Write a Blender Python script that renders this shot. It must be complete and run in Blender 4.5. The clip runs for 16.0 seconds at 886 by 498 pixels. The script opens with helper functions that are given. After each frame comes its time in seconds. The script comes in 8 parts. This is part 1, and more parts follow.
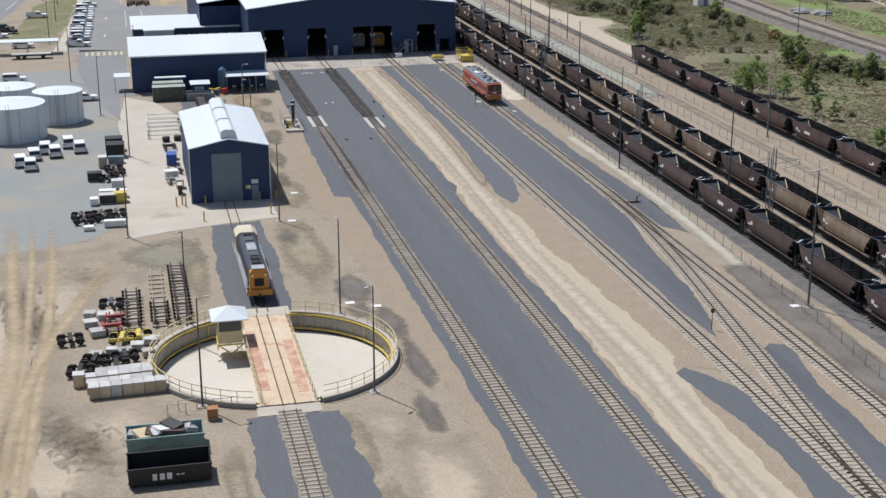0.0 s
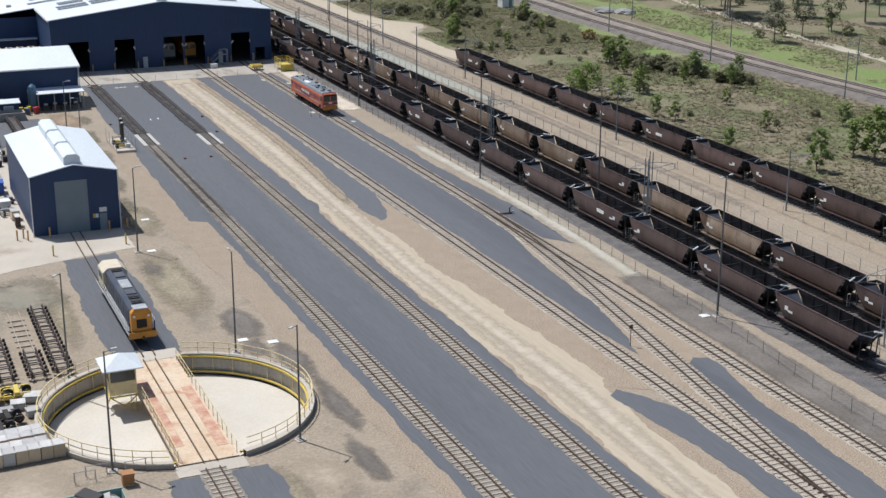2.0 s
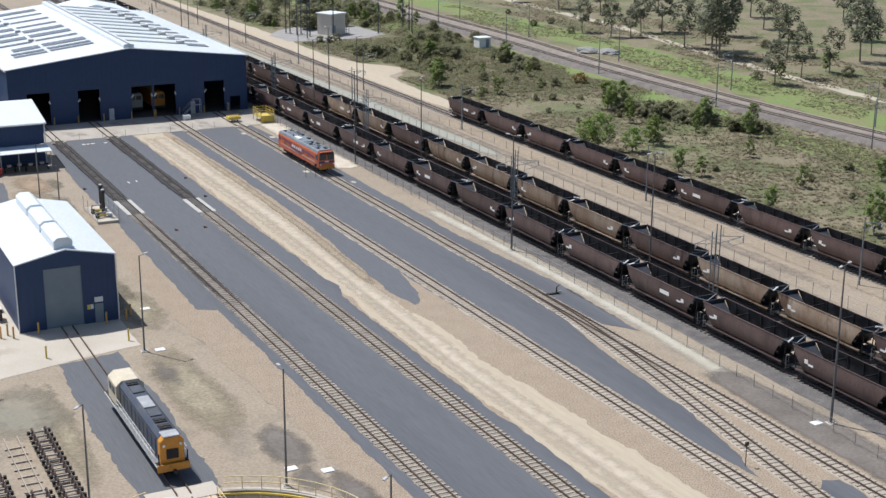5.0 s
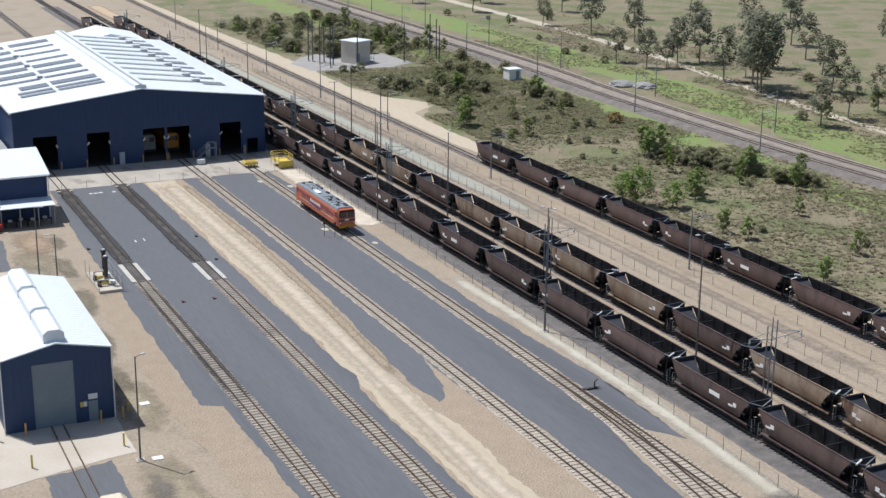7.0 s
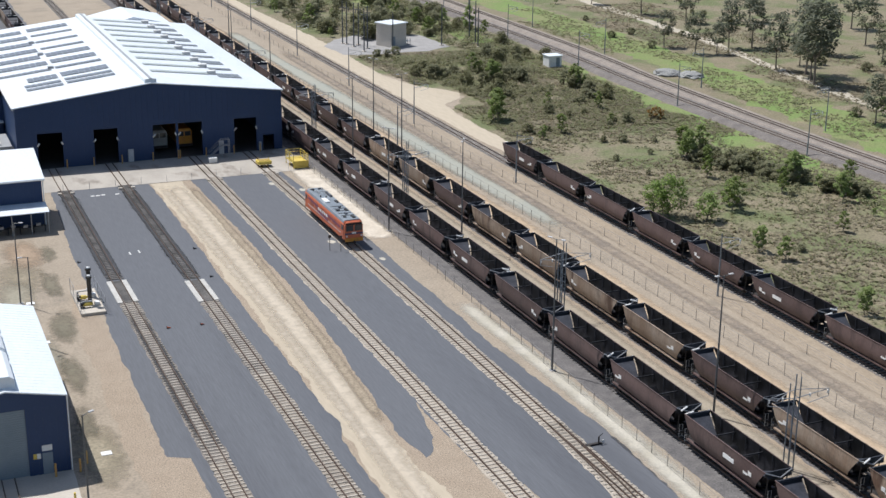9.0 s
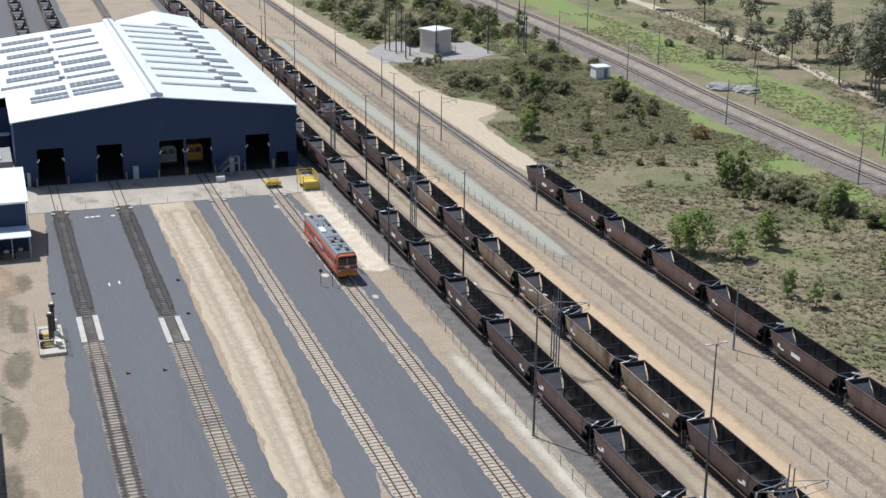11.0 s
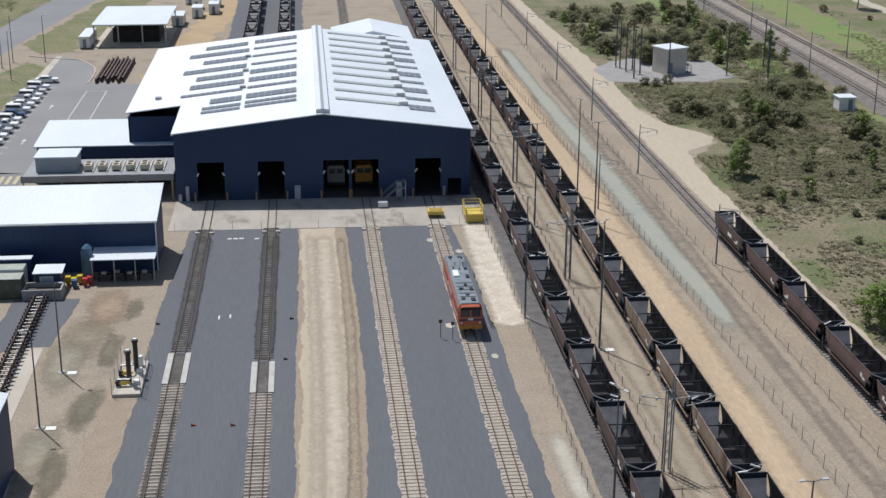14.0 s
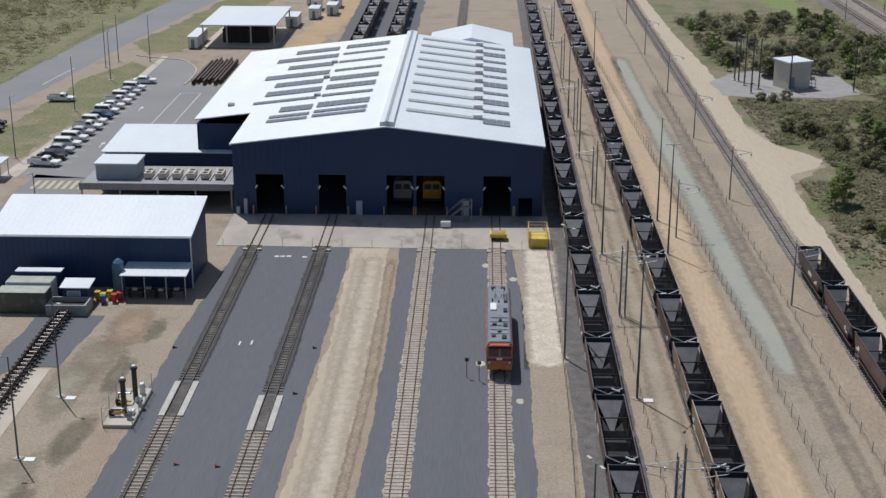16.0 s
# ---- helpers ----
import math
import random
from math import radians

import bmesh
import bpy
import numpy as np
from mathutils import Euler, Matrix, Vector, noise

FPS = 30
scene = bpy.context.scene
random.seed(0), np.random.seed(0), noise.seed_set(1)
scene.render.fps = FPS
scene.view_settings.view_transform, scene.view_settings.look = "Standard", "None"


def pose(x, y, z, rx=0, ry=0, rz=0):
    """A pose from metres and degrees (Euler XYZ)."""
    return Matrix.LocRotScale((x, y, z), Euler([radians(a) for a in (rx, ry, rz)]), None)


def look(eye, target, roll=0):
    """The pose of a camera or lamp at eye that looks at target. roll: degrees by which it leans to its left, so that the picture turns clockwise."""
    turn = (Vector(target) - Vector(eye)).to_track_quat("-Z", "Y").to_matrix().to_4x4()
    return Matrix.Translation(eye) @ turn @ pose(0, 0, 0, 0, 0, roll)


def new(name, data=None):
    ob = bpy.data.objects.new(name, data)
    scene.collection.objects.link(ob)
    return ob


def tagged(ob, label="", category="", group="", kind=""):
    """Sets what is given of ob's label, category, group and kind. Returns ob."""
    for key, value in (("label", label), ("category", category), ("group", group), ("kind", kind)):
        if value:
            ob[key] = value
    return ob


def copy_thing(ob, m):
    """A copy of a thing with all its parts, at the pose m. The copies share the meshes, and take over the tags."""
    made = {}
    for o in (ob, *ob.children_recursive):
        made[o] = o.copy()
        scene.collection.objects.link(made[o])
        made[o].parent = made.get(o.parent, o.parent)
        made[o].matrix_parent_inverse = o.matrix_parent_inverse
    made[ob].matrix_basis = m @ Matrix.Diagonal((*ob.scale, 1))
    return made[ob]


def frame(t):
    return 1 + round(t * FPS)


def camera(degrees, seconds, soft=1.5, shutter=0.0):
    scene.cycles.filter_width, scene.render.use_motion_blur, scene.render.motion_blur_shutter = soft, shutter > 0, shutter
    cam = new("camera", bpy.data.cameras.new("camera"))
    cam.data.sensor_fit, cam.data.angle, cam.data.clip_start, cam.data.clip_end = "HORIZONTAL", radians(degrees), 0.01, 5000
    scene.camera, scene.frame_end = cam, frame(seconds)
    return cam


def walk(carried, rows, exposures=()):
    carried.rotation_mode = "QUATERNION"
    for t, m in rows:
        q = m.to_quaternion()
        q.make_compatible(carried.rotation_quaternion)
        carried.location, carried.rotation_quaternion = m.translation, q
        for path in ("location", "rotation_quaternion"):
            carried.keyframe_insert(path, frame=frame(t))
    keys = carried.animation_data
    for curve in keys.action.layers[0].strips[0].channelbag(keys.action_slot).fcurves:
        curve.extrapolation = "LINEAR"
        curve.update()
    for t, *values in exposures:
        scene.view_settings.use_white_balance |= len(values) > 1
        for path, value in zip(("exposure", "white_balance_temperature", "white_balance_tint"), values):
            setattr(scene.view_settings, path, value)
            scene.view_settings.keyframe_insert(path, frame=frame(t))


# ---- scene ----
cam = camera(35.3, 16.0)
PATH = [
    (0, (-31.074, -223.847, 50.88), (-30.644, -221.991, 50.269), -0.1),
    (0.5, (-33.982, -220.758, 50.744), (-33.463, -218.925, 50.134), -0.1),
    (1, (-36.901, -217.426, 50.562), (-36.297, -215.619, 49.953), 0.0),
    (1.5, (-39.461, -214.118, 50.438), (-38.776, -212.341, 49.83), 0.0),
    (2, (-41.799, -210.51, 50.27), (-41.044, -208.761, 49.662), 0.2),
    (2.5, (-43.623, -206.566, 49.886), (-42.806, -204.843, 49.282), 0.1),
    (3, (-45.026, -202.606, 49.59), (-44.183, -200.894, 48.99), 0.2),
    (3.5, (-45.975, -198.435, 49.285), (-45.12, -196.727, 48.692), 0.2),
    (4, (-46.299, -194.124, 49.347), (-45.441, -192.413, 48.766), 0.3),
    (4.2, (-46.288, -192.349, 49.465), (-45.429, -190.637, 48.889), 0.3),
    (6.5, (-40.963, -174.259, 54.368), (-40.11, -172.542, 53.801), 0.6),
    (7, (-38.728, -171.14, 55.641), (-37.9, -169.411, 55.07), 0.6),
    (7.5, (-35.846, -168.273, 56.994), (-35.046, -166.537, 56.407), 0.6),
    (8, (-32.924, -165.654, 58.094), (-32.149, -163.914, 57.483), 0.7),
    (8.5, (-29.715, -163.137, 58.83), (-28.964, -161.391, 58.208), 0.7),
    (9, (-26.209, -160.774, 59.255), (-25.472, -159.023, 58.629), 0.6),
    (9.2, (-24.65, -159.867, 59.516), (-23.921, -158.114, 58.886), 0.7),
    (11.3, (-7.306, -149.698, 60.613), (-6.722, -147.894, 59.975), 0.5),
    (11.5, (-5.626, -148.767, 60.581), (-5.064, -146.956, 59.944), 0.5),
    (12, (-1.446, -146.478, 60.661), (-0.95, -144.649, 60.023), 0.5),
    (12.5, (2.658, -143.974, 60.512), (3.074, -142.124, 59.876), 0.4),
    (13, (6.98, -141.601, 60.396), (7.311, -139.735, 59.759), 0.3),
    (13.5, (11.026, -139.073, 60.336), (11.284, -137.196, 59.697), 0.3),
    (14, (14.621, -135.92, 60.078), (14.81, -134.035, 59.438), 0.3),
    (14.5, (18.7, -133.107, 59.835), (18.817, -131.216, 59.194), 0.3),
    (15, (22.496, -130.269, 59.772), (22.564, -128.376, 59.13), 0.3),
    (15.5, (26.245, -127.143, 59.654), (26.256, -125.249, 59.011), 0.2),
    (16, (30.309, -124.118, 59.647), (30.255, -122.225, 59.004), 0.1),
]
EXPOSURES = [(0.0, 0.02), (1.5, 0.09), (3.5, 0.21), (7.0, 0.26), (9.0, 0.28), (12.5, 0.13), (14.5, -0.12), (16.0, -0.26)]
walk(cam, [(t, look(eye, target, roll)) for t, eye, target, roll in PATH], EXPOSURES)


# ---- light ----
def daylight():
    world = bpy.data.worlds.new("sky")
    scene.world = world
    world.use_nodes = True
    nt = world.node_tree
    nt.nodes.clear()
    sky = nt.nodes.new("ShaderNodeTexSky")
    sky.sky_type = "NISHITA"
    sky.sun_disc = False
    sky.sun_elevation = radians(SUN_ELEVATION)
    sky.sun_rotation = radians(SUN_AZIMUTH)
    sky.air_density, sky.dust_density = 1.0, 1.2
    bg = nt.nodes.new("ShaderNodeBackground")
    bg.inputs["Strength"].default_value = 0.085
    out = nt.nodes.new("ShaderNodeOutputWorld")
    nt.links.new(sky.outputs[0], bg.inputs[0])
    nt.links.new(bg.outputs[0], out.inputs[0])
    lamp = bpy.data.lights.new("sun", "SUN")
    lamp.energy, lamp.angle, lamp.color = 4.0, radians(0.53), (1.0, 0.988, 0.98)
    ob = new("sun", lamp)
    a, e = radians(SUN_AZIMUTH), radians(SUN_ELEVATION)
    ob.matrix_world = look((math.sin(a) * math.cos(e) * 200, math.cos(a) * math.cos(e) * 200, math.sin(e) * 200), (0, 0, 0))


SUN_ELEVATION, SUN_AZIMUTH = 62.0, -32.0
daylight()


# ---- materials ----
MATS = {}


def mat(name, colour, other=None, scale=0.6, fine=8.0, rough=0.8, metal=0.0, bump=0.0, grain=0.12, stretch=(1, 1, 1), spot=None, spot_scale=0.15, spot_at=0.6, piece=0.0, contrast=0.5):
    """A surface: two colours mixed in broad patches, a finer grain, an optional third colour in stains, and relief."""
    if name in MATS:
        return MATS[name]
    m = bpy.data.materials.new(name)
    MATS[name] = m
    m.use_nodes = True
    nt = m.node_tree
    b = nt.nodes["Principled BSDF"]
    b.inputs["Roughness"].default_value, b.inputs["Metallic"].default_value = rough, metal
    other = other or tuple(c * 0.8 for c in colour)
    geo = nt.nodes.new("ShaderNodeNewGeometry")
    mapping = nt.nodes.new("ShaderNodeMapping")
    mapping.inputs["Scale"].default_value = stretch
    nt.links.new(geo.outputs["Position"], mapping.inputs[0])

    def noise_node(s, detail, lo, hi):
        n = nt.nodes.new("ShaderNodeTexNoise")
        n.inputs["Scale"].default_value, n.inputs["Detail"].default_value, n.inputs["Roughness"].default_value = s, detail, 0.6
        nt.links.new(mapping.outputs[0], n.inputs["Vector"])
        r = nt.nodes.new("ShaderNodeMapRange")
        r.inputs["From Min"].default_value, r.inputs["From Max"].default_value = lo, hi
        nt.links.new(n.outputs["Fac"], r.inputs["Value"])
        return r.outputs[0], n

    def mix(kind, fac, a, c):
        x = nt.nodes.new("ShaderNodeMix")
        x.data_type, x.blend_type = "RGBA", kind
        for socket, value in ((x.inputs[0], fac), (x.inputs[6], a), (x.inputs[7], c)):
            if isinstance(value, (tuple, list)):
                socket.default_value = (*value, 1)
            elif isinstance(value, float):
                socket.default_value = value
            else:
                nt.links.new(value, socket)
        return x.outputs[2]

    broad, _ = noise_node(scale, 4, 0.5 - 0.3 * contrast, 0.5 + 0.3 * contrast)
    col = mix("MIX", broad, colour, other)
    if spot:
        s, _ = noise_node(spot_scale, 5, spot_at - 0.06, spot_at + 0.06)
        col = mix("MIX", s, col, spot)
    if grain:
        g, gn = noise_node(fine, 3, 0.3, 0.7)
        shade = nt.nodes.new("ShaderNodeMapRange")
        shade.inputs["To Min"].default_value, shade.inputs["To Max"].default_value = 1 - grain, 1 + grain
        nt.links.new(g, shade.inputs["Value"])
        comb = nt.nodes.new("ShaderNodeCombineColor")
        for i in range(3):
            nt.links.new(shade.outputs[0], comb.inputs[i])
        col = mix("MULTIPLY", 1.0, col, comb.outputs[0])
        if bump:
            bp = nt.nodes.new("ShaderNodeBump")
            bp.inputs["Strength"].default_value, bp.inputs["Distance"].default_value = bump, 0.05
            nt.links.new(gn.outputs["Fac"], bp.inputs["Height"])
            nt.links.new(bp.outputs[0], b.inputs["Normal"])
    if piece:
        info = nt.nodes.new("ShaderNodeObjectInfo")
        pr = nt.nodes.new("ShaderNodeMapRange")
        pr.inputs["To Min"].default_value, pr.inputs["To Max"].default_value = 1 - piece, 1 + piece
        nt.links.new(info.outputs["Random"], pr.inputs["Value"])
        pc = nt.nodes.new("ShaderNodeCombineColor")
        for i in range(3):
            nt.links.new(pr.outputs[0], pc.inputs[i])
        col = mix("MULTIPLY", 1.0, col, pc.outputs[0])
    nt.links.new(col, b.inputs["Base Color"])
    return m


DIRT = mat("yard_dirt", (0.345, 0.288, 0.22), (0.275, 0.227, 0.172), 0.22, 3.6, 0.95, bump=0.6, grain=0.22, spot=(0.235, 0.2, 0.155), spot_scale=0.11, spot_at=0.62, contrast=1.1)
PALE = mat("pale_gravel", (0.465, 0.4, 0.305), (0.415, 0.352, 0.263), 0.1, 2.4, 0.95, bump=0.3, grain=0.08, stretch=(1, 0.14, 1), contrast=0.9)
TAN = mat("tan_gravel", (0.34, 0.274, 0.205), (0.285, 0.226, 0.166), 0.5, 7.0, 0.95, bump=1.0, grain=0.45, contrast=0.9)
ASPHALT = mat("asphalt", (0.094, 0.1, 0.113), (0.116, 0.122, 0.134), 0.16, 6.0, 0.85, bump=0.2, grain=0.12, stretch=(1, 0.06, 1), spot=(0.088, 0.093, 0.105), spot_scale=0.1, spot_at=0.6, contrast=1.3)
BALLAST = mat("ballast", (0.42, 0.37, 0.305), (0.34, 0.295, 0.24), 0.9, 7.0, 0.95, bump=1.0, grain=0.35)
DARK_BALLAST = mat("dark_ballast", (0.16, 0.15, 0.145), (0.1, 0.095, 0.095), 0.7, 6.0, 0.95, bump=1.0, grain=0.35)
OILY = mat("oily_ballast", (0.028, 0.027, 0.026), (0.115, 0.105, 0.096), 0.3, 5.0, 0.75, bump=1.0, grain=0.4)
CONCRETE = mat("concrete", (0.5, 0.455, 0.39), (0.44, 0.395, 0.33), 0.15, 4.0, 0.85, grain=0.06, spot=(0.36, 0.3, 0.24), spot_scale=0.12, spot_at=0.66)
SLEEPER = mat("concrete_sleeper", (0.4, 0.36, 0.305), (0.31, 0.275, 0.235), 0.7, 9.0, 0.9, grain=0.15, piece=0.16)
GREY_BALLAST = mat("grey_brown_ballast", (0.3, 0.262, 0.215), (0.205, 0.178, 0.148), 0.5, 7.0, 0.95, bump=1.0, grain=0.42)
RAIL = mat("rail_steel", (0.09, 0.062, 0.048), (0.13, 0.09, 0.07), 0.5, 8.0, 0.55, 0.4)
NAVY = mat("navy_cladding", (0.013, 0.039, 0.108), (0.016, 0.045, 0.122), 0.2, 6.0, 0.55, grain=0.06)
ROOF = mat("white_roof_sheet", (0.71, 0.755, 0.79), (0.65, 0.7, 0.735), 0.12, 4.0, 0.45, grain=0.05, stretch=(1, 0.3, 1))
WHITE = mat("white_paint", (0.78, 0.78, 0.76), (0.7, 0.7, 0.68), 0.6, 8.0, 0.5, grain=0.05)
GREY = mat("galvanised_steel", (0.4, 0.41, 0.42), (0.33, 0.34, 0.35), 0.8, 8.0, 0.45, 0.5, grain=0.1)
DOOR_GREY = mat("roller_door_grey", (0.2, 0.25, 0.29), (0.17, 0.22, 0.26), 0.4, 6.0, 0.5, grain=0.05)
# black for grilles, fans and boxes, and for painted shade under the canopy
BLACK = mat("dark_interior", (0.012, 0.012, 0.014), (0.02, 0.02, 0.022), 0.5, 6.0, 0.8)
YELLOW = mat("yellow_paint", (0.68, 0.52, 0.1), (0.58, 0.43, 0.08), 0.8, 7.0, 0.5, spot=(0.3, 0.2, 0.08), spot_scale=1.2, spot_at=0.68)
BROWN = mat("brown_wagon_steel", (0.088, 0.055, 0.051), (0.115, 0.077, 0.071), 0.35, 7.0, 0.62, grain=0.16, stretch=(1, 1, 0.4), spot=(0.062, 0.04, 0.038), spot_scale=0.6, piece=0.22)
SILVER = mat("weathered_wagon_steel", (0.265, 0.185, 0.13), (0.38, 0.305, 0.24), 0.4, 7.0, 0.55, 0.1, grain=0.18, stretch=(1, 1, 0.25), spot=(0.11, 0.065, 0.045), spot_scale=0.5, spot_at=0.6, piece=0.3)
COALY = mat("coal_stained_steel", (0.013, 0.013, 0.016), (0.032, 0.032, 0.038), 0.8, 6.0, 0.55, 0.2, grain=0.3, spot=(0.008, 0.008, 0.009), spot_scale=0.7, spot_at=0.5)
SLOPE = mat("worn_slope_sheet", (0.062, 0.066, 0.08), (0.036, 0.038, 0.046), 0.8, 6.0, 0.5, 0.3, grain=0.25)
UNDER = mat("underframe_black", (0.02, 0.018, 0.018), (0.035, 0.03, 0.028), 0.8, 8.0, 0.8)


# ---- building helpers ----
from mathutils.geometry import tessellate_polygon


def box(bm, x0, x1, y0, y1, z0, z1):
    r = bmesh.ops.create_cube(bm, size=1, matrix=Matrix.Translation(((x0 + x1) / 2, (y0 + y1) / 2, (z0 + z1) / 2)) @ Matrix.Diagonal((abs(x1 - x0), abs(y1 - y0), abs(z1 - z0), 1)))
    return r["verts"]


def rod(bm, a, b, r0, r1=None, n=8, caps=True):
    a, b = Vector(a), Vector(b)
    d = b - a
    m = Matrix.Translation((a + b) / 2) @ d.to_track_quat("Z", "Y").to_matrix().to_4x4()
    bmesh.ops.create_cone(bm, cap_ends=caps, segments=n, radius1=r0, radius2=r0 if r1 is None else r1, depth=d.length, matrix=m)


def prism(bm, pts, z0, z1):
    """An upright prism over a plan outline."""
    lo = [bm.verts.new((x, y, z0)) for x, y in pts]
    hi = [bm.verts.new((x, y, z1)) for x, y in pts]
    n = len(pts)
    bm.faces.new(hi)
    bm.faces.new(lo[::-1])
    for i in range(n):
        bm.faces.new((lo[i], lo[(i + 1) % n], hi[(i + 1) % n], hi[i]))


def extrude_x(bm, profile, x0, x1):
    """A profile in y and z carried along x."""
    a = [bm.verts.new((x0, y, z)) for y, z in profile]
    b = [bm.verts.new((x1, y, z)) for y, z in profile]
    n = len(profile)
    bm.faces.new(a[::-1])
    bm.faces.new(b)
    for i in range(n):
        bm.faces.new((a[i], a[(i + 1) % n], b[(i + 1) % n], b[i]))


def extrude_y(bm, profile, y0, y1):
    """A profile in x and z carried along y."""
    a = [bm.verts.new((x, y0, z)) for x, z in profile]
    b = [bm.verts.new((x, y1, z)) for x, z in profile]
    n = len(profile)
    bm.faces.new(a)
    bm.faces.new(b[::-1])
    for i in range(n):
        bm.faces.new((a[i], b[i], b[(i + 1) % n], a[(i + 1) % n]))


def tidy(bm, bevel=0.0):
    bmesh.ops.recalc_face_normals(bm, faces=bm.faces[:])
    if bevel:
        bmesh.ops.bevel(bm, geom=bm.edges[:], offset=bevel, segments=1, affect="EDGES", clamp_overlap=True)


def part(name, bm, material, parent=None, label="", bevel=0.0, smooth=False):
    """Links a bmesh as one mesh object under a thing or a part."""
    tidy(bm, bevel)
    me = bpy.data.meshes.new(name)
    bm.to_mesh(me)
    bm.free()
    me.materials.append(material)
    if smooth:
        for p in me.polygons:
            p.use_smooth = True
    ob = new(name, me)
    if parent is not None:
        ob.parent = parent
    if label:
        ob["label"] = label
    return ob


def thing(name, at, label, category, group="", turn=0.0):
    ob = new(name)
    ob.empty_display_size = 0.3
    ob.matrix_world = pose(*at, 0, 0, turn)
    return tagged(ob, label, category, group)


def bx(name, material, parent, *span, label="", bevel=0.0):
    bm = bmesh.new()
    box(bm, *span)
    return part(name, bm, material, parent, label, bevel)


def along(pts, step):
    """Points and headings at even steps along a smooth line."""
    out, carry = [], 0.0
    for a, b in zip(pts, pts[1:]):
        d = math.dist(a, b)
        s = carry
        while s < d:
            f = s / d
            out.append((a[0] + (b[0] - a[0]) * f, a[1] + (b[1] - a[1]) * f, math.atan2(b[1] - a[1], b[0] - a[0])))
            s += step
        carry = s - d
    return out


def smooth(pts, n=8):
    """A curve through the points of a plan."""
    if len(pts) < 3:
        return pts
    p = [pts[0], *pts, pts[-1]]
    out = []
    for i in range(1, len(p) - 2):
        for k in range(n):
            t = k / n
            out.append(tuple(0.5 * (2 * p[i][c] + (p[i + 1][c] - p[i - 1][c]) * t + (2 * p[i - 1][c] - 5 * p[i][c] + 4 * p[i + 1][c] - p[i + 2][c]) * t * t + (3 * p[i][c] - p[i - 1][c] - 3 * p[i + 1][c] + p[i + 2][c]) * t ** 3) for c in (0, 1)))
    return out + [pts[-1]]


def rag(pts, step, amount, seed):
    """A plan outline with its edges broken up."""
    rng = random.Random(seed)
    out = []
    for i, p in enumerate(pts):
        q = pts[(i + 1) % len(pts)]
        n = max(1, int(math.dist(p, q) / step))
        for k in range(n):
            f = k / n
            x, y = p[0] + (q[0] - p[0]) * f, p[1] + (q[1] - p[1]) * f
            j = amount if k else 0
            w = noise.noise((x * 0.22 + seed, y * 0.22, seed * 1.7)) * 1.5 + noise.noise((x * 0.9, y * 0.9, seed * 2.3)) * 0.5
            v = noise.noise((x * 0.22, y * 0.22 + 9, seed)) * 1.2 + noise.noise((x * 0.9 + 5, y * 0.9, seed * 3.1)) * 0.4
            out.append((x + j * (w + rng.uniform(-0.4, 0.4)), y + j * (v + rng.uniform(-0.3, 0.3))))
    return out


PIT = (-18.8, -98.8, 11.55)


def patch(name, pts, z, material, label, step=1.5, amount=0.0, seed=1, kind="structure", category="ground", pit=False):
    """A flat sheet on the ground, with the turntable pit cut out where asked."""
    p = rag(pts, step * 0.45, amount, seed) if amount else pts
    me = bpy.data.meshes.new(name)
    if pit:
        ring = [(PIT[0] + PIT[2] * math.cos(-k * math.tau / 72), PIT[1] + PIT[2] * math.sin(-k * math.tau / 72)) for k in range(72)]
        tris = tessellate_polygon([[Vector((x, y, 0)) for x, y in p], [Vector((x, y, 0)) for x, y in ring]])
        me.from_pydata([(x, y, z) for x, y in p + ring], [], [tuple(t) for t in tris])
        bm = bmesh.new()
        bm.from_mesh(me)
        for f in bm.faces:
            f.normal_update()
            if f.normal.z < 0:
                f.normal_flip()
        bm.to_mesh(me)
        bm.free()
        me.materials.append(material)
        return tagged(new(name, me), label, category, kind=kind)
    area = sum(p[i][0] * p[(i + 1) % len(p)][1] - p[(i + 1) % len(p)][0] * p[i][1] for i in range(len(p)))
    order = list(range(len(p))) if area > 0 else list(range(len(p)))[::-1]
    me.from_pydata([(x, y, z) for x, y in p], [], [order])
    me.materials.append(material)
    bm = bmesh.new()
    bm.from_mesh(me)
    bmesh.ops.triangulate(bm, faces=bm.faces[:])
    bm.to_mesh(me)
    bm.free()
    return tagged(new(name, me), label, category, kind=kind)


def feathered(source):
    """A copy of a ground material that thins out towards the edge of its sheet in a broken line."""
    name = source.name + "_feathered"
    if name in MATS:
        return MATS[name]
    m = source.copy()
    m.name = name
    MATS[name] = m
    nt = m.node_tree
    at = nt.nodes.new("ShaderNodeAttribute")
    at.attribute_name = "cover"
    geo = nt.nodes.new("ShaderNodeNewGeometry")
    n = nt.nodes.new("ShaderNodeTexNoise")
    n.inputs["Scale"].default_value, n.inputs["Detail"].default_value, n.inputs["Roughness"].default_value = 0.8, 6, 0.7
    nt.links.new(geo.outputs["Position"], n.inputs["Vector"])
    add = nt.nodes.new("ShaderNodeMath")
    add.operation = "ADD"
    nt.links.new(at.outputs["Fac"], add.inputs[0])
    nt.links.new(n.outputs["Fac"], add.inputs[1])
    r = nt.nodes.new("ShaderNodeMapRange")
    r.inputs["From Min"].default_value, r.inputs["From Max"].default_value = 0.62, 1.3
    nt.links.new(add.outputs[0], r.inputs["Value"])
    nt.links.new(r.outputs[0], nt.nodes["Principled BSDF"].inputs["Alpha"])
    return m


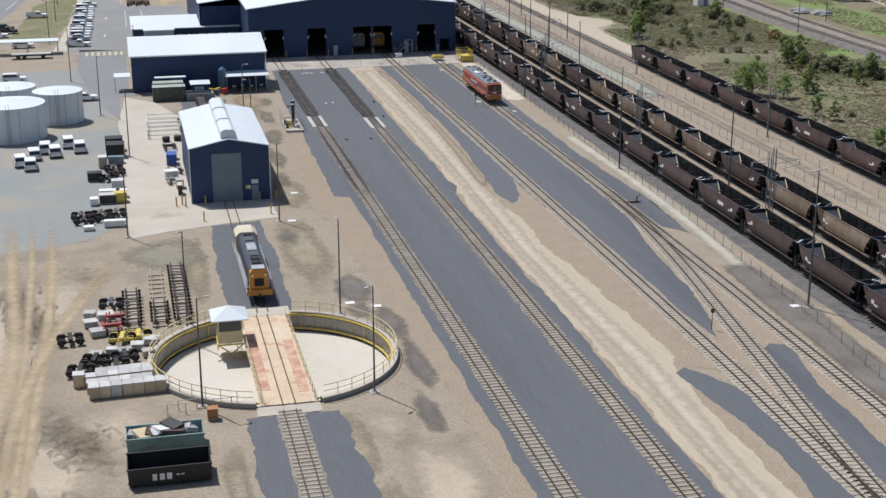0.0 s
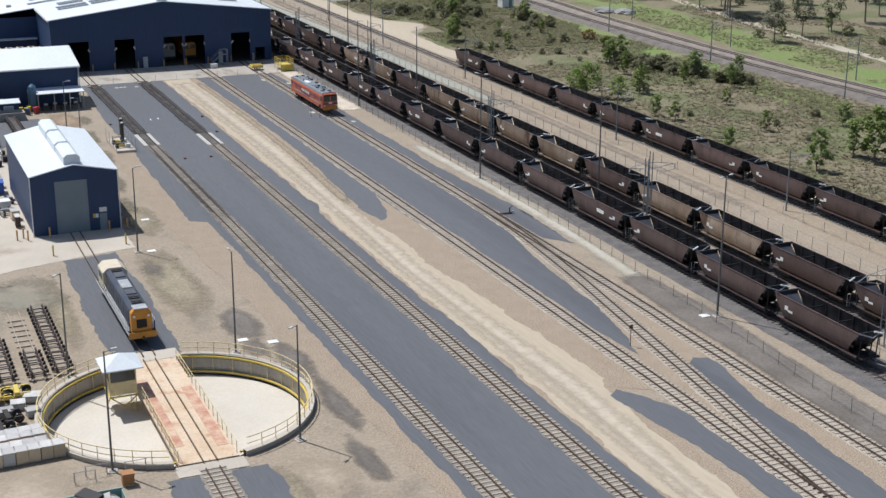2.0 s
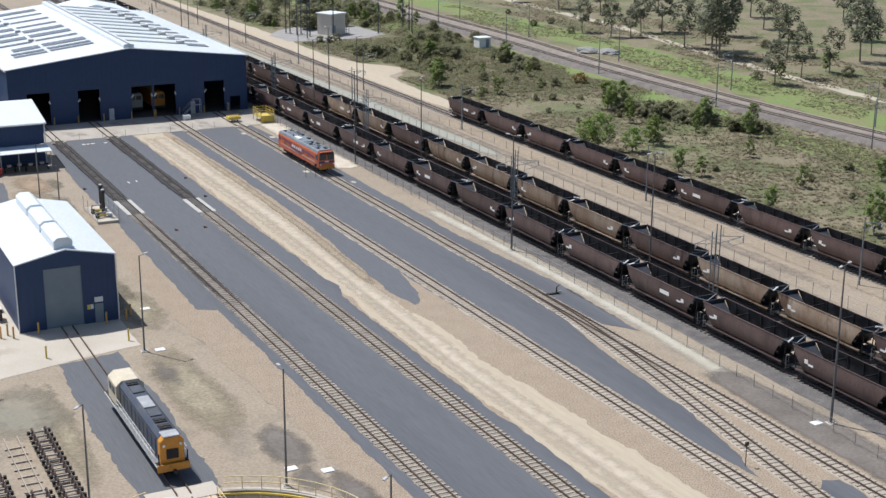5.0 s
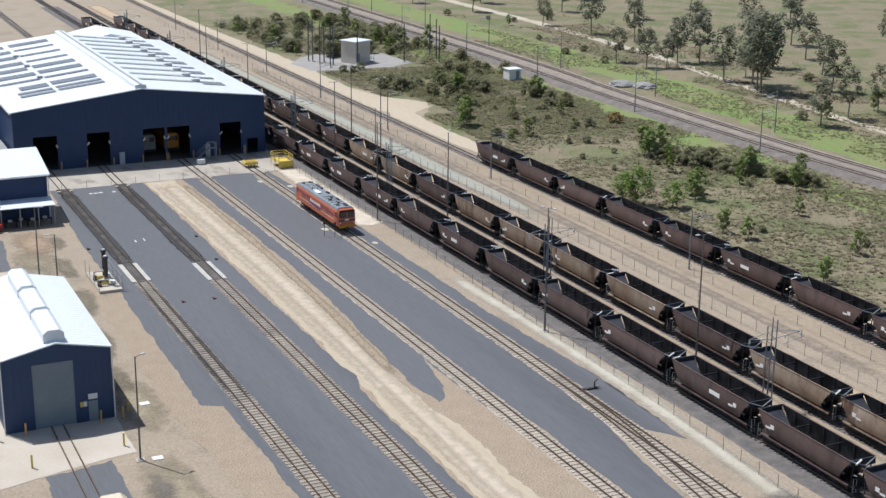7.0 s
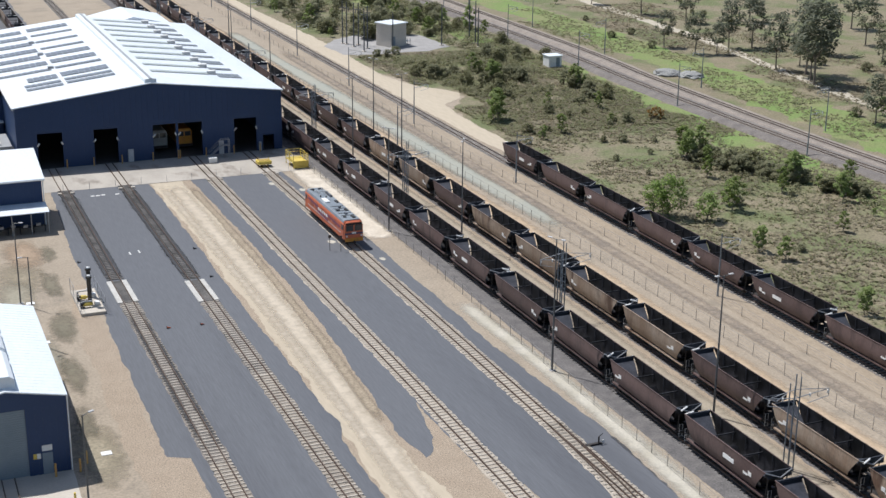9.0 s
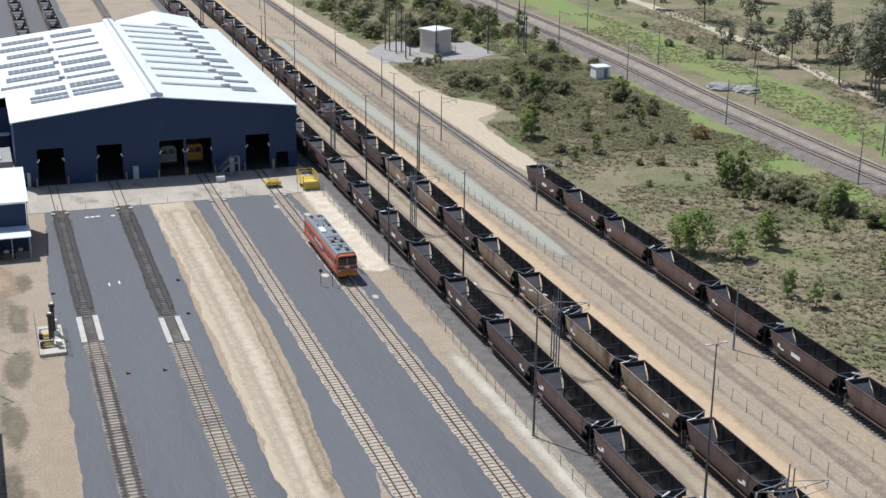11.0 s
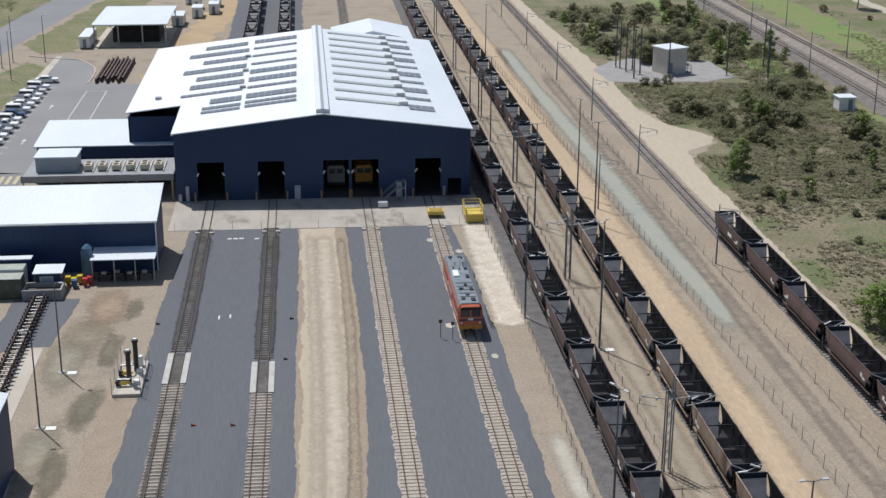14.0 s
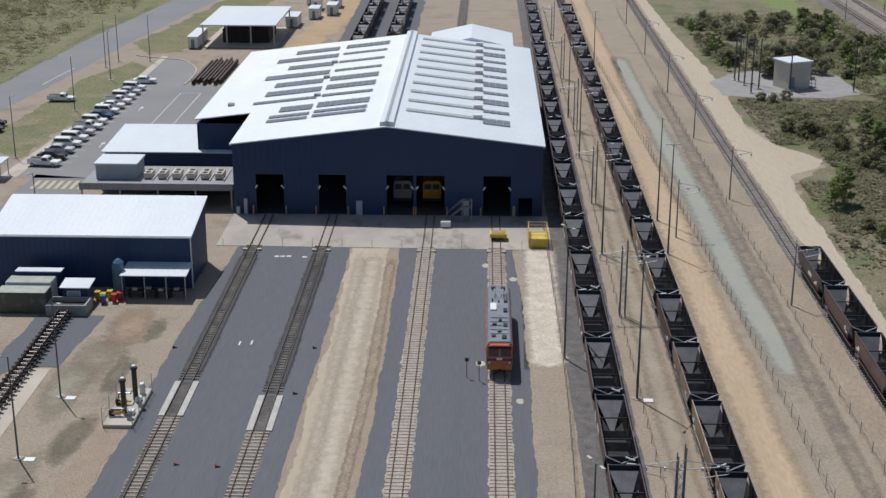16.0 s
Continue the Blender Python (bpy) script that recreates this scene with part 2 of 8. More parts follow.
def covered(name, verts, faces, cover, material, label, category):
    me = bpy.data.meshes.new(name)
    me.from_pydata(verts, [], faces)
    me.attributes.new("cover", "FLOAT", "POINT").data.foreach_set("value", cover)
    me.materials.append(feathered(material))
    return tagged(new(name, me), label, category, kind="structure")


def soft_strip(name, line, half, z, material, label, strength=1.0, category="ground", taper=4.0):
    """A worn or stained band along a line, thinning out at its edges and ends."""
    rows = along(line, 1.0)
    verts, faces, cover = [], [], []
    for i, (x, y, h) in enumerate(rows):
        nx, ny = -math.sin(h), math.cos(h)
        end = min(1.0, i / taper, (len(rows) - 1 - i) / taper)
        w = half * (1 + 0.25 * noise.noise((x * 0.08, y * 0.08, half)))
        for u in (-1, -0.66, -0.33, 0, 0.33, 0.66, 1):
            verts.append((x + nx * u * w, y + ny * u * w, z))
            cover.append(strength * end * (1 - abs(u) ** 1.6))
    for i in range(len(rows) - 1):
        for k in range(6):
            faces.append((7 * i + k + 1, 7 * i + k, 7 * i + 7 + k, 7 * i + 8 + k))
    return covered(name, verts, faces, cover, material, label, category)


def soft_blob(name, cx, cy, rx, ry, z, material, label, strength=1.0, category="ground"):
    """A round stain or worn place, thinning out at its edge."""
    verts, faces, cover = [(cx, cy, z)], [], [strength]
    N, R = 28, 6
    for j in range(1, R + 1):
        for k in range(N):
            t = k * math.tau / N
            w = 1 + 0.35 * noise.noise((math.cos(t) * 1.3 + cx, math.sin(t) * 1.3 + cy, 0.5))
            verts.append((cx + rx * w * math.cos(t) * j / R, cy + ry * w * math.sin(t) * j / R, z))
            cover.append(strength * (1 - (j / R) ** 1.5))
    for k in range(N):
        faces.append((0, 1 + k, 1 + (k + 1) % N))
        for j in range(R - 1):
            p, q = 1 + j * N, 1 + (j + 1) * N
            faces.append((p + k, q + k, q + (k + 1) % N, p + (k + 1) % N))
    return covered(name, verts, faces, cover, material, label, category)


# ---- ground ----
GRASS = mat("dry_grassland", (0.158, 0.148, 0.08), (0.238, 0.19, 0.135), 0.11, 2.6, 0.95, bump=1.0, grain=0.4, spot=(0.125, 0.142, 0.06), spot_scale=0.09, spot_at=0.53, contrast=1.1)
LAWN = mat("dull_olive_grass", (0.14, 0.155, 0.066), (0.2, 0.185, 0.1), 0.15, 1.8, 0.95, bump=1.0, grain=0.34, spot=(0.24, 0.2, 0.13), spot_scale=0.12, spot_at=0.6)
VERGE = mat("green_verge_grass", (0.15, 0.225, 0.06), (0.2, 0.205, 0.09), 0.09, 2.4, 0.95, bump=1.0, grain=0.3, spot=(0.235, 0.2, 0.12), spot_scale=0.12, spot_at=0.66)
ROAD = mat("grey_road", (0.2, 0.205, 0.21), (0.23, 0.23, 0.235), 0.06, 5.0, 0.9, grain=0.07)
CARPARK = mat("car_park_asphalt", (0.22, 0.22, 0.22), (0.26, 0.255, 0.25), 0.05, 5.0, 0.9, grain=0.07)
SEALED = mat("sealed_yard", (0.24, 0.255, 0.25), (0.28, 0.28, 0.265), 0.05, 4.0, 0.9, grain=0.07, spot=(0.33, 0.29, 0.22), spot_scale=0.05, spot_at=0.56)
GREENISH = mat("pale_green_gravel", (0.3, 0.31, 0.27), (0.34, 0.33, 0.27), 0.1, 4.0, 0.95, grain=0.12)
DUST = mat("white_dust", (0.5, 0.47, 0.4), (0.4, 0.37, 0.3), 0.4, 4.0, 0.95, grain=0.15)
SOOT = mat("dark_soil", (0.19, 0.17, 0.15), (0.13, 0.115, 0.1), 0.2, 3.0, 0.95, bump=0.5, grain=0.2)
TRACKS_DUST = mat("wheel_worn_dust", (0.54, 0.43, 0.29), (0.47, 0.37, 0.245), 0.2, 4.0, 0.95, grain=0.1)

patch("ground", [(-1800, -1200), (1800, -1200), (1800, 2600), (-1800, 2600)], -0.06, GRASS, "dry open grassland with green and straw patches", pit=True)
patch("yard_ground", [(-62, -300), (77, -300), (77.4, 28), (77.8, 68), (78.5, 84), (86, 96), (81, 109), (78, 125), (78.4, 147), (78.5, 170), (75, 252), (74, 420), (-40, 420), (-52, 260), (-64, 150), (-75, 60), (-80, -300)], -0.03, DIRT, "bare tan dirt of the rail yard", 2.0, 0.8, 3, pit=True)
patch("asphalt_strip", [(-2.0, 52), (-3.6, 20), (-3.6, -6), (-4.3, -43), (-2.3, -44), (-2.3, -300), (11.6, -300), (11.6, -110), (12.0, -95), (11.7, -77), (12.0, -45.5), (12.9, -42.5), (12.6, -20), (12.7, 5), (13.0, 26), (13.0, 52)], 0.0, ASPHALT, "dark grey asphalt between two sidings", 1.5, 0.2, 5)
patch("haul_road", [(12.8, 51.6), (12.4, -20), (11.4, -46), (11.4, -300), (18.4, -300), (18.4, -125), (19.4, -108), (18.8, -94), (18.8, -83), (17.8, -72), (18.6, -50), (20.3, -14), (20.3, 51.6)], -0.012, TAN, "tan gravel margin of the unsealed haul road", 1.5, 0.25, 7)
patch("asphalt_apron", [(19.5, 51.6), (19.9, 27), (20.0, 5), (19.7, -14), (18.8, -27), (17.5, -46), (18.1, -52), (19.2, -51), (20.4, -48.2), (21.2, -43.8), (21.8, -40), (21.8, -60), (24.4, -60), (24.2, -95), (24.8, -104), (26.0, -100), (27.2, -94), (29.4, -72), (31, -62), (36.2, -70), (36.6, -50), (35.6, -30), (35.6, 5), (35.4, 28), (34.6, 51.6)], 0.0, ASPHALT, "dark asphalt apron round two sidings", 1.5, 0.22, 11)
patch("asphalt_tongue", [(17.4, -111.2), (18.6, -110.2), (20.0, -112.3), (21.5, -116.3), (22.0, -120), (21.8, -138), (21.4, -180), (17.8, -180), (18.2, -137), (18.8, -133.9), (19.2, -128.9), (18.7, -122), (18.0, -117.5)], 0.001, ASPHALT, "ragged tongue of old asphalt beside the siding", 1.2, 0.22, 13)
patch("asphalt_wedge", [(28.0, -107.6), (29.2, -106.4), (30.5, -107), (30.6, -109.4), (29.8, -112.8), (29.0, -118.1), (28.9, -122.5), (28.4, -127.7), (27.4, -150), (24.0, -150), (25.2, -130.3), (25.2, -126.4), (25.9, -119.9), (26.8, -114.2)], 0.001, ASPHALT, "wedge of asphalt between diverging tracks", 1.2, 0.2, 14)
patch("ballast_shoulder", [(16.8, -44), (21.8, -44), (22.0, -60), (22.0, -112), (17.8, -109), (16.8, -86), (16.6, -70)], -0.008, TAN, "tan gravel shoulder beside the track", 1.2, 0.3, 15)
patch("turnout_gravel", [(24, -100), (28, -90), (30, -74), (33.6, -60), (34.4, -90), (33.8, -140), (23, -140), (23.6, -112)], -0.006, TAN, "tan gravel among the turnout tracks", 1.2, 0.3, 16)
patch("tan_shoulder", [(-4.2, 8), (-3.9, -6), (-4.5, -42), (-2.3, -44.5), (-2.3, -300), (-4.6, -300), (-4.2, -110), (-5.4, -85), (-6.6, -60), (-7.6, -41), (-7.0, -8), (-5.6, 8)], -0.007, TAN, "tan gravel shoulder along the asphalt", 1.2, 0.35, 17)
patch("wagon_ballast", [(39.8, 300), (39.6, -200), (45.6, -200), (45.6, 300)], -0.01, DARK_BALLAST, "dark coal-stained ballast under the wagon train", 1.2, 0.12, 22)
patch("wagon_track_gravel", [(49.6, 300), (49.6, -200), (54.4, -200), (54.4, 300)], -0.01, TAN, "tan gravel under the middle wagon train", 1.2, 0.2, 23)
patch("outer_track_gravel", [(66.6, 420), (67.0, -250), (75.5, -250), (75.5, 70), (73.2, 110), (73.2, 420)], -0.012, mat("brown_gravel", (0.33, 0.27, 0.2), (0.27, 0.22, 0.165), 0.2, 4.0, 0.95, bump=0.6, grain=0.2, stretch=(1, 0.3, 1)), "brown gravel bed of the outer track", 1.5, 0.4, 26)
patch("outer_service_road", [(73.4, 420), (73.4, 210), (73.2, 100), (73.6, 60), (75.0, 40), (75.0, -250), (77.2, -250), (77.4, 28), (77.9, 60), (78.0, 80), (79.4, 89.6), (84.4, 94), (86.4, 99), (85.0, 102.5), (80.6, 108.5), (77.8, 121), (78.5, 147), (88, 150), (88, 158), (78.6, 160), (78.9, 171), (77, 214), (74.5, 420)], -0.002, PALE, "pale sandy service road beside the outer track", 1.5, 0.3, 27)
patch("verge_grass", [(104, 420), (112, 160), (113, 90), (112, 20), (110, -60), (118, -60), (121, 20), (122, 90), (120, 160), (116, 420)], -0.045, VERGE, "green grass at the foot of the main line", 3, 2.0, 29)
patch("verge_grass", [(140, 420), (142, 160), (140, 90), (134, 10), (131, -60), (139, -60), (148, 10), (154, 100), (155, 160), (152, 420)], -0.045, VERGE, "green grass bank beyond the main line", 3, 2.0, 30)
patch("dirt_road", [(172, 420), (172.5, 205), (169, 140), (162, 93), (157, 49), (150, -60), (153, -60), (160, 49), (165.5, 93), (172.5, 140), (176.5, 205), (176, 420)], -0.04, mat("pale_dirt_road", (0.46, 0.41, 0.33), (0.4, 0.36, 0.28), 0.1, 3.0, 0.95), "pale dirt road through the grassland", 3, 0.6, 31)
patch("haul_road_lane", [(13.2, 51.6), (13.6, 26), (13.2, 5), (13.2, -20), (12.5, -43), (12.2, -58), (11.9, -77), (12.1, -95), (12.3, -104), (11.9, -114), (11.8, -135), (11.8, -300), (17.3, -300), (17.3, -137), (17.0, -125), (17.3, -116), (17.6, -111.5), (18.9, -107.5), (18.2, -94), (17.9, -83), (16.8, -72), (17.6, -58), (16.6, -52), (16.5, -42), (17.4, -18), (18.3, 0), (18.6, 27), (18.1, 51.6)], -0.0065, PALE, "pale sandy lane of the haul road", 1.2, 0.35, 8)
LANE = mat("bright_gravel", (0.5, 0.435, 0.345), (0.46, 0.395, 0.305), 0.3, 2.6, 0.95, grain=0.07, stretch=(1, 0.2, 1))
soft_strip("haul_road_wear", [(16.4, 50), (16.6, -10), (15.4, -45), (14.4, -72), (15.0, -95), (15.4, -108), (14.2, -130), (14.0, -200)], 1.8, -0.003, LANE, "bright wheel-worn gravel of the haul road", 0.8)
soft_strip("haul_road_wear", [(14.6, 50), (14.9, 0), (14.4, -40), (13.4, -70), (13.6, -110), (13.2, -200)], 1.0, -0.0025, LANE, "bright wheel-worn gravel of the haul road", 0.6)
soft_strip("haul_road_edge", [(18.7, 48), (18.9, 10), (18.2, -20), (16.9, -44)], 0.8, -0.002, mat("loose_tan_gravel", (0.33, 0.27, 0.195), (0.26, 0.21, 0.15), 0.6, 3.4, 0.95, bump=1.0, grain=0.4), "loose tan gravel heaped along the lane", 0.9)
soft_strip("white_dust_verge", [(38.0, 53), (37.8, 36), (37.6, 24), (37.7, 12)], 2.5, 0.0, mat("bright_dust", (0.62, 0.56, 0.47), (0.45, 0.39, 0.31), 0.5, 3.0, 0.95, grain=0.2, contrast=0.7), "white dusty ground beside the wagons", 1.3, taper=2.0)
soft_strip("dusty_verge", [(37.6, -14), (38.2, -36), (38.0, -60), (36.8, -80), (35.6, -97)], 1.5, 0.0, DUST, "pale dusty verge beside the wagons", 0.85)
soft_strip("sooty_verge", [(36.2, -82), (36.0, -100), (35.2, -118), (34.4, -160)], 2.6, 0.002, SOOT, "dark stained soil beside the siding", 1.5)
soft_strip("sandy_lane", [(57.0, 300), (57.0, 100), (57.4, 0), (57.8, -160)], 2.9, -0.004, mat("orange_sand", (0.47, 0.36, 0.245), (0.42, 0.32, 0.215), 0.2, 3.0, 0.95, stretch=(1, 0.2, 1)), "sandy orange service lane along the wagons", 1.1)
soft_strip("green_gravel_lane", [(60.6, 190), (61.4, 132), (62.3, 82), (62.4, 40), (63.2, 20), (63.0, 6)], 2.4, -0.004, GREENISH, "pale green-grey gravel strip along the fence", 1.0, taper=9.0)
soft_strip("sooty_strip", [(65.4, 160), (65.4, 90), (65.2, 30), (64.8, -20), (64.6, -70)], 1.5, -0.003, mat("dark_patchy_soil", (0.2, 0.17, 0.14), (0.32, 0.262, 0.2), 0.45, 3.0, 0.95, bump=0.6, grain=0.3, contrast=0.6), "dark soil strip along the outer fence", 0.75, taper=14.0)
soft_strip("worn_ground", [(48.9, 120), (48.9, 0), (49.0, -120)], 1.6, -0.004, mat("trodden_dirt", (0.35, 0.3, 0.23), (0.29, 0.25, 0.19), 0.2, 3.0, 0.95, grain=0.15), "trodden ground between the wagon trains", 0.9)
OIL = mat("oil_black", (0.016, 0.016, 0.018), (0.035, 0.034, 0.035), 0.6, 6.0, 0.55)
for x, y0, y1 in ((0, 49, 8), (9.2, 49, 5)):
    for side in (-0.72, 0.72):
        soft_strip("oil_stain", [(x + side, y0), (x + side, y1)], 0.5, 0.112, OIL, "black oil dripped along the rails", 0.95, "stain", 2.0)
for side in (-0.7, 0.7):
    soft_strip("oil_stain", [(side, -2), (side, -24), (side, -46)], 0.42, 0.112, OIL, "dark oil on the sleepers", 0.62, "stain", 8.0)
for x in (0, 9.2):
    for y0, y1, w in ((49, 34, 1.9), (33, 24, 1.7), (22, 8, 1.8)):
        soft_strip("oil_stain", [(x, y0), (x, y1)], w * 0.85, 0.008, OIL, "black oil stain soaked into the asphalt", 0.7, "stain", 3.0)
patch("concrete_apron", [(-5.2, 66.5), (-5.2, 52.0), (39.8, 51.4), (39.8, 66.5)], 0.02, mat("stained_apron_concrete", (0.42, 0.385, 0.335), (0.34, 0.31, 0.27), 0.25, 4.0, 0.85, grain=0.08, stretch=(1, 0.5, 1), spot=(0.22, 0.19, 0.16), spot_scale=0.2, spot_at=0.62), "stained concrete apron before the workshop")


# ---- tracks ----
GAUGE = 1.067
SLEEPER_MESHES = {}


def rail_mesh(pts, offset, z=0.0):
    bm = bmesh.new()
    prof = [(-0.06, 0.0), (0.06, 0.0), (0.035, 0.06), (0.035, 0.14), (-0.035, 0.14), (-0.035, 0.06)]
    rings = []
    for i, p in enumerate(pts):
        a, b = pts[max(0, i - 1)], pts[min(len(pts) - 1, i + 1)]
        h = math.atan2(b[1] - a[1], b[0] - a[0])
        nx, ny = -math.sin(h), math.cos(h)
        rings.append([bm.verts.new((p[0] + nx * (offset + u), p[1] + ny * (offset + u), z + w)) for u, w in prof])
    for r, q in zip(rings, rings[1:]):
        for k in range(6):
            bm.faces.new((r[k], r[(k + 1) % 6], q[(k + 1) % 6], q[k]))
    return bm


def joined_boxes(items, size):
    """Many small boxes (x, y, heading, z) in one mesh."""
    sx, sy, sz = size
    verts, faces = [], []
    for x, y, h, z in items:
        c, s, k = math.cos(h), math.sin(h), len(verts)
        for dz, g in ((0, 1.0), (sz, 0.86)):
            for u, v in ((-1, -1), (1, -1), (1, 1), (-1, 1)):
                px, py = u * sx / 2 * g, v * sy / 2
                verts.append((x + px * c - py * s, y + px * s + py * c, z + dz))
        faces += [(k + 4, k + 5, k + 6, k + 7), (k, k + 1, k + 5, k + 4), (k + 1, k + 2, k + 6, k + 5), (k + 2, k + 3, k + 7, k + 6), (k + 3, k, k + 4, k + 7)]
    me = bpy.data.meshes.new("boxes")
    me.from_pydata(verts, [], faces)
    return me


def bed(name, line, half, z, material, parent, label, seed=1):
    """A ballast strip with ragged edges, slightly crowned."""
    rng = random.Random(seed)
    rows = [(p[0], p[1], p[2], half + rng.uniform(-0.06, 0.1) + 0.12 * noise.noise((p[1] * 0.4, seed, 0)), half + rng.uniform(-0.06, 0.1) + 0.12 * noise.noise((p[1] * 0.4, seed, 9))) for p in along(line, 0.45)]
    verts, faces = [], []
    for x, y, h, a, b in rows:
        nx, ny = -math.sin(h), math.cos(h)
        low = -0.03 if z < 0.2 else -z - 0.07
        a, b = (a, b) if z < 0.2 else (a + 0.9, b + 0.9)
        g = 0.35 if z < 0.2 else 1.1
        for u, w in ((-a, low), (-a + g, 0.03), (b - g, 0.03), (b, low)):
            verts.append((x + nx * u, y + ny * u, z + w + rng.uniform(-0.01, 0.015)))
    for i in range(len(rows) - 1):
        for k in range(3):
            faces.append((4 * i + k + 1, 4 * i + k, 4 * i + 4 + k, 4 * i + 5 + k))
    me = bpy.data.meshes.new(name)
    me.from_pydata(verts, [], faces)
    me.materials.append(material)
    ob = new(name, me)
    ob.parent = parent
    tagged(ob, label)
    return ob


def track(pts, label, ballast=None, half=1.22, single=None, sleeper=None, step=0.68, raised=0.0, seed=1):
    """A railway track: ballast bed, sleepers and two rails. single: the stretch of y with sleepers of their own."""
    root = tagged(new("railway_track"), label, "railway track", kind="structure")
    root.empty_display_size = 0.3
    line = smooth(pts)
    rails = line
    if pts[0][1] == 66:
        line = [(pts[0][0], 51.9)] + [p for p in line if p[1] < 51.5]
    elif pts[0][1] == -42.5:
        line = [p for p in line if p[1] < -52.5]
    bed("ballast_bed", line, half, raised + 0.012, ballast or BALLAST, root, "tan crushed stone ballast", seed)
    places = [(x, y, h, raised + 0.02) for x, y, h in along(line, step)]
    own = [p for p in places if single and single[0] < p[1] < single[1]]
    rest = [p for p in places if not (single and single[0] < p[1] < single[1])]
    if rest:
        me = joined_boxes(rest, (0.24, 2.1, 0.085))
        me.materials.append(sleeper or SLEEPER)
        ob = new("sleepers", me)
        ob.parent = root
        tagged(ob, "pale concrete sleepers", kind="stuff")
    if own:
        me = joined_boxes([(0, 0, 0, 0)], (0.24, 2.1, 0.085))
        me.materials.append(sleeper or SLEEPER)
        for x, y, h, z in own:
            ob = new("sleeper", me)
            ob.parent = root
            ob.matrix_basis = Matrix.Translation((x, y, z)) @ Matrix.Rotation(h, 4, "Z")
    for side in (-1, 1):
        part("rail", rail_mesh(rails, side * (GAUGE / 2 + 0.03), raised + 0.1), RAIL, root)
    return root


track([(0, 66), (0, 8.2)], "siding track black with oil on its ballast", OILY, 0.82, seed=2, sleeper=mat("oily_sleeper", (0.04, 0.038, 0.036), (0.2, 0.185, 0.17), 0.35, 5.0, 0.75))
SOOTED = mat("sooty_ballast", (0.1, 0.092, 0.085), (0.24, 0.21, 0.18), 0.3, 6.0, 0.9, bump=1.0, grain=0.4)
track([(0, -1), (0, -46)], "siding track with oil-darkened ballast", SOOTED, single=(-46, -20), seed=3)
track([(0, -46), (0, -300)], "siding track with concrete sleepers flush in asphalt", GREY_BALLAST, 1.16, single=(-80, -46), seed=3)
track([(9.2, 66), (9.2, 5.0)], "siding track black with oil on its ballast", OILY, 0.82, seed=4, sleeper=MATS["oily_sleeper"])
track([(9.2, -4), (9.2, -28)], "siding track with oil-darkened ballast", SOOTED, seed=5)
track([(9.2, -28), (9.2, -300)], "siding track with concrete sleepers flush in asphalt", GREY_BALLAST, 1.16, single=(-80, -40), seed=5)
track([(23.1, 66), (23.1, -60), (22.9, -110), (22.4, -150), (22.0, -300)], "siding track on tan ballast", seed=6)
track([(32.4, 66), (32.4, -50), (32.2, -90), (31.8, -122), (31.2, -300)], "siding track on tan ballast", seed=7)
track([(32.4, -50), (31.9, -64), (30.4, -80), (28.6, -94), (26.6, -110), (24.6, -126), (22.9, -142)], "turnout track diverging across tan gravel", seed=8)
track([(-18.5, -42.5), (-18.6, -86.2)], "short track between the shed and turntable", seed=9, half=1.3)
track([(-18.9, -111.6), (-18.9, -220)], "lead track on to the turntable", GREY_BALLAST, seed=10, half=1.3)
# dark sleeper colour holds both grime and the shade beneath the wagons
track([(42.8, 420), (42.8, 40), (42.8, -200)], "track under the coal wagons", DARK_BALLAST, seed=11, sleeper=MATS["oily_sleeper"])
track([(51.95, 420), (51.95, -200)], "track under the middle coal wagons", DARK_BALLAST, seed=12, sleeper=MATS["oily_sleeper"])
track([(71.4, 420), (71.6, 120), (71.7, 45), (71.7, -250)], "outer track on brown gravel", DARK_BALLAST, seed=13)
track([(127.5, 420), (127.2, 160), (125, 90), (125, 30), (128, -20), (133, -90)], "main line track on grey-brown ballast", mat("main_ballast", (0.2, 0.178, 0.16), (0.14, 0.125, 0.115), 0.4, 6.0, 0.95, bump=1.0, grain=0.3), 2.2, seed=14, raised=0.5)
track([(134, 420), (133.5, 160), (130.6, 90), (129.8, 30), (132.4, -20), (138, -90)], "main line track on dark ballast", mat("brown_ballast", (0.29, 0.25, 0.21), (0.22, 0.19, 0.165), 0.4, 6.0, 0.95, bump=1.0, grain=0.3), 2.2, seed=15, raised=0.5)


# ---- large buildings ----
def ribbed(bm, x0, x1, y, z0, z1, pitch=0.9, depth=0.04, out=-1):
    """Upright ribs of wall sheeting on a face at y."""
    n = int(abs(x1 - x0) / pitch)
    for i in range(n):
        x = min(x0, x1) + (i + 0.5) * abs(x1 - x0) / n
        box(bm, x - 0.05, x + 0.05, y, y + out * depth, z0, z1)


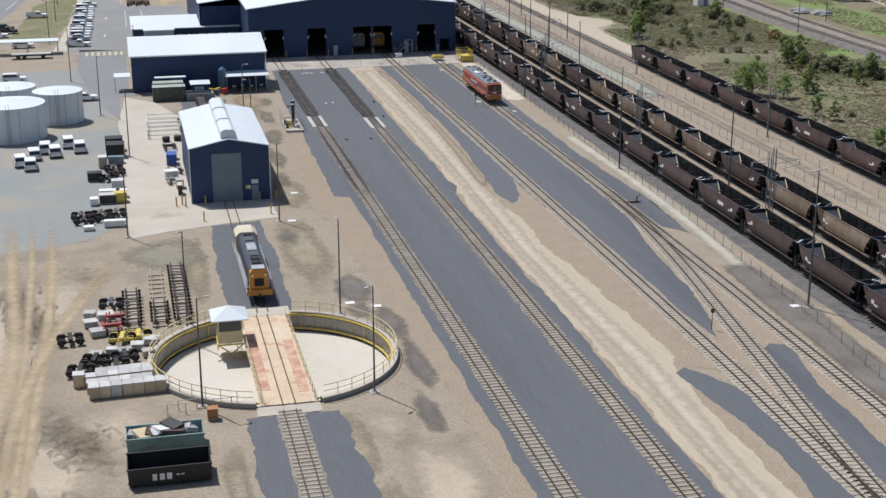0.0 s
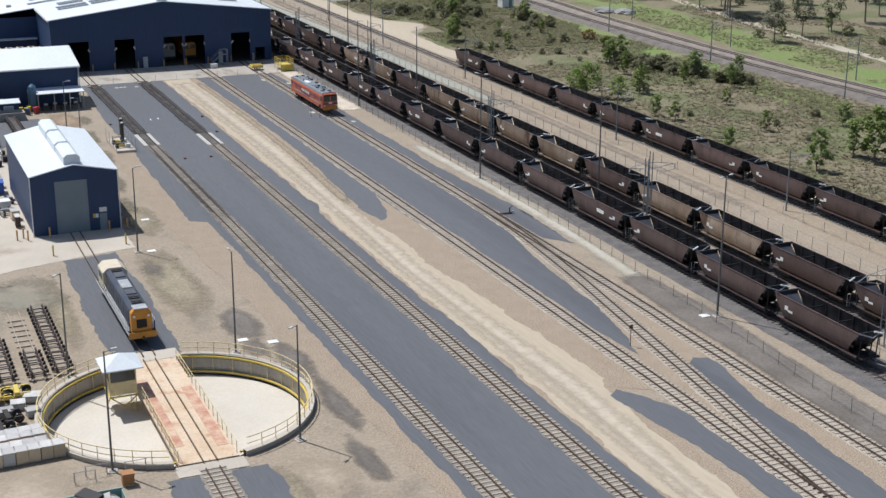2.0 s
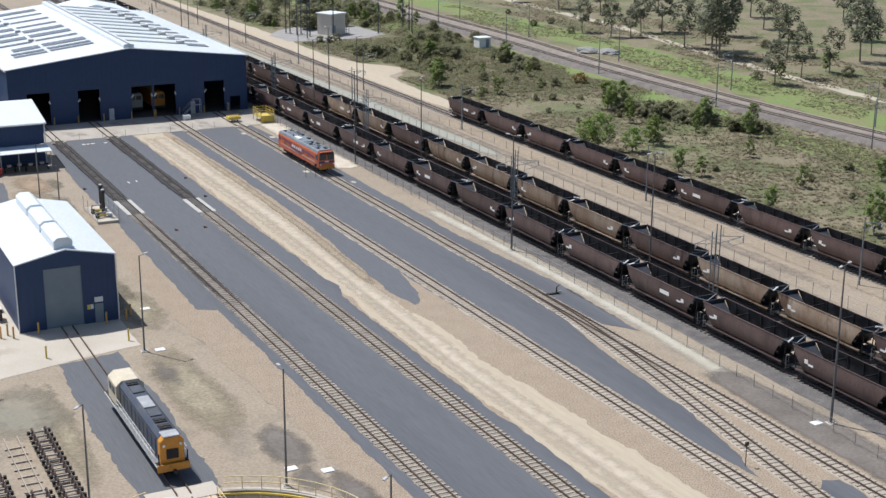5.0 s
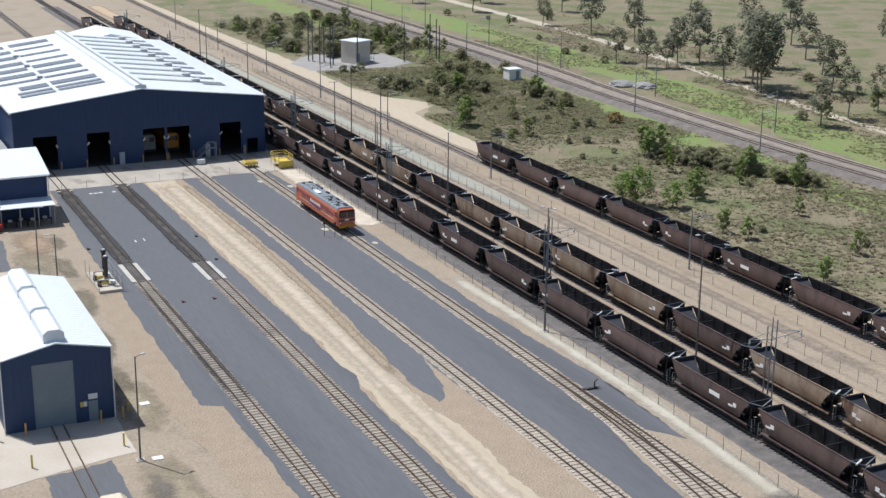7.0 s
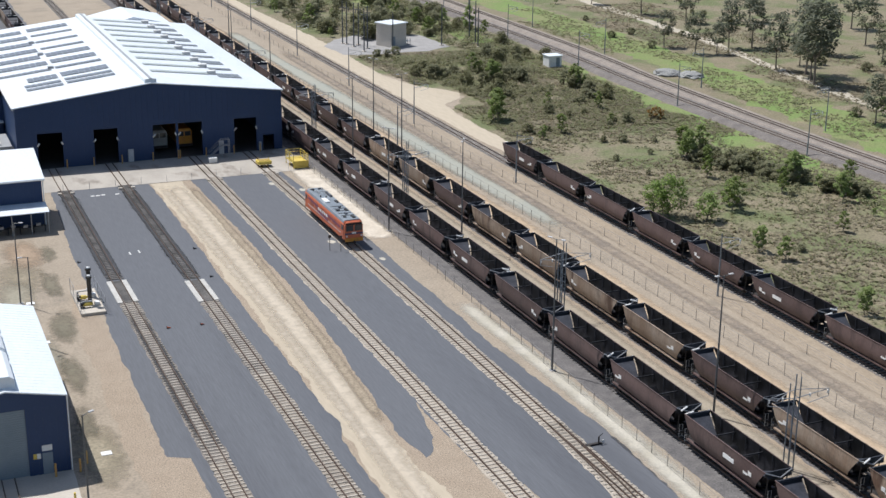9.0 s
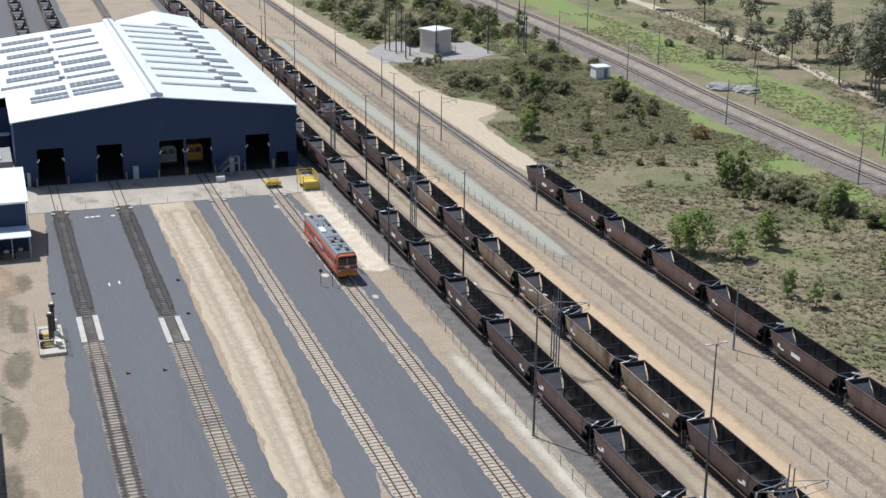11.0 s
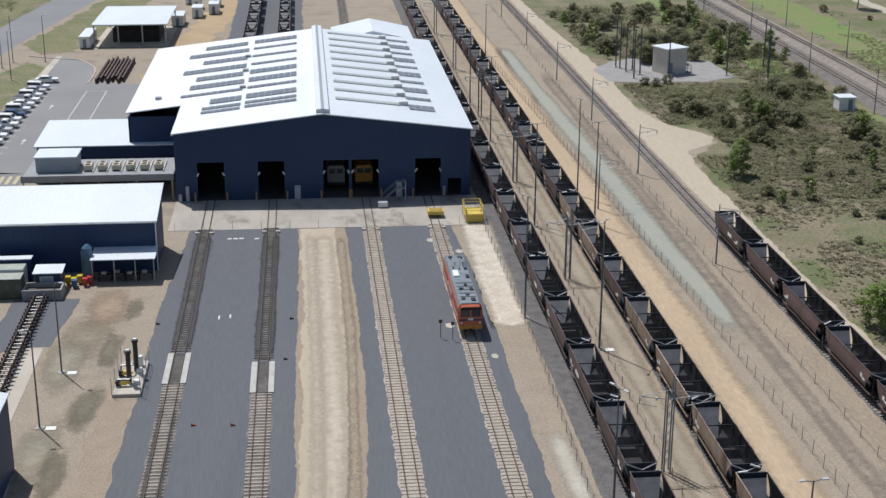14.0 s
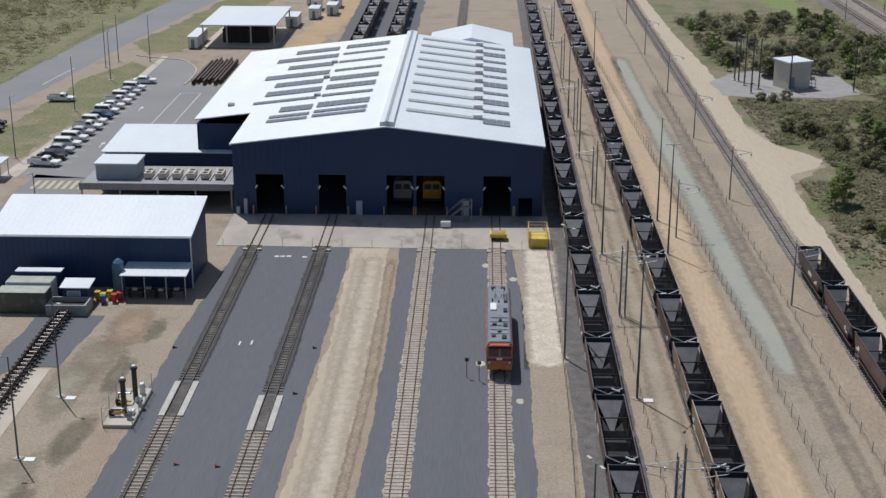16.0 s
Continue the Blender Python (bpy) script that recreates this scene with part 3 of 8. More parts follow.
def workshop():
    root = thing("workshop_shed", (0, 66.4, 0), "large navy steel workshop with white gabled roof and open doors", "workshop")
    L, R, EAVE, RIDGE, DEEP, MID = -5.1, 39.0, 10.3, 12.95, 74.0, 16.9
    doors = [(-1.9, 2.1), (7.1, 11.0), (16.8, 20.65), (21.05, 25.1), (30.6, 34.5)]
    roof_z = lambda x: EAVE + (RIDGE - EAVE) * (1 - abs(x - MID) / (MID - L if x < MID else R - MID))
    # front wall as panels between and above the doors
    spans = [(L, doors[0][0])] + [(a[1], b[0]) for a, b in zip(doors, doors[1:])] + [(doors[-1][1], 35.6)]
    for a, b in spans:
        bx("wall_panel", NAVY, root, a, b, 0, 0.3, 0, 5.9)
    bx("wall_panel", NAVY, root, 35.6, 37.6, 0, 0.3, 2.7, 5.9)
    bx("wall_panel", NAVY, root, 37.6, R, 0, 0.3, 0, 5.9)
    bm = bmesh.new()
    extrude_y(bm, [(L, 5.9), (R, 5.9), (R, EAVE), (MID, RIDGE), (L, EAVE)], 0, 0.3)
    part("front_wall", bm, NAVY, root, "navy steel front wall")
    bm = bmesh.new()
    for a, b in spans:
        ribbed(bm, a + 0.1, b - 0.1, 0, 0, 5.9)
    x = L + 0.5
    while x < R - 0.3:
        box(bm, x - 0.05, x + 0.05, 0, -0.04, 5.9, roof_z(x) - 0.15)
        x += 0.9
    part("cladding_rib", bm, NAVY, root)
    bm = bmesh.new()
    box(bm, R - 0.25, R, 0.3, DEEP, 0, EAVE)
    part("side_wall", bm, NAVY, root)
    bm = bmesh.new()
    box(bm, L, L + 0.25, 0.3, 19, 0, EAVE)
    box(bm, -13.9, -13.65, 19, DEEP, 0, 8.6)
    box(bm, -13.9, L, 19, 19.3, 0, 8.6)
    part("side_wall", bm, NAVY, root)
    bm = bmesh.new()
    extrude_y(bm, [(-13.9, 0), (R, 0), (R, EAVE), (MID, RIDGE), (L, EAVE), (-13.9, 8.7)], DEEP, DEEP + 0.25)
    part("rear_wall", bm, NAVY, root)
    slope = (RIDGE - EAVE) / (MID - L)
    for name, x0, x1, y0, y1 in (("roof", L - 0.3, MID, -0.35, DEEP + 0.3), ("roof", MID, R + 0.3, -0.35, DEEP + 0.3), ("roof", -14.2, L - 0.3, 18.7, DEEP + 0.3)):
        bm = bmesh.new()
        zz = (lambda x: RIDGE - slope * (MID - x)) if x1 <= MID else roof_z
        z0, z1 = zz(x0), (RIDGE if x1 == MID else zz(x1))
        if x0 == MID:
            z0, z1 = RIDGE, EAVE - 0.04
        extrude_y(bm, [(x0, z0), (x1, z1), (x1, z1 + 0.16), (x0, z0 + 0.16)], y0, y1)
        part(name, bm, ROOF, root, "white ribbed roof sheeting")
        # raised ribs of the sheeting run down the slope
        verts, faces = [], []
        y = y0 + 0.3
        while y < y1:
            k = len(verts)
            for xx, z in ((x0, z0 + 0.16), (x1, z1 + 0.16)):
                verts += [(xx, y - 0.06, z), (xx, y, z + 0.03), (xx, y + 0.06, z)]
            faces += [(k, k + 1, k + 4, k + 3), (k + 1, k + 2, k + 5, k + 4)]
            y += 0.76
        me = bpy.data.meshes.new("roof_ribs")
        me.from_pydata(verts, [], faces)
        me.materials.append(ROOF)
        ob = new("roof_rib", me)
        ob.parent = root
    bm = bmesh.new()
    extrude_y(bm, [(MID - 1.0, RIDGE + 0.05), (MID + 1.0, RIDGE + 0.05), (MID + 0.95, RIDGE + 0.65), (MID, RIDGE + 0.8), (MID - 0.95, RIDGE + 0.65)], 0.2, DEEP + 0.2)
    part("ridge_vent", bm, ROOF, root, "white ridge ventilator along the roof")
    bx("ridge_gutter", GREY, root, MID - 0.22, MID + 0.22, -0.1, DEEP, RIDGE + 0.8, RIDGE + 0.86)
    for x in (L - 0.3, R + 0.06):
        bx("gutter", WHITE, root, x - 0.06, x + 0.2, 0, DEEP if x > 0 else 18.5, EAVE - 0.25, EAVE + 0.02)
    bm = bmesh.new()
    extrude_y(bm, [(20, 8), (36.2, 8), (36.2, 10.6), (28.1, 12.4), (20, 10.6)], DEEP + 0.3, DEEP + 16)
    part("rear_annexe", bm, ROOF, root, "white-roofed rear extension")
    bx("rear_annexe_wall", NAVY, root, 20.2, 36.0, DEEP + 0.4, DEEP + 15.9, 0, 8)
    bx("interior_floor", mat("workshop_floor", (0.12, 0.11, 0.1), (0.09, 0.085, 0.08), 0.3, 4.0, 0.5), root, L + 0.3, R - 0.3, 0.0, DEEP, -0.02, 0.03)
    return root


workshop()


def second_shed():
    root = thing("maintenance_shed", (-18.1, -42.3, 0), "navy steel shed with a white roof and grey roller door", "shed")
    W, EAVE, RIDGE, DEEP = 5.2, 7.4, 8.5, 24.0
    bm = bmesh.new()
    extrude_y(bm, [(-W, 0), (-2.4, 0), (-2.4, 6.6), (1.55, 6.6), (1.55, 0), (W, 0), (W, EAVE), (0, RIDGE), (-W, EAVE)], 0, 0.2)
    part("front_wall", bm, NAVY, root)
    for a, b, z in ((-W, -2.4, 0), (1.55, W, 0)):
        bm = bmesh.new()
        ribbed(bm, a, b, 0, z, 6.6, 0.6, 0.03)
        tagged(part("cladding_rib", bm, NAVY, root), kind="stuff")
    bx("side_wall", NAVY, root, -W, -W + 0.2, 0.2, DEEP, 0, EAVE)
    bx("side_wall", NAVY, root, W - 0.2, W, 0.2, DEEP, 0, EAVE)
    bm = bmesh.new()
    extrude_y(bm, [(-W, 0), (W, 0), (W, EAVE), (0, RIDGE), (-W, EAVE)], DEEP - 0.2, DEEP)
    part("rear_wall", bm, NAVY, root)
    door = bx("roller_door", DOOR_GREY, root, -2.4, 1.55, 0.12, 0.2, 0, 6.6, label="grey roller door, closed")
    bm = bmesh.new()
    for i in range(30):
        box(bm, -2.38, 1.53, 0.09, 0.13, 0.1 + i * 0.216, 0.2 + i * 0.216)
    part("door_slat", bm, DOOR_GREY, door)
    bx("personnel_door", DOOR_GREY, root, 2.75, 3.65, -0.05, 0.0, 0, 2.1, label="small grey personnel door")
    bx("sign", WHITE, root, 2.75, 3.65, -0.07, 0.0, 2.3, 2.85, label="white sign board")
    bx("sign", YELLOW, root, 1.95, 2.25, -0.05, 0.0, 1.6, 2.1)
    bx("sign", WHITE, root, 2.28, 2.6, -0.05, 0.0, 1.6, 2.1)
    for s in (-1, 1):
        bm = bmesh.new()
        extrude_y(bm, [(0, RIDGE), (s * (W + 0.15), EAVE - 0.03), (s * (W + 0.15), EAVE + 0.09), (0, RIDGE + 0.12)], -0.15, DEEP + 0.15)
        part("roof", bm, ROOF, root)
        bm = bmesh.new()
        for i in range(32):
            y = -0.1 + i * 0.76
            extrude = [(0, RIDGE + 0.12), (s * (W + 0.15), EAVE + 0.09), (s * (W + 0.15), EAVE + 0.102), (0, RIDGE + 0.132)]
            extrude_y(bm, extrude, y, y + 0.07)
        part("roof_rib", bm, ROOF, root)
        bm = bmesh.new()
        rod(bm, (s * (W + 0.08), -0.08, 0), (s * (W + 0.08), -0.08, EAVE), 0.06)
        part("downpipe", bm, WHITE, root)
    for y in (0.6, 8.0, 15.5):
        bm = bmesh.new()
        extrude_y(bm, [(-1.0, RIDGE - 0.1), (1.0, RIDGE - 0.1), (1.0, RIDGE + 0.85), (0.55, RIDGE + 1.2), (-0.55, RIDGE + 1.2), (-1.0, RIDGE + 0.85)], y, y + 6.6)
        part("ridge_vent", bm, ROOF, root, "white box ridge ventilator", bevel=0.04)
    return root


second_shed()


def office_shed():
    root = thing("store_building", (-17.3, 35.0, 0), "navy store building with a white skillion roof", "building")
    bx("wall", NAVY, root, -12.2, 12.2, 0.6, 10.7, 0, 6.6)
    bm = bmesh.new()
    ribbed(bm, -12.2, 12.2, 0.6, 0, 6.6, 0.7, 0.03)
    part("cladding_rib", bm, NAVY, root)
    bm = bmesh.new()
    extrude_x(bm, [(0.0, 6.7), (10.9, 8.6), (10.9, 8.75), (0.0, 6.85)], -12.6, 12.6)
    part("roof", bm, ROOF, root, "white sheet roof")
    bm = bmesh.new()
    for k in range(34):
        x = -12.5 + k * 0.755
        extrude_x(bm, [(0.0, 6.85), (10.9, 8.75), (10.9, 8.762), (0.0, 6.862)], x, x + 0.06)
    tagged(part("roof_rib", bm, ROOF, root), kind="stuff")
    bm = bmesh.new()
    extrude_x(bm, [(0.6, 6.6), (10.7, 6.6), (10.7, 8.5), (0.6, 6.76)], -12.2, 12.2)
    part("gable", bm, NAVY, root)
    bm = bmesh.new()
    rod(bm, (12.35, 0.45, 0), (12.35, 0.45, 6.6), 0.08)
    part("downpipe", bm, WHITE, root)
    bx("gutter", WHITE, root, -12.6, 12.6, -0.14, -0.005, 6.62, 6.76)
    bm = bmesh.new()
    extrude_x(bm, [(-3.8, 3.0), (0.6, 3.25), (0.6, 3.35), (-3.8, 3.1)], 4.5, 12.5)
    part("awning_roof", bm, ROOF, root, "white sheet awning")
    for x in (4.7, 7.4, 10.0, 12.3):
        bx("awning_post", GREY, root, x - 0.06, x + 0.06, -3.7, -3.58, 0, 3.0)
    return root


office_shed()


# ---- coal wagons ----
def wagon_model(steel, label, seed):
    root = thing("coal_wagon", (0, 0, 0), label, "coal wagon", "coal wagons in the yard")
    HL, HW = 6.45, 1.38
    zb, zt = 1.0, 3.42
    prof = [(0.5, zb - 0.1), (0.82, zb - 0.02), (1.08, zb + 0.16), (1.28, zb + 0.45), (1.4, zb + 0.82), (1.46, zb + 1.22), (1.46, zb + 1.6), (1.43, zb + 2.0), (HW, zt)]
    ends = lambda z: HL - 1.7 * (1 - (z - zb) / (zt - zb)) ** 1.0
    for s in (-1, 1):
        bm = bmesh.new()
        a = [bm.verts.new((s * x, -ends(z), z)) for x, z in prof]
        b = [bm.verts.new((s * x, ends(z), z)) for x, z in prof]
        for i in range(len(prof) - 1):
            bm.faces.new((a[i], a[i + 1], b[i + 1], b[i]))
        side = part("side", bm, steel, root, smooth=True)
        bm = bmesh.new()
        box(bm, s * (HW - 0.04), s * (HW + 0.05), -HL, HL, zt - 0.07, zt + 0.03)
        box(bm, s * 0.98, s * 1.24, -HL + 0.35, HL - 0.35, zb - 0.12, zb + 0.02)
        part("edge_rail", bm, steel, root)
        bm = bmesh.new()
        a = [bm.verts.new((s * (x - 0.06), -ends(z) + 0.06, z)) for x, z in prof]
        b = [bm.verts.new((s * (x - 0.06), ends(z) - 0.06, z)) for x, z in prof]
        for i in range(len(prof) - 1):
            bm.faces.new((a[i], b[i], b[i + 1], a[i + 1]))
        part("lining", bm, COALY, root, "coal-blackened inner lining", smooth=True)
        bm = bmesh.new()
        for i in range(5):
            y = -HL + 2.6 + i * 2.05
            box(bm, s * (HW - 0.12), s * (HW - 0.05), y, y + 0.06, zb + 1.1, zt)
        tagged(part("stay", bm, SLOPE, root, "worn steel inner stays"), kind="stuff")
    for s in (-1, 1):
        bm = bmesh.new()
        a, b = ends(zb), HL
        v = [bm.verts.new(c) for c in ((-0.62, s * a, zb), (0.62, s * a, zb), (HW, s * b, zt), (-HW, s * b, zt))]
        bm.faces.new(v)
        part("end_sheet", bm, COALY, root, "coal-stained sloping end sheet")
    # inner floor hoppers: a high slope sheet at each end and a dark trough between
    for s in (-1, 1):
        bm = bmesh.new()
        v = [bm.verts.new(c) for c in ((-HW + 0.06, s * (HL - 0.12), zt - 0.35), (HW - 0.06, s * (HL - 0.12), zt - 0.35), (0, s * (HL - 4.6), zb + 0.25))]
        bm.faces.new(v)
        box(bm, -HW + 0.05, HW - 0.05, s * (HL - 0.16), s * (HL - 0.06), zt - 0.5, zt)
        part("slope_sheet", bm, SLOPE, root, "worn grey slope sheet")
    bm = bmesh.new()
    v = [bm.verts.new(c) for c in ((-1.1, -HL + 1, zb + 0.5), (1.1, -HL + 1, zb + 0.5), (1.1, HL - 1, zb + 0.5), (-1.1, HL - 1, zb + 0.5))]
    bm.faces.new(v)
    for y in (-1.2, 1.2):
        extrude_x(bm, [(y - 0.5, zb + 0.5), (y + 0.5, zb + 0.5), (y, zb + 1.15)], -1.1, 1.1)
    part("hopper_floor", bm, COALY, root)
    for y in (-2.2, 2.2):
        bx("cross_tie", COALY, root, -HW, HW, y - 0.05, y + 0.05, zt - 0.5, zt - 0.4)
    for s in (-1, 1):
        bm = bmesh.new()
        rod(bm, (-HW, s * HL, zt - 0.02), (0, s * (HL + 0.32), zt - 0.5), 0.06, n=6)
        rod(bm, (HW, s * HL, zt - 0.02), (0, s * (HL + 0.32), zt - 0.5), 0.06, n=6)
        part("end_brace", bm, GREY, root, "pale steel end brace")
        bm = bmesh.new()
        rod(bm, (0, s * (HL + 0.3), zt - 0.5), (0, s * (HL + 0.1), zb), 0.07, n=6)
        for x in (-1.0, 1.0):
            rod(bm, (x, s * (HL - 0.2), zb - 0.1), (x, s * (HL - 0.05), zt - 0.1), 0.06, n=6)
        v = [bm.verts.new(c) for c in ((-HW, s * (HL - 0.02), zt), (HW, s * (HL - 0.02), zt), (HW * 0.9, s * (HL + 0.22), zt - 0.55), (-HW * 0.9, s * (HL + 0.22), zt - 0.55))]
        w = [bm.verts.new(q.co - Vector((0, s * 0.04, 0.03))) for q in v]
        bm.faces.new(v)
        bm.faces.new(w[::-1])
        for k in range(4):
            bm.faces.new((v[k], v[(k + 1) % 4], w[(k + 1) % 4], w[k]))
        part("end_hood", bm, COALY, root, "coal-blackened end hood and posts")
        if s == (1 if seed % 2 else -1):
            bm = bmesh.new()
            rod(bm, (-0.3, s * (HL + 0.1), zt + 0.02), (-1.1, s * (HL + 0.34), zt - 0.2), 0.09, n=6)
            part("end_plate", bm, WHITE, root, "white end plate")
        bx("platform", UNDER, root, -1.05, 1.05, s * (HL - 1.3), s * (HL + 0.35), zb - 0.12, zb)
        bm = bmesh.new()
        for x in (-1.08, -0.72):
            rod(bm, (x, s * (HL + 0.2), 0.4), (x, s * (HL + 0.2), 1.75), 0.025, n=5)
        for z in (0.5, 0.8, 1.1, 1.75):
            rod(bm, (-1.08, s * (HL + 0.2), z), (-0.72, s * (HL + 0.2), z), 0.02, n=5)
        part("ladder", bm, GREY, root)
        bm = bmesh.new()
        rod(bm, (0, s * (HL + 0.3), 0.85), (0, s * (HL + 0.75), 0.85), 0.11)
        part("coupler", bm, UNDER, root)
        bogie = bx("bogie", UNDER, root, -0.85, 0.85, s * 4.6 - 0.3 - 0.9, s * 4.6 - 0.3 + 1.5, 0.45, 0.75)
        for dy in (-0.65, 0.95):
            for x in (-0.56, 0.56):
                bm = bmesh.new()
                rod(bm, (x - 0.06, s * 4.6 + dy, 0.62), (x + 0.06, s * 4.6 + dy, 0.62), 0.42, n=16)
                part("wheel", bm, UNDER, bogie)
    bx("centre_sill", UNDER, root, -0.25, 0.25, -HL, HL, 0.8, 1.0)
    for y in (-2.1, 0, 2.1):
        bm = bmesh.new()
        prism(bm, [(-0.6, y - 0.8), (0.6, y - 0.8), (0.6, y + 0.8), (-0.6, y + 0.8)], 0.55, 1.02)
        part("hopper_chute", bm, UNDER, root)
    for y, w, h, z in ((-4.35 if seed % 2 else 4.2, 0.5, 0.42, 2.15), (-3.7 if seed % 2 else 4.8, 0.7, 0.2, 2.05)):
        for s in (-1, 1):
            bx("plate", WHITE, root, s * 1.462, s * 1.478, y - w / 2, y + w / 2, z, z + h, label="white data plate")
    if seed % 3 == 0:
        for s in (-1, 1):
            bx("plate", WHITE, root, s * 1.462, s * 1.478, -1.9, -0.2, 2.15, 2.58, label="white lettered panel")
    return root


def wagons():
    brown = [wagon_model(BROWN, "empty brown steel coal hopper wagon, coal-stained inside", k) for k in (1, 2, 3)]
    silver = [wagon_model(SILVER, "empty rust-streaked silver coal hopper wagon, coal-stained inside", k) for k in (1, 2, 3)]
    rng = random.Random(4)
    used = set()

    def put(models, x, y):
        m = rng.choice(models)
        at = pose(x + rng.uniform(-0.02, 0.02), y, 0.24, 0, 0, rng.choice((0, 180)) + rng.uniform(-0.1, 0.1))
        if m.name in used:
            copy_thing(m, at)
        else:
            used.add(m.name)
            m.matrix_basis = at
    PITCH = 14.32
    for k in range(-9, 16):
        put(brown, 42.8, 20.2 + PITCH * k)
    for k in range(-9, 16):
        y = 19.2 + PITCH * k
        put(silver if -8 < k < 3 and k not in (0, -5) else brown, 51.9, y)
    for k in range(-9, 3):
        put(brown, 71.7, 8.4 + PITCH * k)
    for m in brown + silver:
        if m.name not in used:
            for o in (*m.children_recursive, m):
                bpy.data.objects.remove(o)


wagons()


# ---- west yard surfaces ----
patch("sealed_yard", [(-32, 62), (-32, -30), (-33, -50), (-37, -56), (-48, -60), (-78, -60), (-78, 62)], -0.016, SEALED, "grey-green sealed yard dusted with dirt", 2.0, 0.9, 41)
patch("concrete_yard", [(-31.8, -56.5), (-27, -54.5), (-21.2, -53.0), (-15.6, -51.6), (-12.8, -51.2), (-12.8, -41), (-12.8, -18), (-22, -14), (-22, 12), (-26, 26), (-31, 32), (-32.4, 12)], -0.006, CONCRETE, "pale concrete yard before the shed", 2.5, 0.12, 42)
patch("access_road", [(-32, 32), (-26, 34), (-26, 30), (-30.2, 36), (-30.2, 84), (-40, 86), (-40, 62), (-37, 34), (-34, 20), (-32, 12)], -0.004, ROAD, "grey asphalt access road", 2.5, 0.1, 43)
patch("car_park", [(-42.4, 84), (-41.6, 120), (-40.2, 150), (-40.2, 184), (-34, 178), (-31, 168), (-30, 156), (-14.2, 150), (-14.2, 84)], -0.004, CARPARK, "grey asphalt car park with white markings", 2.5, 0.05, 44)
patch("footpath", [(-45.6, 82), (-43.2, 120), (-42.0, 150), (-41.6, 184), (-40.2, 184), (-40.2, 150), (-41.6, 120), (-42.6, 84)], 0.012, CONCRETE, "pale concrete footpath beside parked cars", 2.5, 0.03, 45)
patch("grass_strip", [(-56, 104), (-45.8, 96), (-43, 130), (-42, 172), (-47, 178), (-52, 160)], -0.012, LAWN, "worn green grass beside the car park", 1.5, 0.8, 46)
patch("public_road", [(-90, 40), (-64, 105), (-57.5, 150), (-52.5, 205), (-40, 300), (-20, 420), (-34, 420), (-53, 300), (-64, 205), (-68, 152), (-76, 108), (-104, 40)], -0.02, ROAD, "grey public road curving past the depot", 3, 0.2, 47)
patch("grass_strip", [(-52, 200), (-45, 186), (-38, 190), (-32, 240), (-24, 300), (-38, 300), (-46, 240)], -0.012, LAWN, "green grass beside the public road", 2, 1.0, 48)
patch("hillside", [(-70, 120), (-68, 155), (-66, 205), (-55, 300), (-36, 420), (-400, 420), (-400, 40), (-110, 40)], -0.014, LAWN, "rough scrub slope beyond the public road", 3, 1.5, 49)
patch("turntable_road", [(-21.6, -53.2), (-15.4, -52.0), (-14.9, -70), (-15.4, -86), (-22.0, -86.8), (-22.2, -70)], -0.003, ASPHALT, "dark asphalt strip round the turntable lead", 1.4, 0.3, 50)
patch("turntable_road", [(-22.8, -112.4), (-14.6, -112.4), (-13.6, -135), (-13.8, -220), (-23.6, -220), (-23.0, -135)], -0.003, ASPHALT, "dark asphalt strip round the turntable lead", 1.4, 0.35, 51)
for x, y, rx, ry, s in ((-8.2, -80.5, 2.4, 5.5, 1.1), (-5.9, -92, 1.6, 6, 0.9), (-5.6, -104, 1.4, 7, 0.95), (-7.0, -115, 1.6, 5, 0.9), (-8.6, -88, 1.5, 3, 0.8), (-12.5, -60, 1.5, 4, 0.6)):
    soft_blob("dark_stain", x, y, rx, ry, -0.006, SOOT, "dark oily stain in the dirt", s, "stain")
MOSS = mat("mossy_soil", (0.2, 0.175, 0.125), (0.155, 0.138, 0.098), 0.3, 3.0, 0.95, grain=0.2)
for x, y, rx, ry, s in ((-6.4, 22, 1.3, 5, 0.8), (-7.8, 9, 1.6, 6, 0.9), (-8.4, -6, 2.0, 7, 0.95), (-9.4, -20, 1.6, 7, 0.85), (-10.0, -33, 1.3, 5, 0.8)):
    soft_blob("drain_line", x, y, rx, ry, -0.004, MOSS, "dark mossy drain line in the dirt", s * 0.9)
for x, y, rx, ry, s, m in ((-9.4, 23, 3.2, 7, 0.9, mat("reddish_dirt", (0.36, 0.268, 0.185), (0.29, 0.215, 0.15), 0.3, 3.5, 0.95, bump=0.6, grain=0.25)), (-12.4, 6, 3.0, 9, 0.9, mat("grey_green_dirt", (0.27, 0.25, 0.19), (0.31, 0.27, 0.2), 0.3, 3.5, 0.95, bump=0.6, grain=0.2)), (-11.6, -16, 2.6, 9, 0.8, MATS["grey_green_dirt"])):
    soft_blob("worn_soil", x, y, rx, ry, -0.0055, m, "bare worn soil beside the siding", s)
SCUFF = mat("rough_olive_dirt", (0.25, 0.215, 0.15), (0.31, 0.265, 0.19), 0.5, 3.0, 0.95, bump=1.0, grain=0.3)
for x, y, rx, ry, s in ((-11.5, -66, 3.5, 14, 1.0), (-10.0, -40, 2.5, 10, 0.9), (-24.5, -70, 1.8, 14, 0.8), (-11, 14, 3.5, 9, 0.7), (-14.2, -120, 1.6, 8, 0.9), (-13.2, -135, 1.6, 12, 0.9), (-24.6, -125, 1.6, 9, 0.8)):
    soft_blob("rough_ground", x, y, rx, ry, -0.009, SCUFF, "rough brown ground with dry weeds", s)
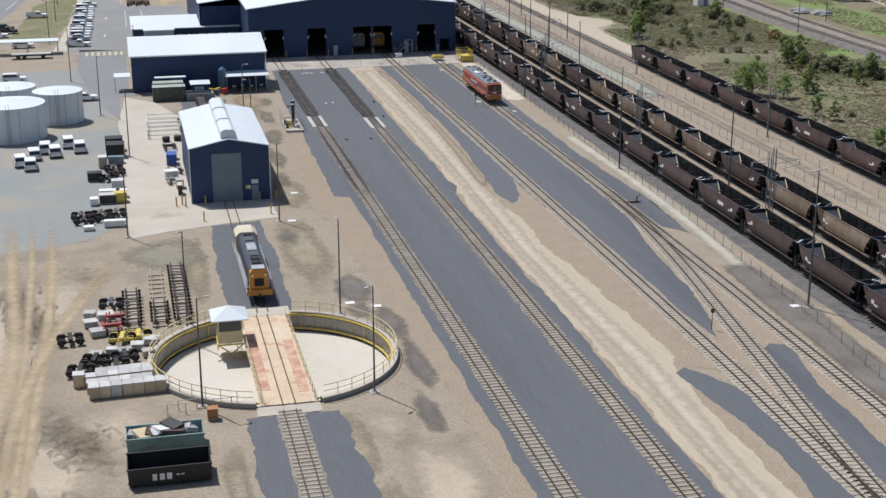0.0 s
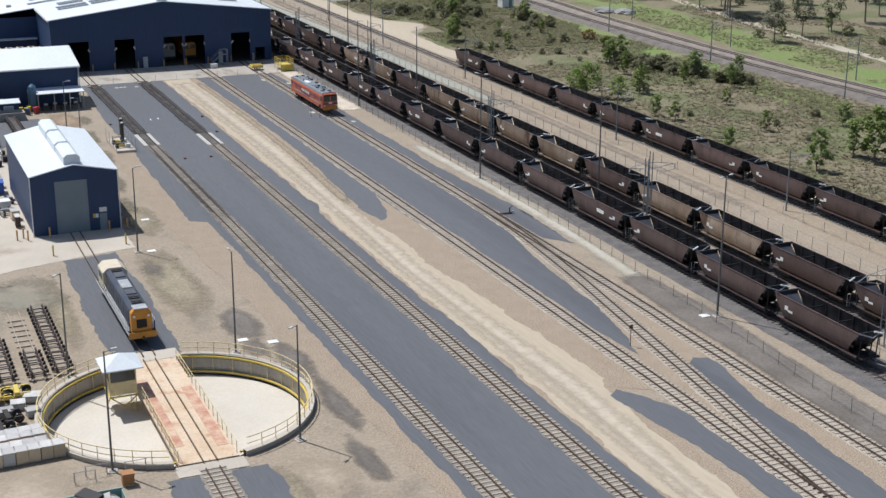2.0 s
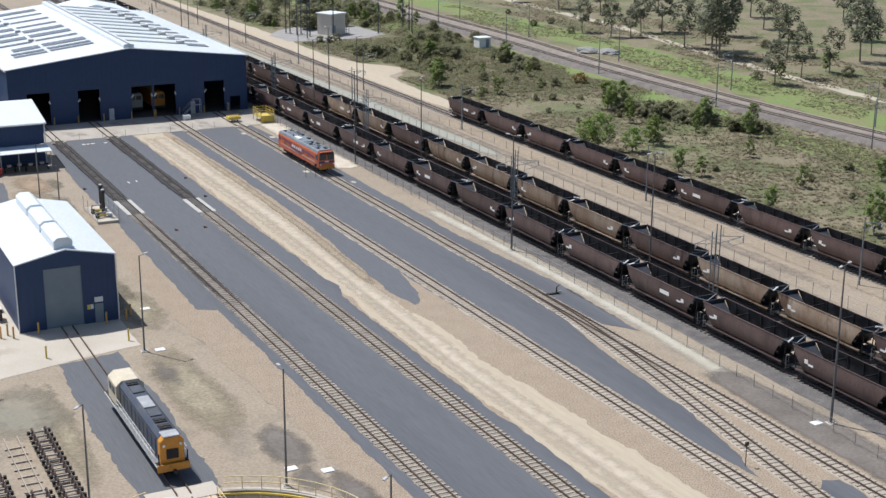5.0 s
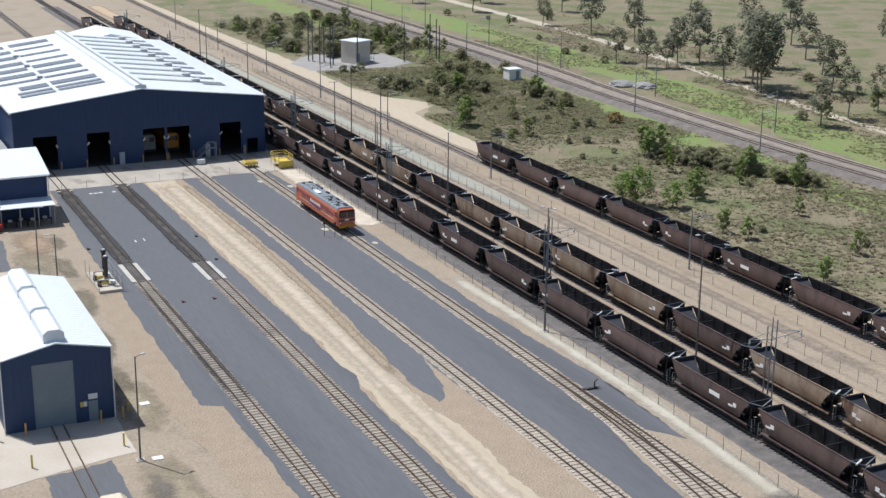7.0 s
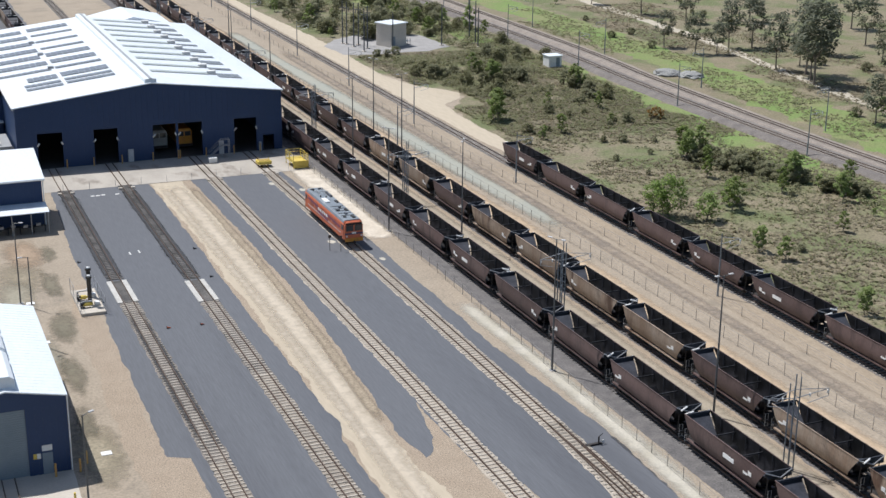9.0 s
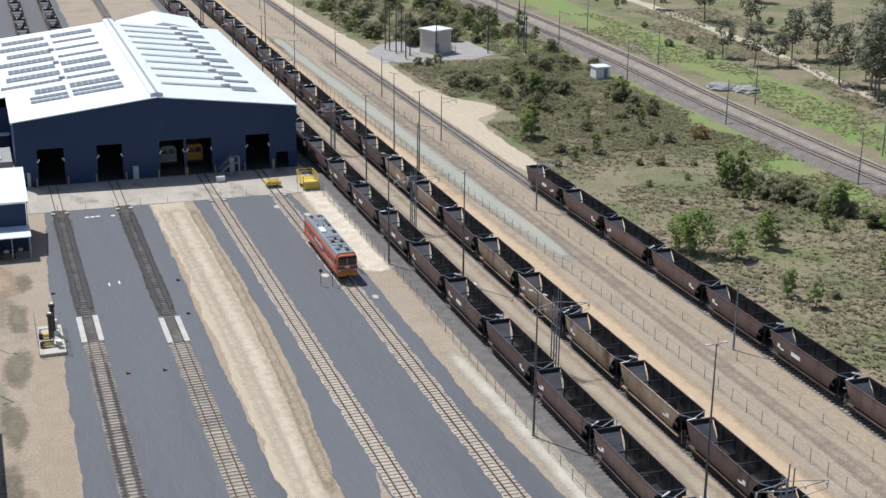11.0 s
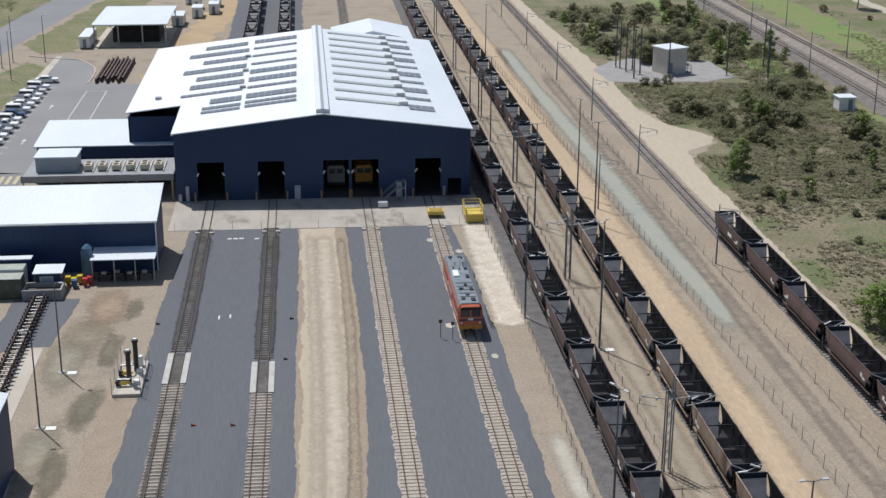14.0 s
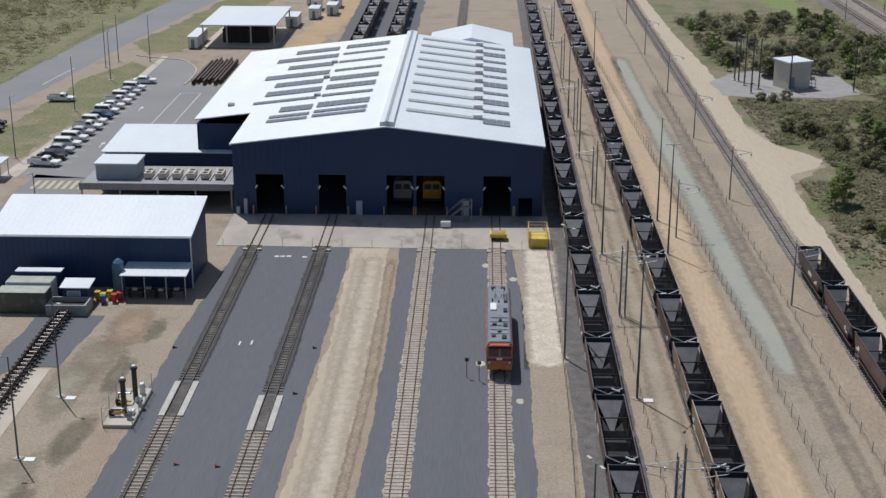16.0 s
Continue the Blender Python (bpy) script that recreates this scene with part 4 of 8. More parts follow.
for x, y, rx, ry, s in ((-8.5, -128, 4.0, 10, 1.0), (-11.0, -116, 3, 5, 0.7), (-34, -112, 8, 9, 0.8), (-47, -90, 10, 34, 1.1), (-40, -78, 6, 14, 0.9), (-40, -118, 8, 12, 1.0), (-38, -132, 10, 12, 0.9), (-36, -66, 5, 7, 0.6)):
    soft_blob("pale_ground", x, y, rx, ry, -0.0095, mat("pale_dirt", (0.46, 0.385, 0.295), (0.4, 0.335, 0.255), 0.2, 3.0, 0.95, grain=0.12), "pale dusty ground in the yard", s)
soft_blob("damp_patch", -28, -64, 5.5, 7.5, -0.0085, mat("damp_dirt", (0.23, 0.215, 0.17), (0.27, 0.235, 0.18), 0.2, 3.0, 0.95), "damp grey-green patch of dirt", 1.0)
for k, line in enumerate(([(-44, -40), (-42.6, -75), (-42.4, -110), (-44, -150), (-46, -210)], [(-41.4, -42), (-40.4, -75), (-40.8, -110), (-42, -150), (-43, -210)], [(-46.8, -40), (-44.8, -70), (-43.4, -98), (-47, -150), (-52, -210)], [(-31.5, -57), (-36, -72), (-41, -95), (-41.6, -120), (-40.8, -150), (-38, -200)], [(-31.5, -60.5), (-37.5, -80), (-41.8, -102), (-43, -130)], [(-33, -92), (-38, -93), (-43, -96)])):
    soft_strip("wheel_ruts", smooth(line, 6), 0.75 + 0.25 * (k % 3), -0.008 + k * 0.0012, TRACKS_DUST, "pale wheel-worn ruts in the dirt", 0.62, taper=22.0)
for k in range(7):
    bx_ob = patch("crossing_stripe", [(-38.6 + k * 1.2, 78.0), (-38.0 + k * 1.2, 78.0), (-38.0 + k * 1.2, 82.5), (-38.6 + k * 1.2, 82.5)], 0.004, mat("worn_yellow_marking", (0.55, 0.48, 0.3), (0.45, 0.4, 0.27), 0.6, 6.0, 0.9), "worn yellow crossing stripe on asphalt", category="marking")
MARK = mat("white_marking", (0.7, 0.7, 0.68), (0.58, 0.58, 0.56), 0.8, 6.0, 0.9)
kerb = smooth([(-47.6, 184.5), (-40.7, 181.2), (-36.0, 179.3), (-32.1, 172.4), (-30.7, 167.5), (-30.2, 159.8), (-30.4, 153.6)], 4)
bm = bmesh.new()
ring = []
for i, p in enumerate(kerb):
    a, b = Vector(kerb[max(0, i - 1)][:2]), Vector(kerb[min(len(kerb) - 1, i + 1)][:2])
    n = (b - a).normalized()
    n = Vector((-n.y, n.x)) * 0.17
    ring.append([bm.verts.new((p[0] + s * n.x, p[1] + s * n.y, z)) for s, z in ((-1, -0.05), (-0.9, 0.13), (0.9, 0.13), (1, -0.05))])
for a, b in zip(ring, ring[1:]):
    for i in range(3):
        bm.faces.new((a[i], a[i + 1], b[i + 1], b[i]))
tagged(part("kerb", bm, CONCRETE, None), "pale concrete kerb curving round the car park", "kerb", kind="structure")
for x, y in ((-34.55, 105), (-34.25, 132)):
    patch("arrow_marking", [(x - 0.09, y - 1.8), (x + 0.09, y - 1.8), (x + 0.09, y + 0.5), (x + 0.42, y + 0.5), (x, y + 1.9), (x - 0.42, y + 0.5), (x - 0.09, y + 0.5)], 0.006, MARK, "white painted direction arrow on asphalt", category="marking")
patch("road_edge_line", [(-59.5, 153), (-59.3, 153), (-57.5, 170), (-57.7, 170)], -0.008, MARK, "white edge line of the public road", category="marking")
for a, b in (((-29.5, 118), (-25.5, 118)), ((-29.5, 146), (-25.5, 146)), ((-29.5, 118), (-29.5, 146)), ((-25.5, 118), (-25.5, 146))):
    dx, dy = (0.07, 0) if a[0] == b[0] else (0, 0.07)
    patch("bay_line", [(a[0] - dx, a[1] - dy), (b[0] + dx, a[1] - dy) if dy else (a[0] + dx, a[1]), (b[0] + dx, b[1] + dy), (a[0] - dx, b[1] + dy)], 0.005, MARK, "white painted bay line on asphalt", category="marking")
for k in range(16):
    y = 89 + k * 4.05
    patch("bay_line", [(-37.6, y), (-36.4, y - 0.15), (-36.4, y), (-37.6, y + 0.15)], 0.005, MARK, "white painted parking line on asphalt", category="marking")
for x, y in ((3.3, 47.6), (4.1, 47.5), (4.9, 47.6), (7.0, 47.4)):
    patch("ground_mark", [(x, y), (x + 0.6, y), (x + 0.6, y + 0.5), (x, y + 0.5)], 0.008, MARK, "white painted mark on the asphalt", 0.3, 0.08, 70 + int(x), category="marking")
for x, y in ((3.6, 17.6), (4.9, 17.9)):
    patch("ground_mark", [(x, y), (x + 0.18, y), (x + 0.18, y + 1.2), (x, y + 1.2)], 0.008, MARK, "white painted mark on the asphalt", category="marking")
for x, y, r in ((30.5, 13.4, 0.5), (34.5, 4.0, 0.4), (34.4, 40, 0.5), (30.9, 45, 0.5)):
    patch("dust_spill", [(x + r * math.cos(t * 0.7), y + 1.6 * r * math.sin(t * 0.7)) for t in range(9)], 0.006, MATS["white_dust"], "white spill of sand on the asphalt", 0.4, 0.25, 80 + int(y), category="spill")
for x0, x1, y0, y1 in ((-1.25, 1.25, -0.6, 7.6), (7.95, 10.45, -3.6, 4.4)):
    root = thing("inspection_slab", ((x0 + x1) / 2, (y0 + y1) / 2, 0), "pale concrete track slab with an oily centre slot", "concrete slab")
    w, h = (x1 - x0) / 2, (y1 - y0) / 2
    for s in (-1, 1):
        bx("slab", mat("worn_slab", (0.5, 0.49, 0.46), (0.4, 0.39, 0.36), 0.5, 6.0, 0.85), root, s * 0.62, s * w, -h, h, 0.0, 0.12, bevel=0.02)
    bx("slot", OILY, root, -0.62, 0.62, -h, h, 0.0, 0.07)
    for s in (-1, 1):
        bx("rail", RAIL, root, s * 0.56 - 0.035, s * 0.56 + 0.035, -h - 0.4, h + 0.6, 0.07, 0.24)


# ---- turntable ----
def ring_mesh(bm, profile, n=72, arc=(0, math.tau)):
    """A profile of radius and height carried round the pit's middle."""
    closed = abs(arc[1] - arc[0] - math.tau) < 1e-6
    rows = []
    for k in range(n + (0 if closed else 1)):
        a = arc[0] + (arc[1] - arc[0]) * k / n
        rows.append([bm.verts.new((r * math.cos(a), r * math.sin(a), z)) for r, z in profile])
    m = len(profile)
    for i in range(len(rows) if closed else len(rows) - 1):
        p, q = rows[i], rows[(i + 1) % len(rows)]
        for k in range(m):
            bm.faces.new((p[k], q[k], q[(k + 1) % m], p[(k + 1) % m]))


CREAM = mat("cream_paint", (0.7, 0.58, 0.33), (0.62, 0.49, 0.26), 0.6, 6.0, 0.6, grain=0.08, spot=(0.42, 0.27, 0.15), spot_scale=0.5, spot_at=0.66)
DECK = mat("rusty_cream_deck", (0.62, 0.5, 0.37), (0.55, 0.41, 0.28), 0.3, 5.0, 0.75, grain=0.12, spot=(0.46, 0.24, 0.15), spot_scale=0.6, spot_at=0.64)
PITWALL = mat("pit_wall", (0.38, 0.345, 0.3), (0.45, 0.41, 0.355), 0.3, 4.0, 0.9, grain=0.12, stretch=(1, 1, 0.3))


def turntable():
    root = thing("locomotive_turntable", (PIT[0], PIT[1], 0), "cream and yellow locomotive turntable in a round concrete pit", "turntable")
    D = -1.6
    bm = bmesh.new()
    ring_mesh(bm, [(11.5, D), (11.9, D), (11.9, 0.35), (11.5, 0.35)], arc=(-1.32, math.pi / 2 - 0.26))
    part("pit_wall", bm, PITWALL, root)
    bm = bmesh.new()
    ring_mesh(bm, [(11.5, D), (11.9, D), (11.9, 0.35), (11.5, 0.35)], arc=(math.pi / 2 + 0.26, math.pi * 1.5 - 0.25))
    part("pit_wall", bm, PITWALL, root)
    bm = bmesh.new()
    ring_mesh(bm, [(11.45, D), (11.9, D), (11.9, -0.03), (11.45, -0.03)])
    part("pit_lining", bm, PITWALL, root)
    bm = bmesh.new()
    for s0, s1 in ((-1.32, math.pi / 2 - 0.26), (math.pi / 2 + 0.26, math.pi * 1.5 - 0.25)):
        ring_mesh(bm, [(11.42, 0.35), (12.0, 0.35), (12.0, 0.44), (11.42, 0.44)], arc=(s0, s1))
    part("kerb", bm, CONCRETE, root, "pale concrete kerb")
    bm = bmesh.new()
    bmesh.ops.create_circle(bm, cap_ends=True, segments=72, radius=11.5)
    bmesh.ops.translate(bm, verts=bm.verts[:], vec=(0, 0, D))
    part("pit_floor", bm, mat("pit_floor_concrete", (0.6, 0.56, 0.49), (0.54, 0.5, 0.43), 0.15, 4.0, 0.9, grain=0.06), root, "pale concrete pit floor")
    bm = bmesh.new()
    ring_mesh(bm, [(11.22, D + 0.01), (11.44, D + 0.01), (11.44, D + 0.05), (11.22, D + 0.05)])
    part("ring_drain", bm, OILY, root, "dark ring gutter")
    for r, z in ((11.3, D + 0.3), (11.42, 0.14)):
        for s0, s1 in ((-1.34, math.pi / 2 - 0.24), (math.pi / 2 + 0.24, math.pi * 1.5 - 0.23)):
            bm = bmesh.new()
            ring_mesh(bm, [(r - 0.16, z), (r, z), (r, z + 0.14), (r - 0.16, z + 0.14)], arc=(s0, s1))
            part("guard_ring", bm, YELLOW, root, "yellow painted guard ring")
    post = bmesh.new()
    rod(post, (0, 0, 0), (0, 0, 1.1), 0.035, n=6)
    tidy(post)
    me = bpy.data.meshes.new("rail_post")
    post.to_mesh(me)
    post.free()
    me.materials.append(CREAM)
    for k in range(48):
        a = math.tau * k / 48
        if abs(math.cos(a)) < 0.26:
            continue
        ob = new("rail_post", me)
        ob.parent = root
        ob.matrix_basis = pose(11.75 * math.cos(a), 11.75 * math.sin(a), 0.42)
    for s0, s1 in ((-1.3, math.pi / 2 - 0.27), (math.pi / 2 + 0.27, math.pi * 1.5 - 0.27)):
        for z in (0.95, 1.5):
            bm = bmesh.new()
            ring_mesh(bm, [(11.72, z), (11.79, z), (11.79, z + 0.06), (11.72, z + 0.06)], arc=(s0, s1))
            part("handrail", bm, CREAM, root)
    for k in range(36):
        a = math.tau * k / 36
        bm = bmesh.new()
        rod(bm, (11.26 * math.cos(a), 11.26 * math.sin(a), D + 0.3), (11.3 * math.cos(a), 11.3 * math.sin(a), 0.2), 0.04, n=5)
        part("wall_stay", bm, CREAM, root)
    # bridge
    bridge = bx("bridge", DECK, root, -2.45, 2.45, -11.35, 11.35, -0.12, 0.1, label="rust-stained cream bridge deck")
    for s in (-1, 1):
        bm = bmesh.new()
        extrude_x(bm, [(-11.2, -0.12), (11.2, -0.12), (11.0, -0.6), (5, -1.25), (-5, -1.25), (-11.0, -0.6)], s * 1.0 - 0.12, s * 1.0 + 0.12)
        part("girder", bm, CREAM, bridge)
        bx("rail", RAIL, bridge, s * 0.56 - 0.04, s * 0.56 + 0.04, -11.6, 11.6, 0.1, 0.26)
        bx("walkway", mat("rust_checker_plate", (0.43, 0.2, 0.135), (0.58, 0.42, 0.3), 0.7, 5.0, 0.8, grain=0.15), bridge, s * 1.25, s * 2.2, -9.0 if s > 0 else -8.0, 4.0 if s > 0 else 7.0, 0.1, 0.125)
        for k in range(15):
            y = -10.8 + k * 1.54
            if s < 0 and 3.6 < y < 8.2:
                continue
            bm = bmesh.new()
            rod(bm, (s * 2.4, y, 0.1), (s * 2.4, y, 1.15), 0.035, n=6)
            part("rail_post", bm, CREAM, bridge)
        for z in (0.62, 1.12):
            for y0, y1 in (((-10.8, 10.8),) if s > 0 else ((-10.8, 3.5), (8.3, 10.8))):
                bm = bmesh.new()
                rod(bm, (s * 2.4, y0, z), (s * 2.4, y1, z), 0.03, n=6)
                part("handrail", bm, CREAM, bridge)
    # control cabin on the bridge's west side
    cab = bx("control_cabin", CREAM, root, -5.0, -2.6, 4.4, 6.9, 0.1, 1.35, label="cream control cabin with a white hip roof")
    for x in (-4.95, -2.65):
        for y in (4.45, 6.85):
            bx("cabin_post", CREAM, cab, x - 0.06, x + 0.06, y - 0.06, y + 0.06, 1.35, 2.6)
    for y in (4.42, 6.88):
        bx("window", mat("dark_glass", (0.03, 0.035, 0.04), (0.05, 0.055, 0.06), 0.5, 5.0, 0.1), cab, -4.85, -2.75, y - 0.02, y + 0.02, 1.4, 2.5)
    for x in (-4.98, -2.62):
        bx("window", MATS["dark_glass"], cab, x - 0.02, x + 0.02, 4.55, 6.75, 1.4, 2.5)
    bm = bmesh.new()
    lo = [bm.verts.new((x, y, 2.6)) for x, y in ((-5.6, 3.8), (-2.0, 3.8), (-2.0, 7.5), (-5.6, 7.5))]
    up = [bm.verts.new((x, y, 2.7)) for x, y in ((-5.6, 3.8), (-2.0, 3.8), (-2.0, 7.5), (-5.6, 7.5))]
    top = bm.verts.new((-3.8, 5.65, 3.65))
    bm.faces.new(lo)
    for i in range(4):
        bm.faces.new((lo[i], lo[(i + 1) % 4], up[(i + 1) % 4], up[i]))
        bm.faces.new((up[i], up[(i + 1) % 4], top))
    part("roof", bm, ROOF, cab)
    for a, b in (((-5.0, 4.4), (-2.5, 4.4)), ((-5.0, 6.9), (-2.5, 6.9)), ((-5.0, 4.4), (-5.0, 6.9))):
        bm = bmesh.new()
        rod(bm, (*a, -0.05), (*b, -0.05), 0.09, n=6)
        rod(bm, (*a, -0.05), ((a[0] + b[0]) / 2, (a[1] + b[1]) / 2, -1.0), 0.06, n=6)
        rod(bm, (*b, -0.05), ((a[0] + b[0]) / 2, (a[1] + b[1]) / 2, -1.0), 0.06, n=6)
        part("truss", bm, YELLOW, cab, "yellow lattice bracket")
    bm = bmesh.new()
    for x in (-3.2, -2.75):
        rod(bm, (x, 4.2, D + 0.05), (x, 4.3, 0.1), 0.035, n=5)
    for k in range(6):
        rod(bm, (-3.2, 4.22, D + 0.25 + k * 0.28), (-2.75, 4.22, D + 0.25 + k * 0.28), 0.025, n=5)
    part("ladder", bm, YELLOW, cab)
    return root


turntable()
patch("turntable_pad", [(-21.75, -110.3), (-16.05, -110.3), (-16.05, -112.2), (-21.75, -112.2)], 0.03, CONCRETE, "pale concrete pad at the turntable's end")
patch("turntable_pad", [(-21.5, -84.8), (-15.8, -84.8), (-15.8, -87.2), (-21.5, -87.2)], 0.03, CONCRETE, "pale concrete pad at the turntable's end")


# ---- locomotives ----
GLASS = MATS["dark_glass"]
LOCO_BLUE = mat("dark_blue_loco_paint", (0.035, 0.05, 0.085), (0.05, 0.062, 0.09), 0.5, 6.0, 0.65, grain=0.08, spot=(0.09, 0.085, 0.085), spot_scale=0.6, spot_at=0.6)
LOCO_ROOF = mat("sooty_loco_roof", (0.08, 0.09, 0.11), (0.05, 0.056, 0.066), 0.5, 6.0, 0.6, grain=0.12)
LOCO_YELLOW = mat("loco_yellow", (0.6, 0.26, 0.025), (0.48, 0.2, 0.025), 0.8, 7.0, 0.45, grain=0.08, spot=(0.25, 0.13, 0.05), spot_scale=1.0, spot_at=0.64)
LOCO_RED = mat("weathered_red_loco_paint", (0.6, 0.14, 0.05), (0.47, 0.13, 0.07), 0.7, 7.0, 0.5, grain=0.12, spot=(0.5, 0.26, 0.18), spot_scale=0.9, spot_at=0.7, stretch=(1, 1, 0.6))


def bogies(root, ys, wheels, low=0.5):
    for y in ys:
        b = bx("bogie", UNDER, root, -0.95, 0.95, y - wheels * 0.85, y + wheels * 0.85, low - 0.1, low + 0.5, bevel=0.05)
        for k in range(wheels):
            for x in (-0.58, 0.58):
                bm = bmesh.new()
                yy = y + (k - (wheels - 1) / 2) * 1.55
                rod(bm, (x - 0.07, yy, 0.5), (x + 0.07, yy, 0.5), 0.48, n=18)
                part("wheel", bm, UNDER, b)


def diesel():
    root = thing("diesel_locomotive", (-18.55, -74.5, 0.24), "dark blue diesel locomotive with a yellow end and cream cab", "locomotive")
    bogies(root, (-5.6, 5.6), 3)
    bx("underframe", UNDER, root, -1.35, 1.35, -8.9, 8.9, 1.0, 1.3, bevel=0.04)
    bx("fuel_tank", UNDER, root, -1.2, 1.2, -2.2, 2.2, 0.45, 1.0, bevel=0.1)
    bm = bmesh.new()
    extrude_y(bm, [(-0.95, 1.3), (0.95, 1.3), (0.95, 3.3), (0.6, 3.62), (-0.6, 3.62), (-0.95, 3.3)], -7.9, 4.6)
    part("long_hood", bm, LOCO_BLUE, root, bevel=0.03)
    bm = bmesh.new()
    extrude_y(bm, [(-1.28, 1.3), (1.28, 1.3), (1.28, 3.25), (0.75, 3.72), (-0.75, 3.72), (-1.28, 3.25)], 4.6, 7.6)
    cab = part("cab", bm, mat("cream_white_paint", (0.64, 0.57, 0.44), (0.55, 0.48, 0.36), 0.6, 6.0, 0.55, grain=0.08, spot=(0.35, 0.27, 0.19), spot_scale=0.6, spot_at=0.68), root, "cream cab", bevel=0.04)
    for s in (-1, 1):
        bx("window", GLASS, cab, s * 1.285, s * 1.3, 5.0, 6.0, 2.3, 3.0)
        bx("window", GLASS, cab, s * 1.285, s * 1.3, 6.2, 7.2, 2.3, 3.0)
    bx("window", GLASS, cab, -1.0, 1.0, 7.6, 7.63, 2.35, 3.15)
    bm = bmesh.new()
    extrude_y(bm, [(-0.9, 1.3), (0.9, 1.3), (0.9, 2.5), (0.6, 2.75), (-0.6, 2.75), (-0.9, 2.5)], 7.6, 8.7)
    part("nose", bm, LOCO_YELLOW, root, bevel=0.04)
    bm = bmesh.new()
    extrude_y(bm, [(-1.0, 1.0), (1.0, 1.0), (1.0, 3.2), (0.65, 3.55), (-0.65, 3.55), (-1.0, 3.2)], -8.7, -7.9)
    end = part("hood_end", bm, LOCO_YELLOW, root, "yellow hood end", bevel=0.05)
    bx("radiator_grille", BLACK, end, -0.5, 0.5, -8.76, -8.68, 1.7, 2.55)
    bx("buffer_beam", LOCO_YELLOW, root, -1.35, 1.35, -9.0, -8.8, 0.7, 1.35, bevel=0.04)
    bx("end_roof", mat("bare_metal", (0.46, 0.47, 0.48), (0.34, 0.35, 0.36), 0.7, 6.0, 0.5, 0.2), root, -0.7, 0.7, -8.65, -7.4, 3.55, 3.66, bevel=0.03)
    for x in (-0.7, 0.7):
        bm = bmesh.new()
        rod(bm, (x, -8.72, 2.9), (x, -8.8, 2.9), 0.12, n=12)
        part("headlight", bm, WHITE, end)
        bx("end_post", BLACK, root, x * 1.7 - 0.05, x * 1.7 + 0.05, -8.9, -8.8, 1.3, 2.3)
    for y, l, m in ((-6.6, 0.9, BLACK), (-5.2, 0.9, BLACK), (-3.4, 1.6, LOCO_ROOF), (-0.9, 2.6, MATS["bare_metal"]), (2.2, 1.6, LOCO_ROOF), (3.8, 0.9, BLACK)):
        hatch = bx("roof_hatch", m, root, -0.52, 0.52, y - l / 2, y + l / 2, 3.6, 3.74, bevel=0.04)
        if m is BLACK:
            for s in (-0.26, 0.26):
                bm = bmesh.new()
                rod(bm, (s, y, 3.72), (s, y, 3.8), 0.22, n=14)
                part("fan", bm, UNDER, hatch)
    for k in range(9):
        for s in (-1, 1):
            bx("hood_door", LOCO_BLUE, root, s * 0.95, s * 0.985, -7.2 + k * 1.28, -6.1 + k * 1.28, 1.45, 3.05)
    for s in (-1, 1):
        bx("walkway", GREY, root, s * 0.98, s * 1.4, -8.2, 4.6, 1.28, 1.34)
        bx("sill_stripe", WHITE, root, s * 1.352, s * 1.372, -8.9, 8.9, 1.1, 1.28)
        for k in range(12):
            bm = bmesh.new()
            rod(bm, (s * 1.36, -8.2 + k * 1.15, 1.3), (s * 1.36, -8.2 + k * 1.15, 2.25), 0.022, n=5)
            part("rail_post", bm, WHITE, root)
        for z in (1.8, 2.25):
            bm = bmesh.new()
            rod(bm, (s * 1.36, -8.2, z), (s * 1.36, 4.5, z), 0.022, n=5)
            part("handrail", bm, WHITE, root)
    for y in (-9.2, 8.9):
        bm = bmesh.new()
        rod(bm, (0, y, 0.85), (0, y + 0.45 * (1 if y > 0 else -1), 0.85), 0.14)
        part("coupler", bm, UNDER, root)


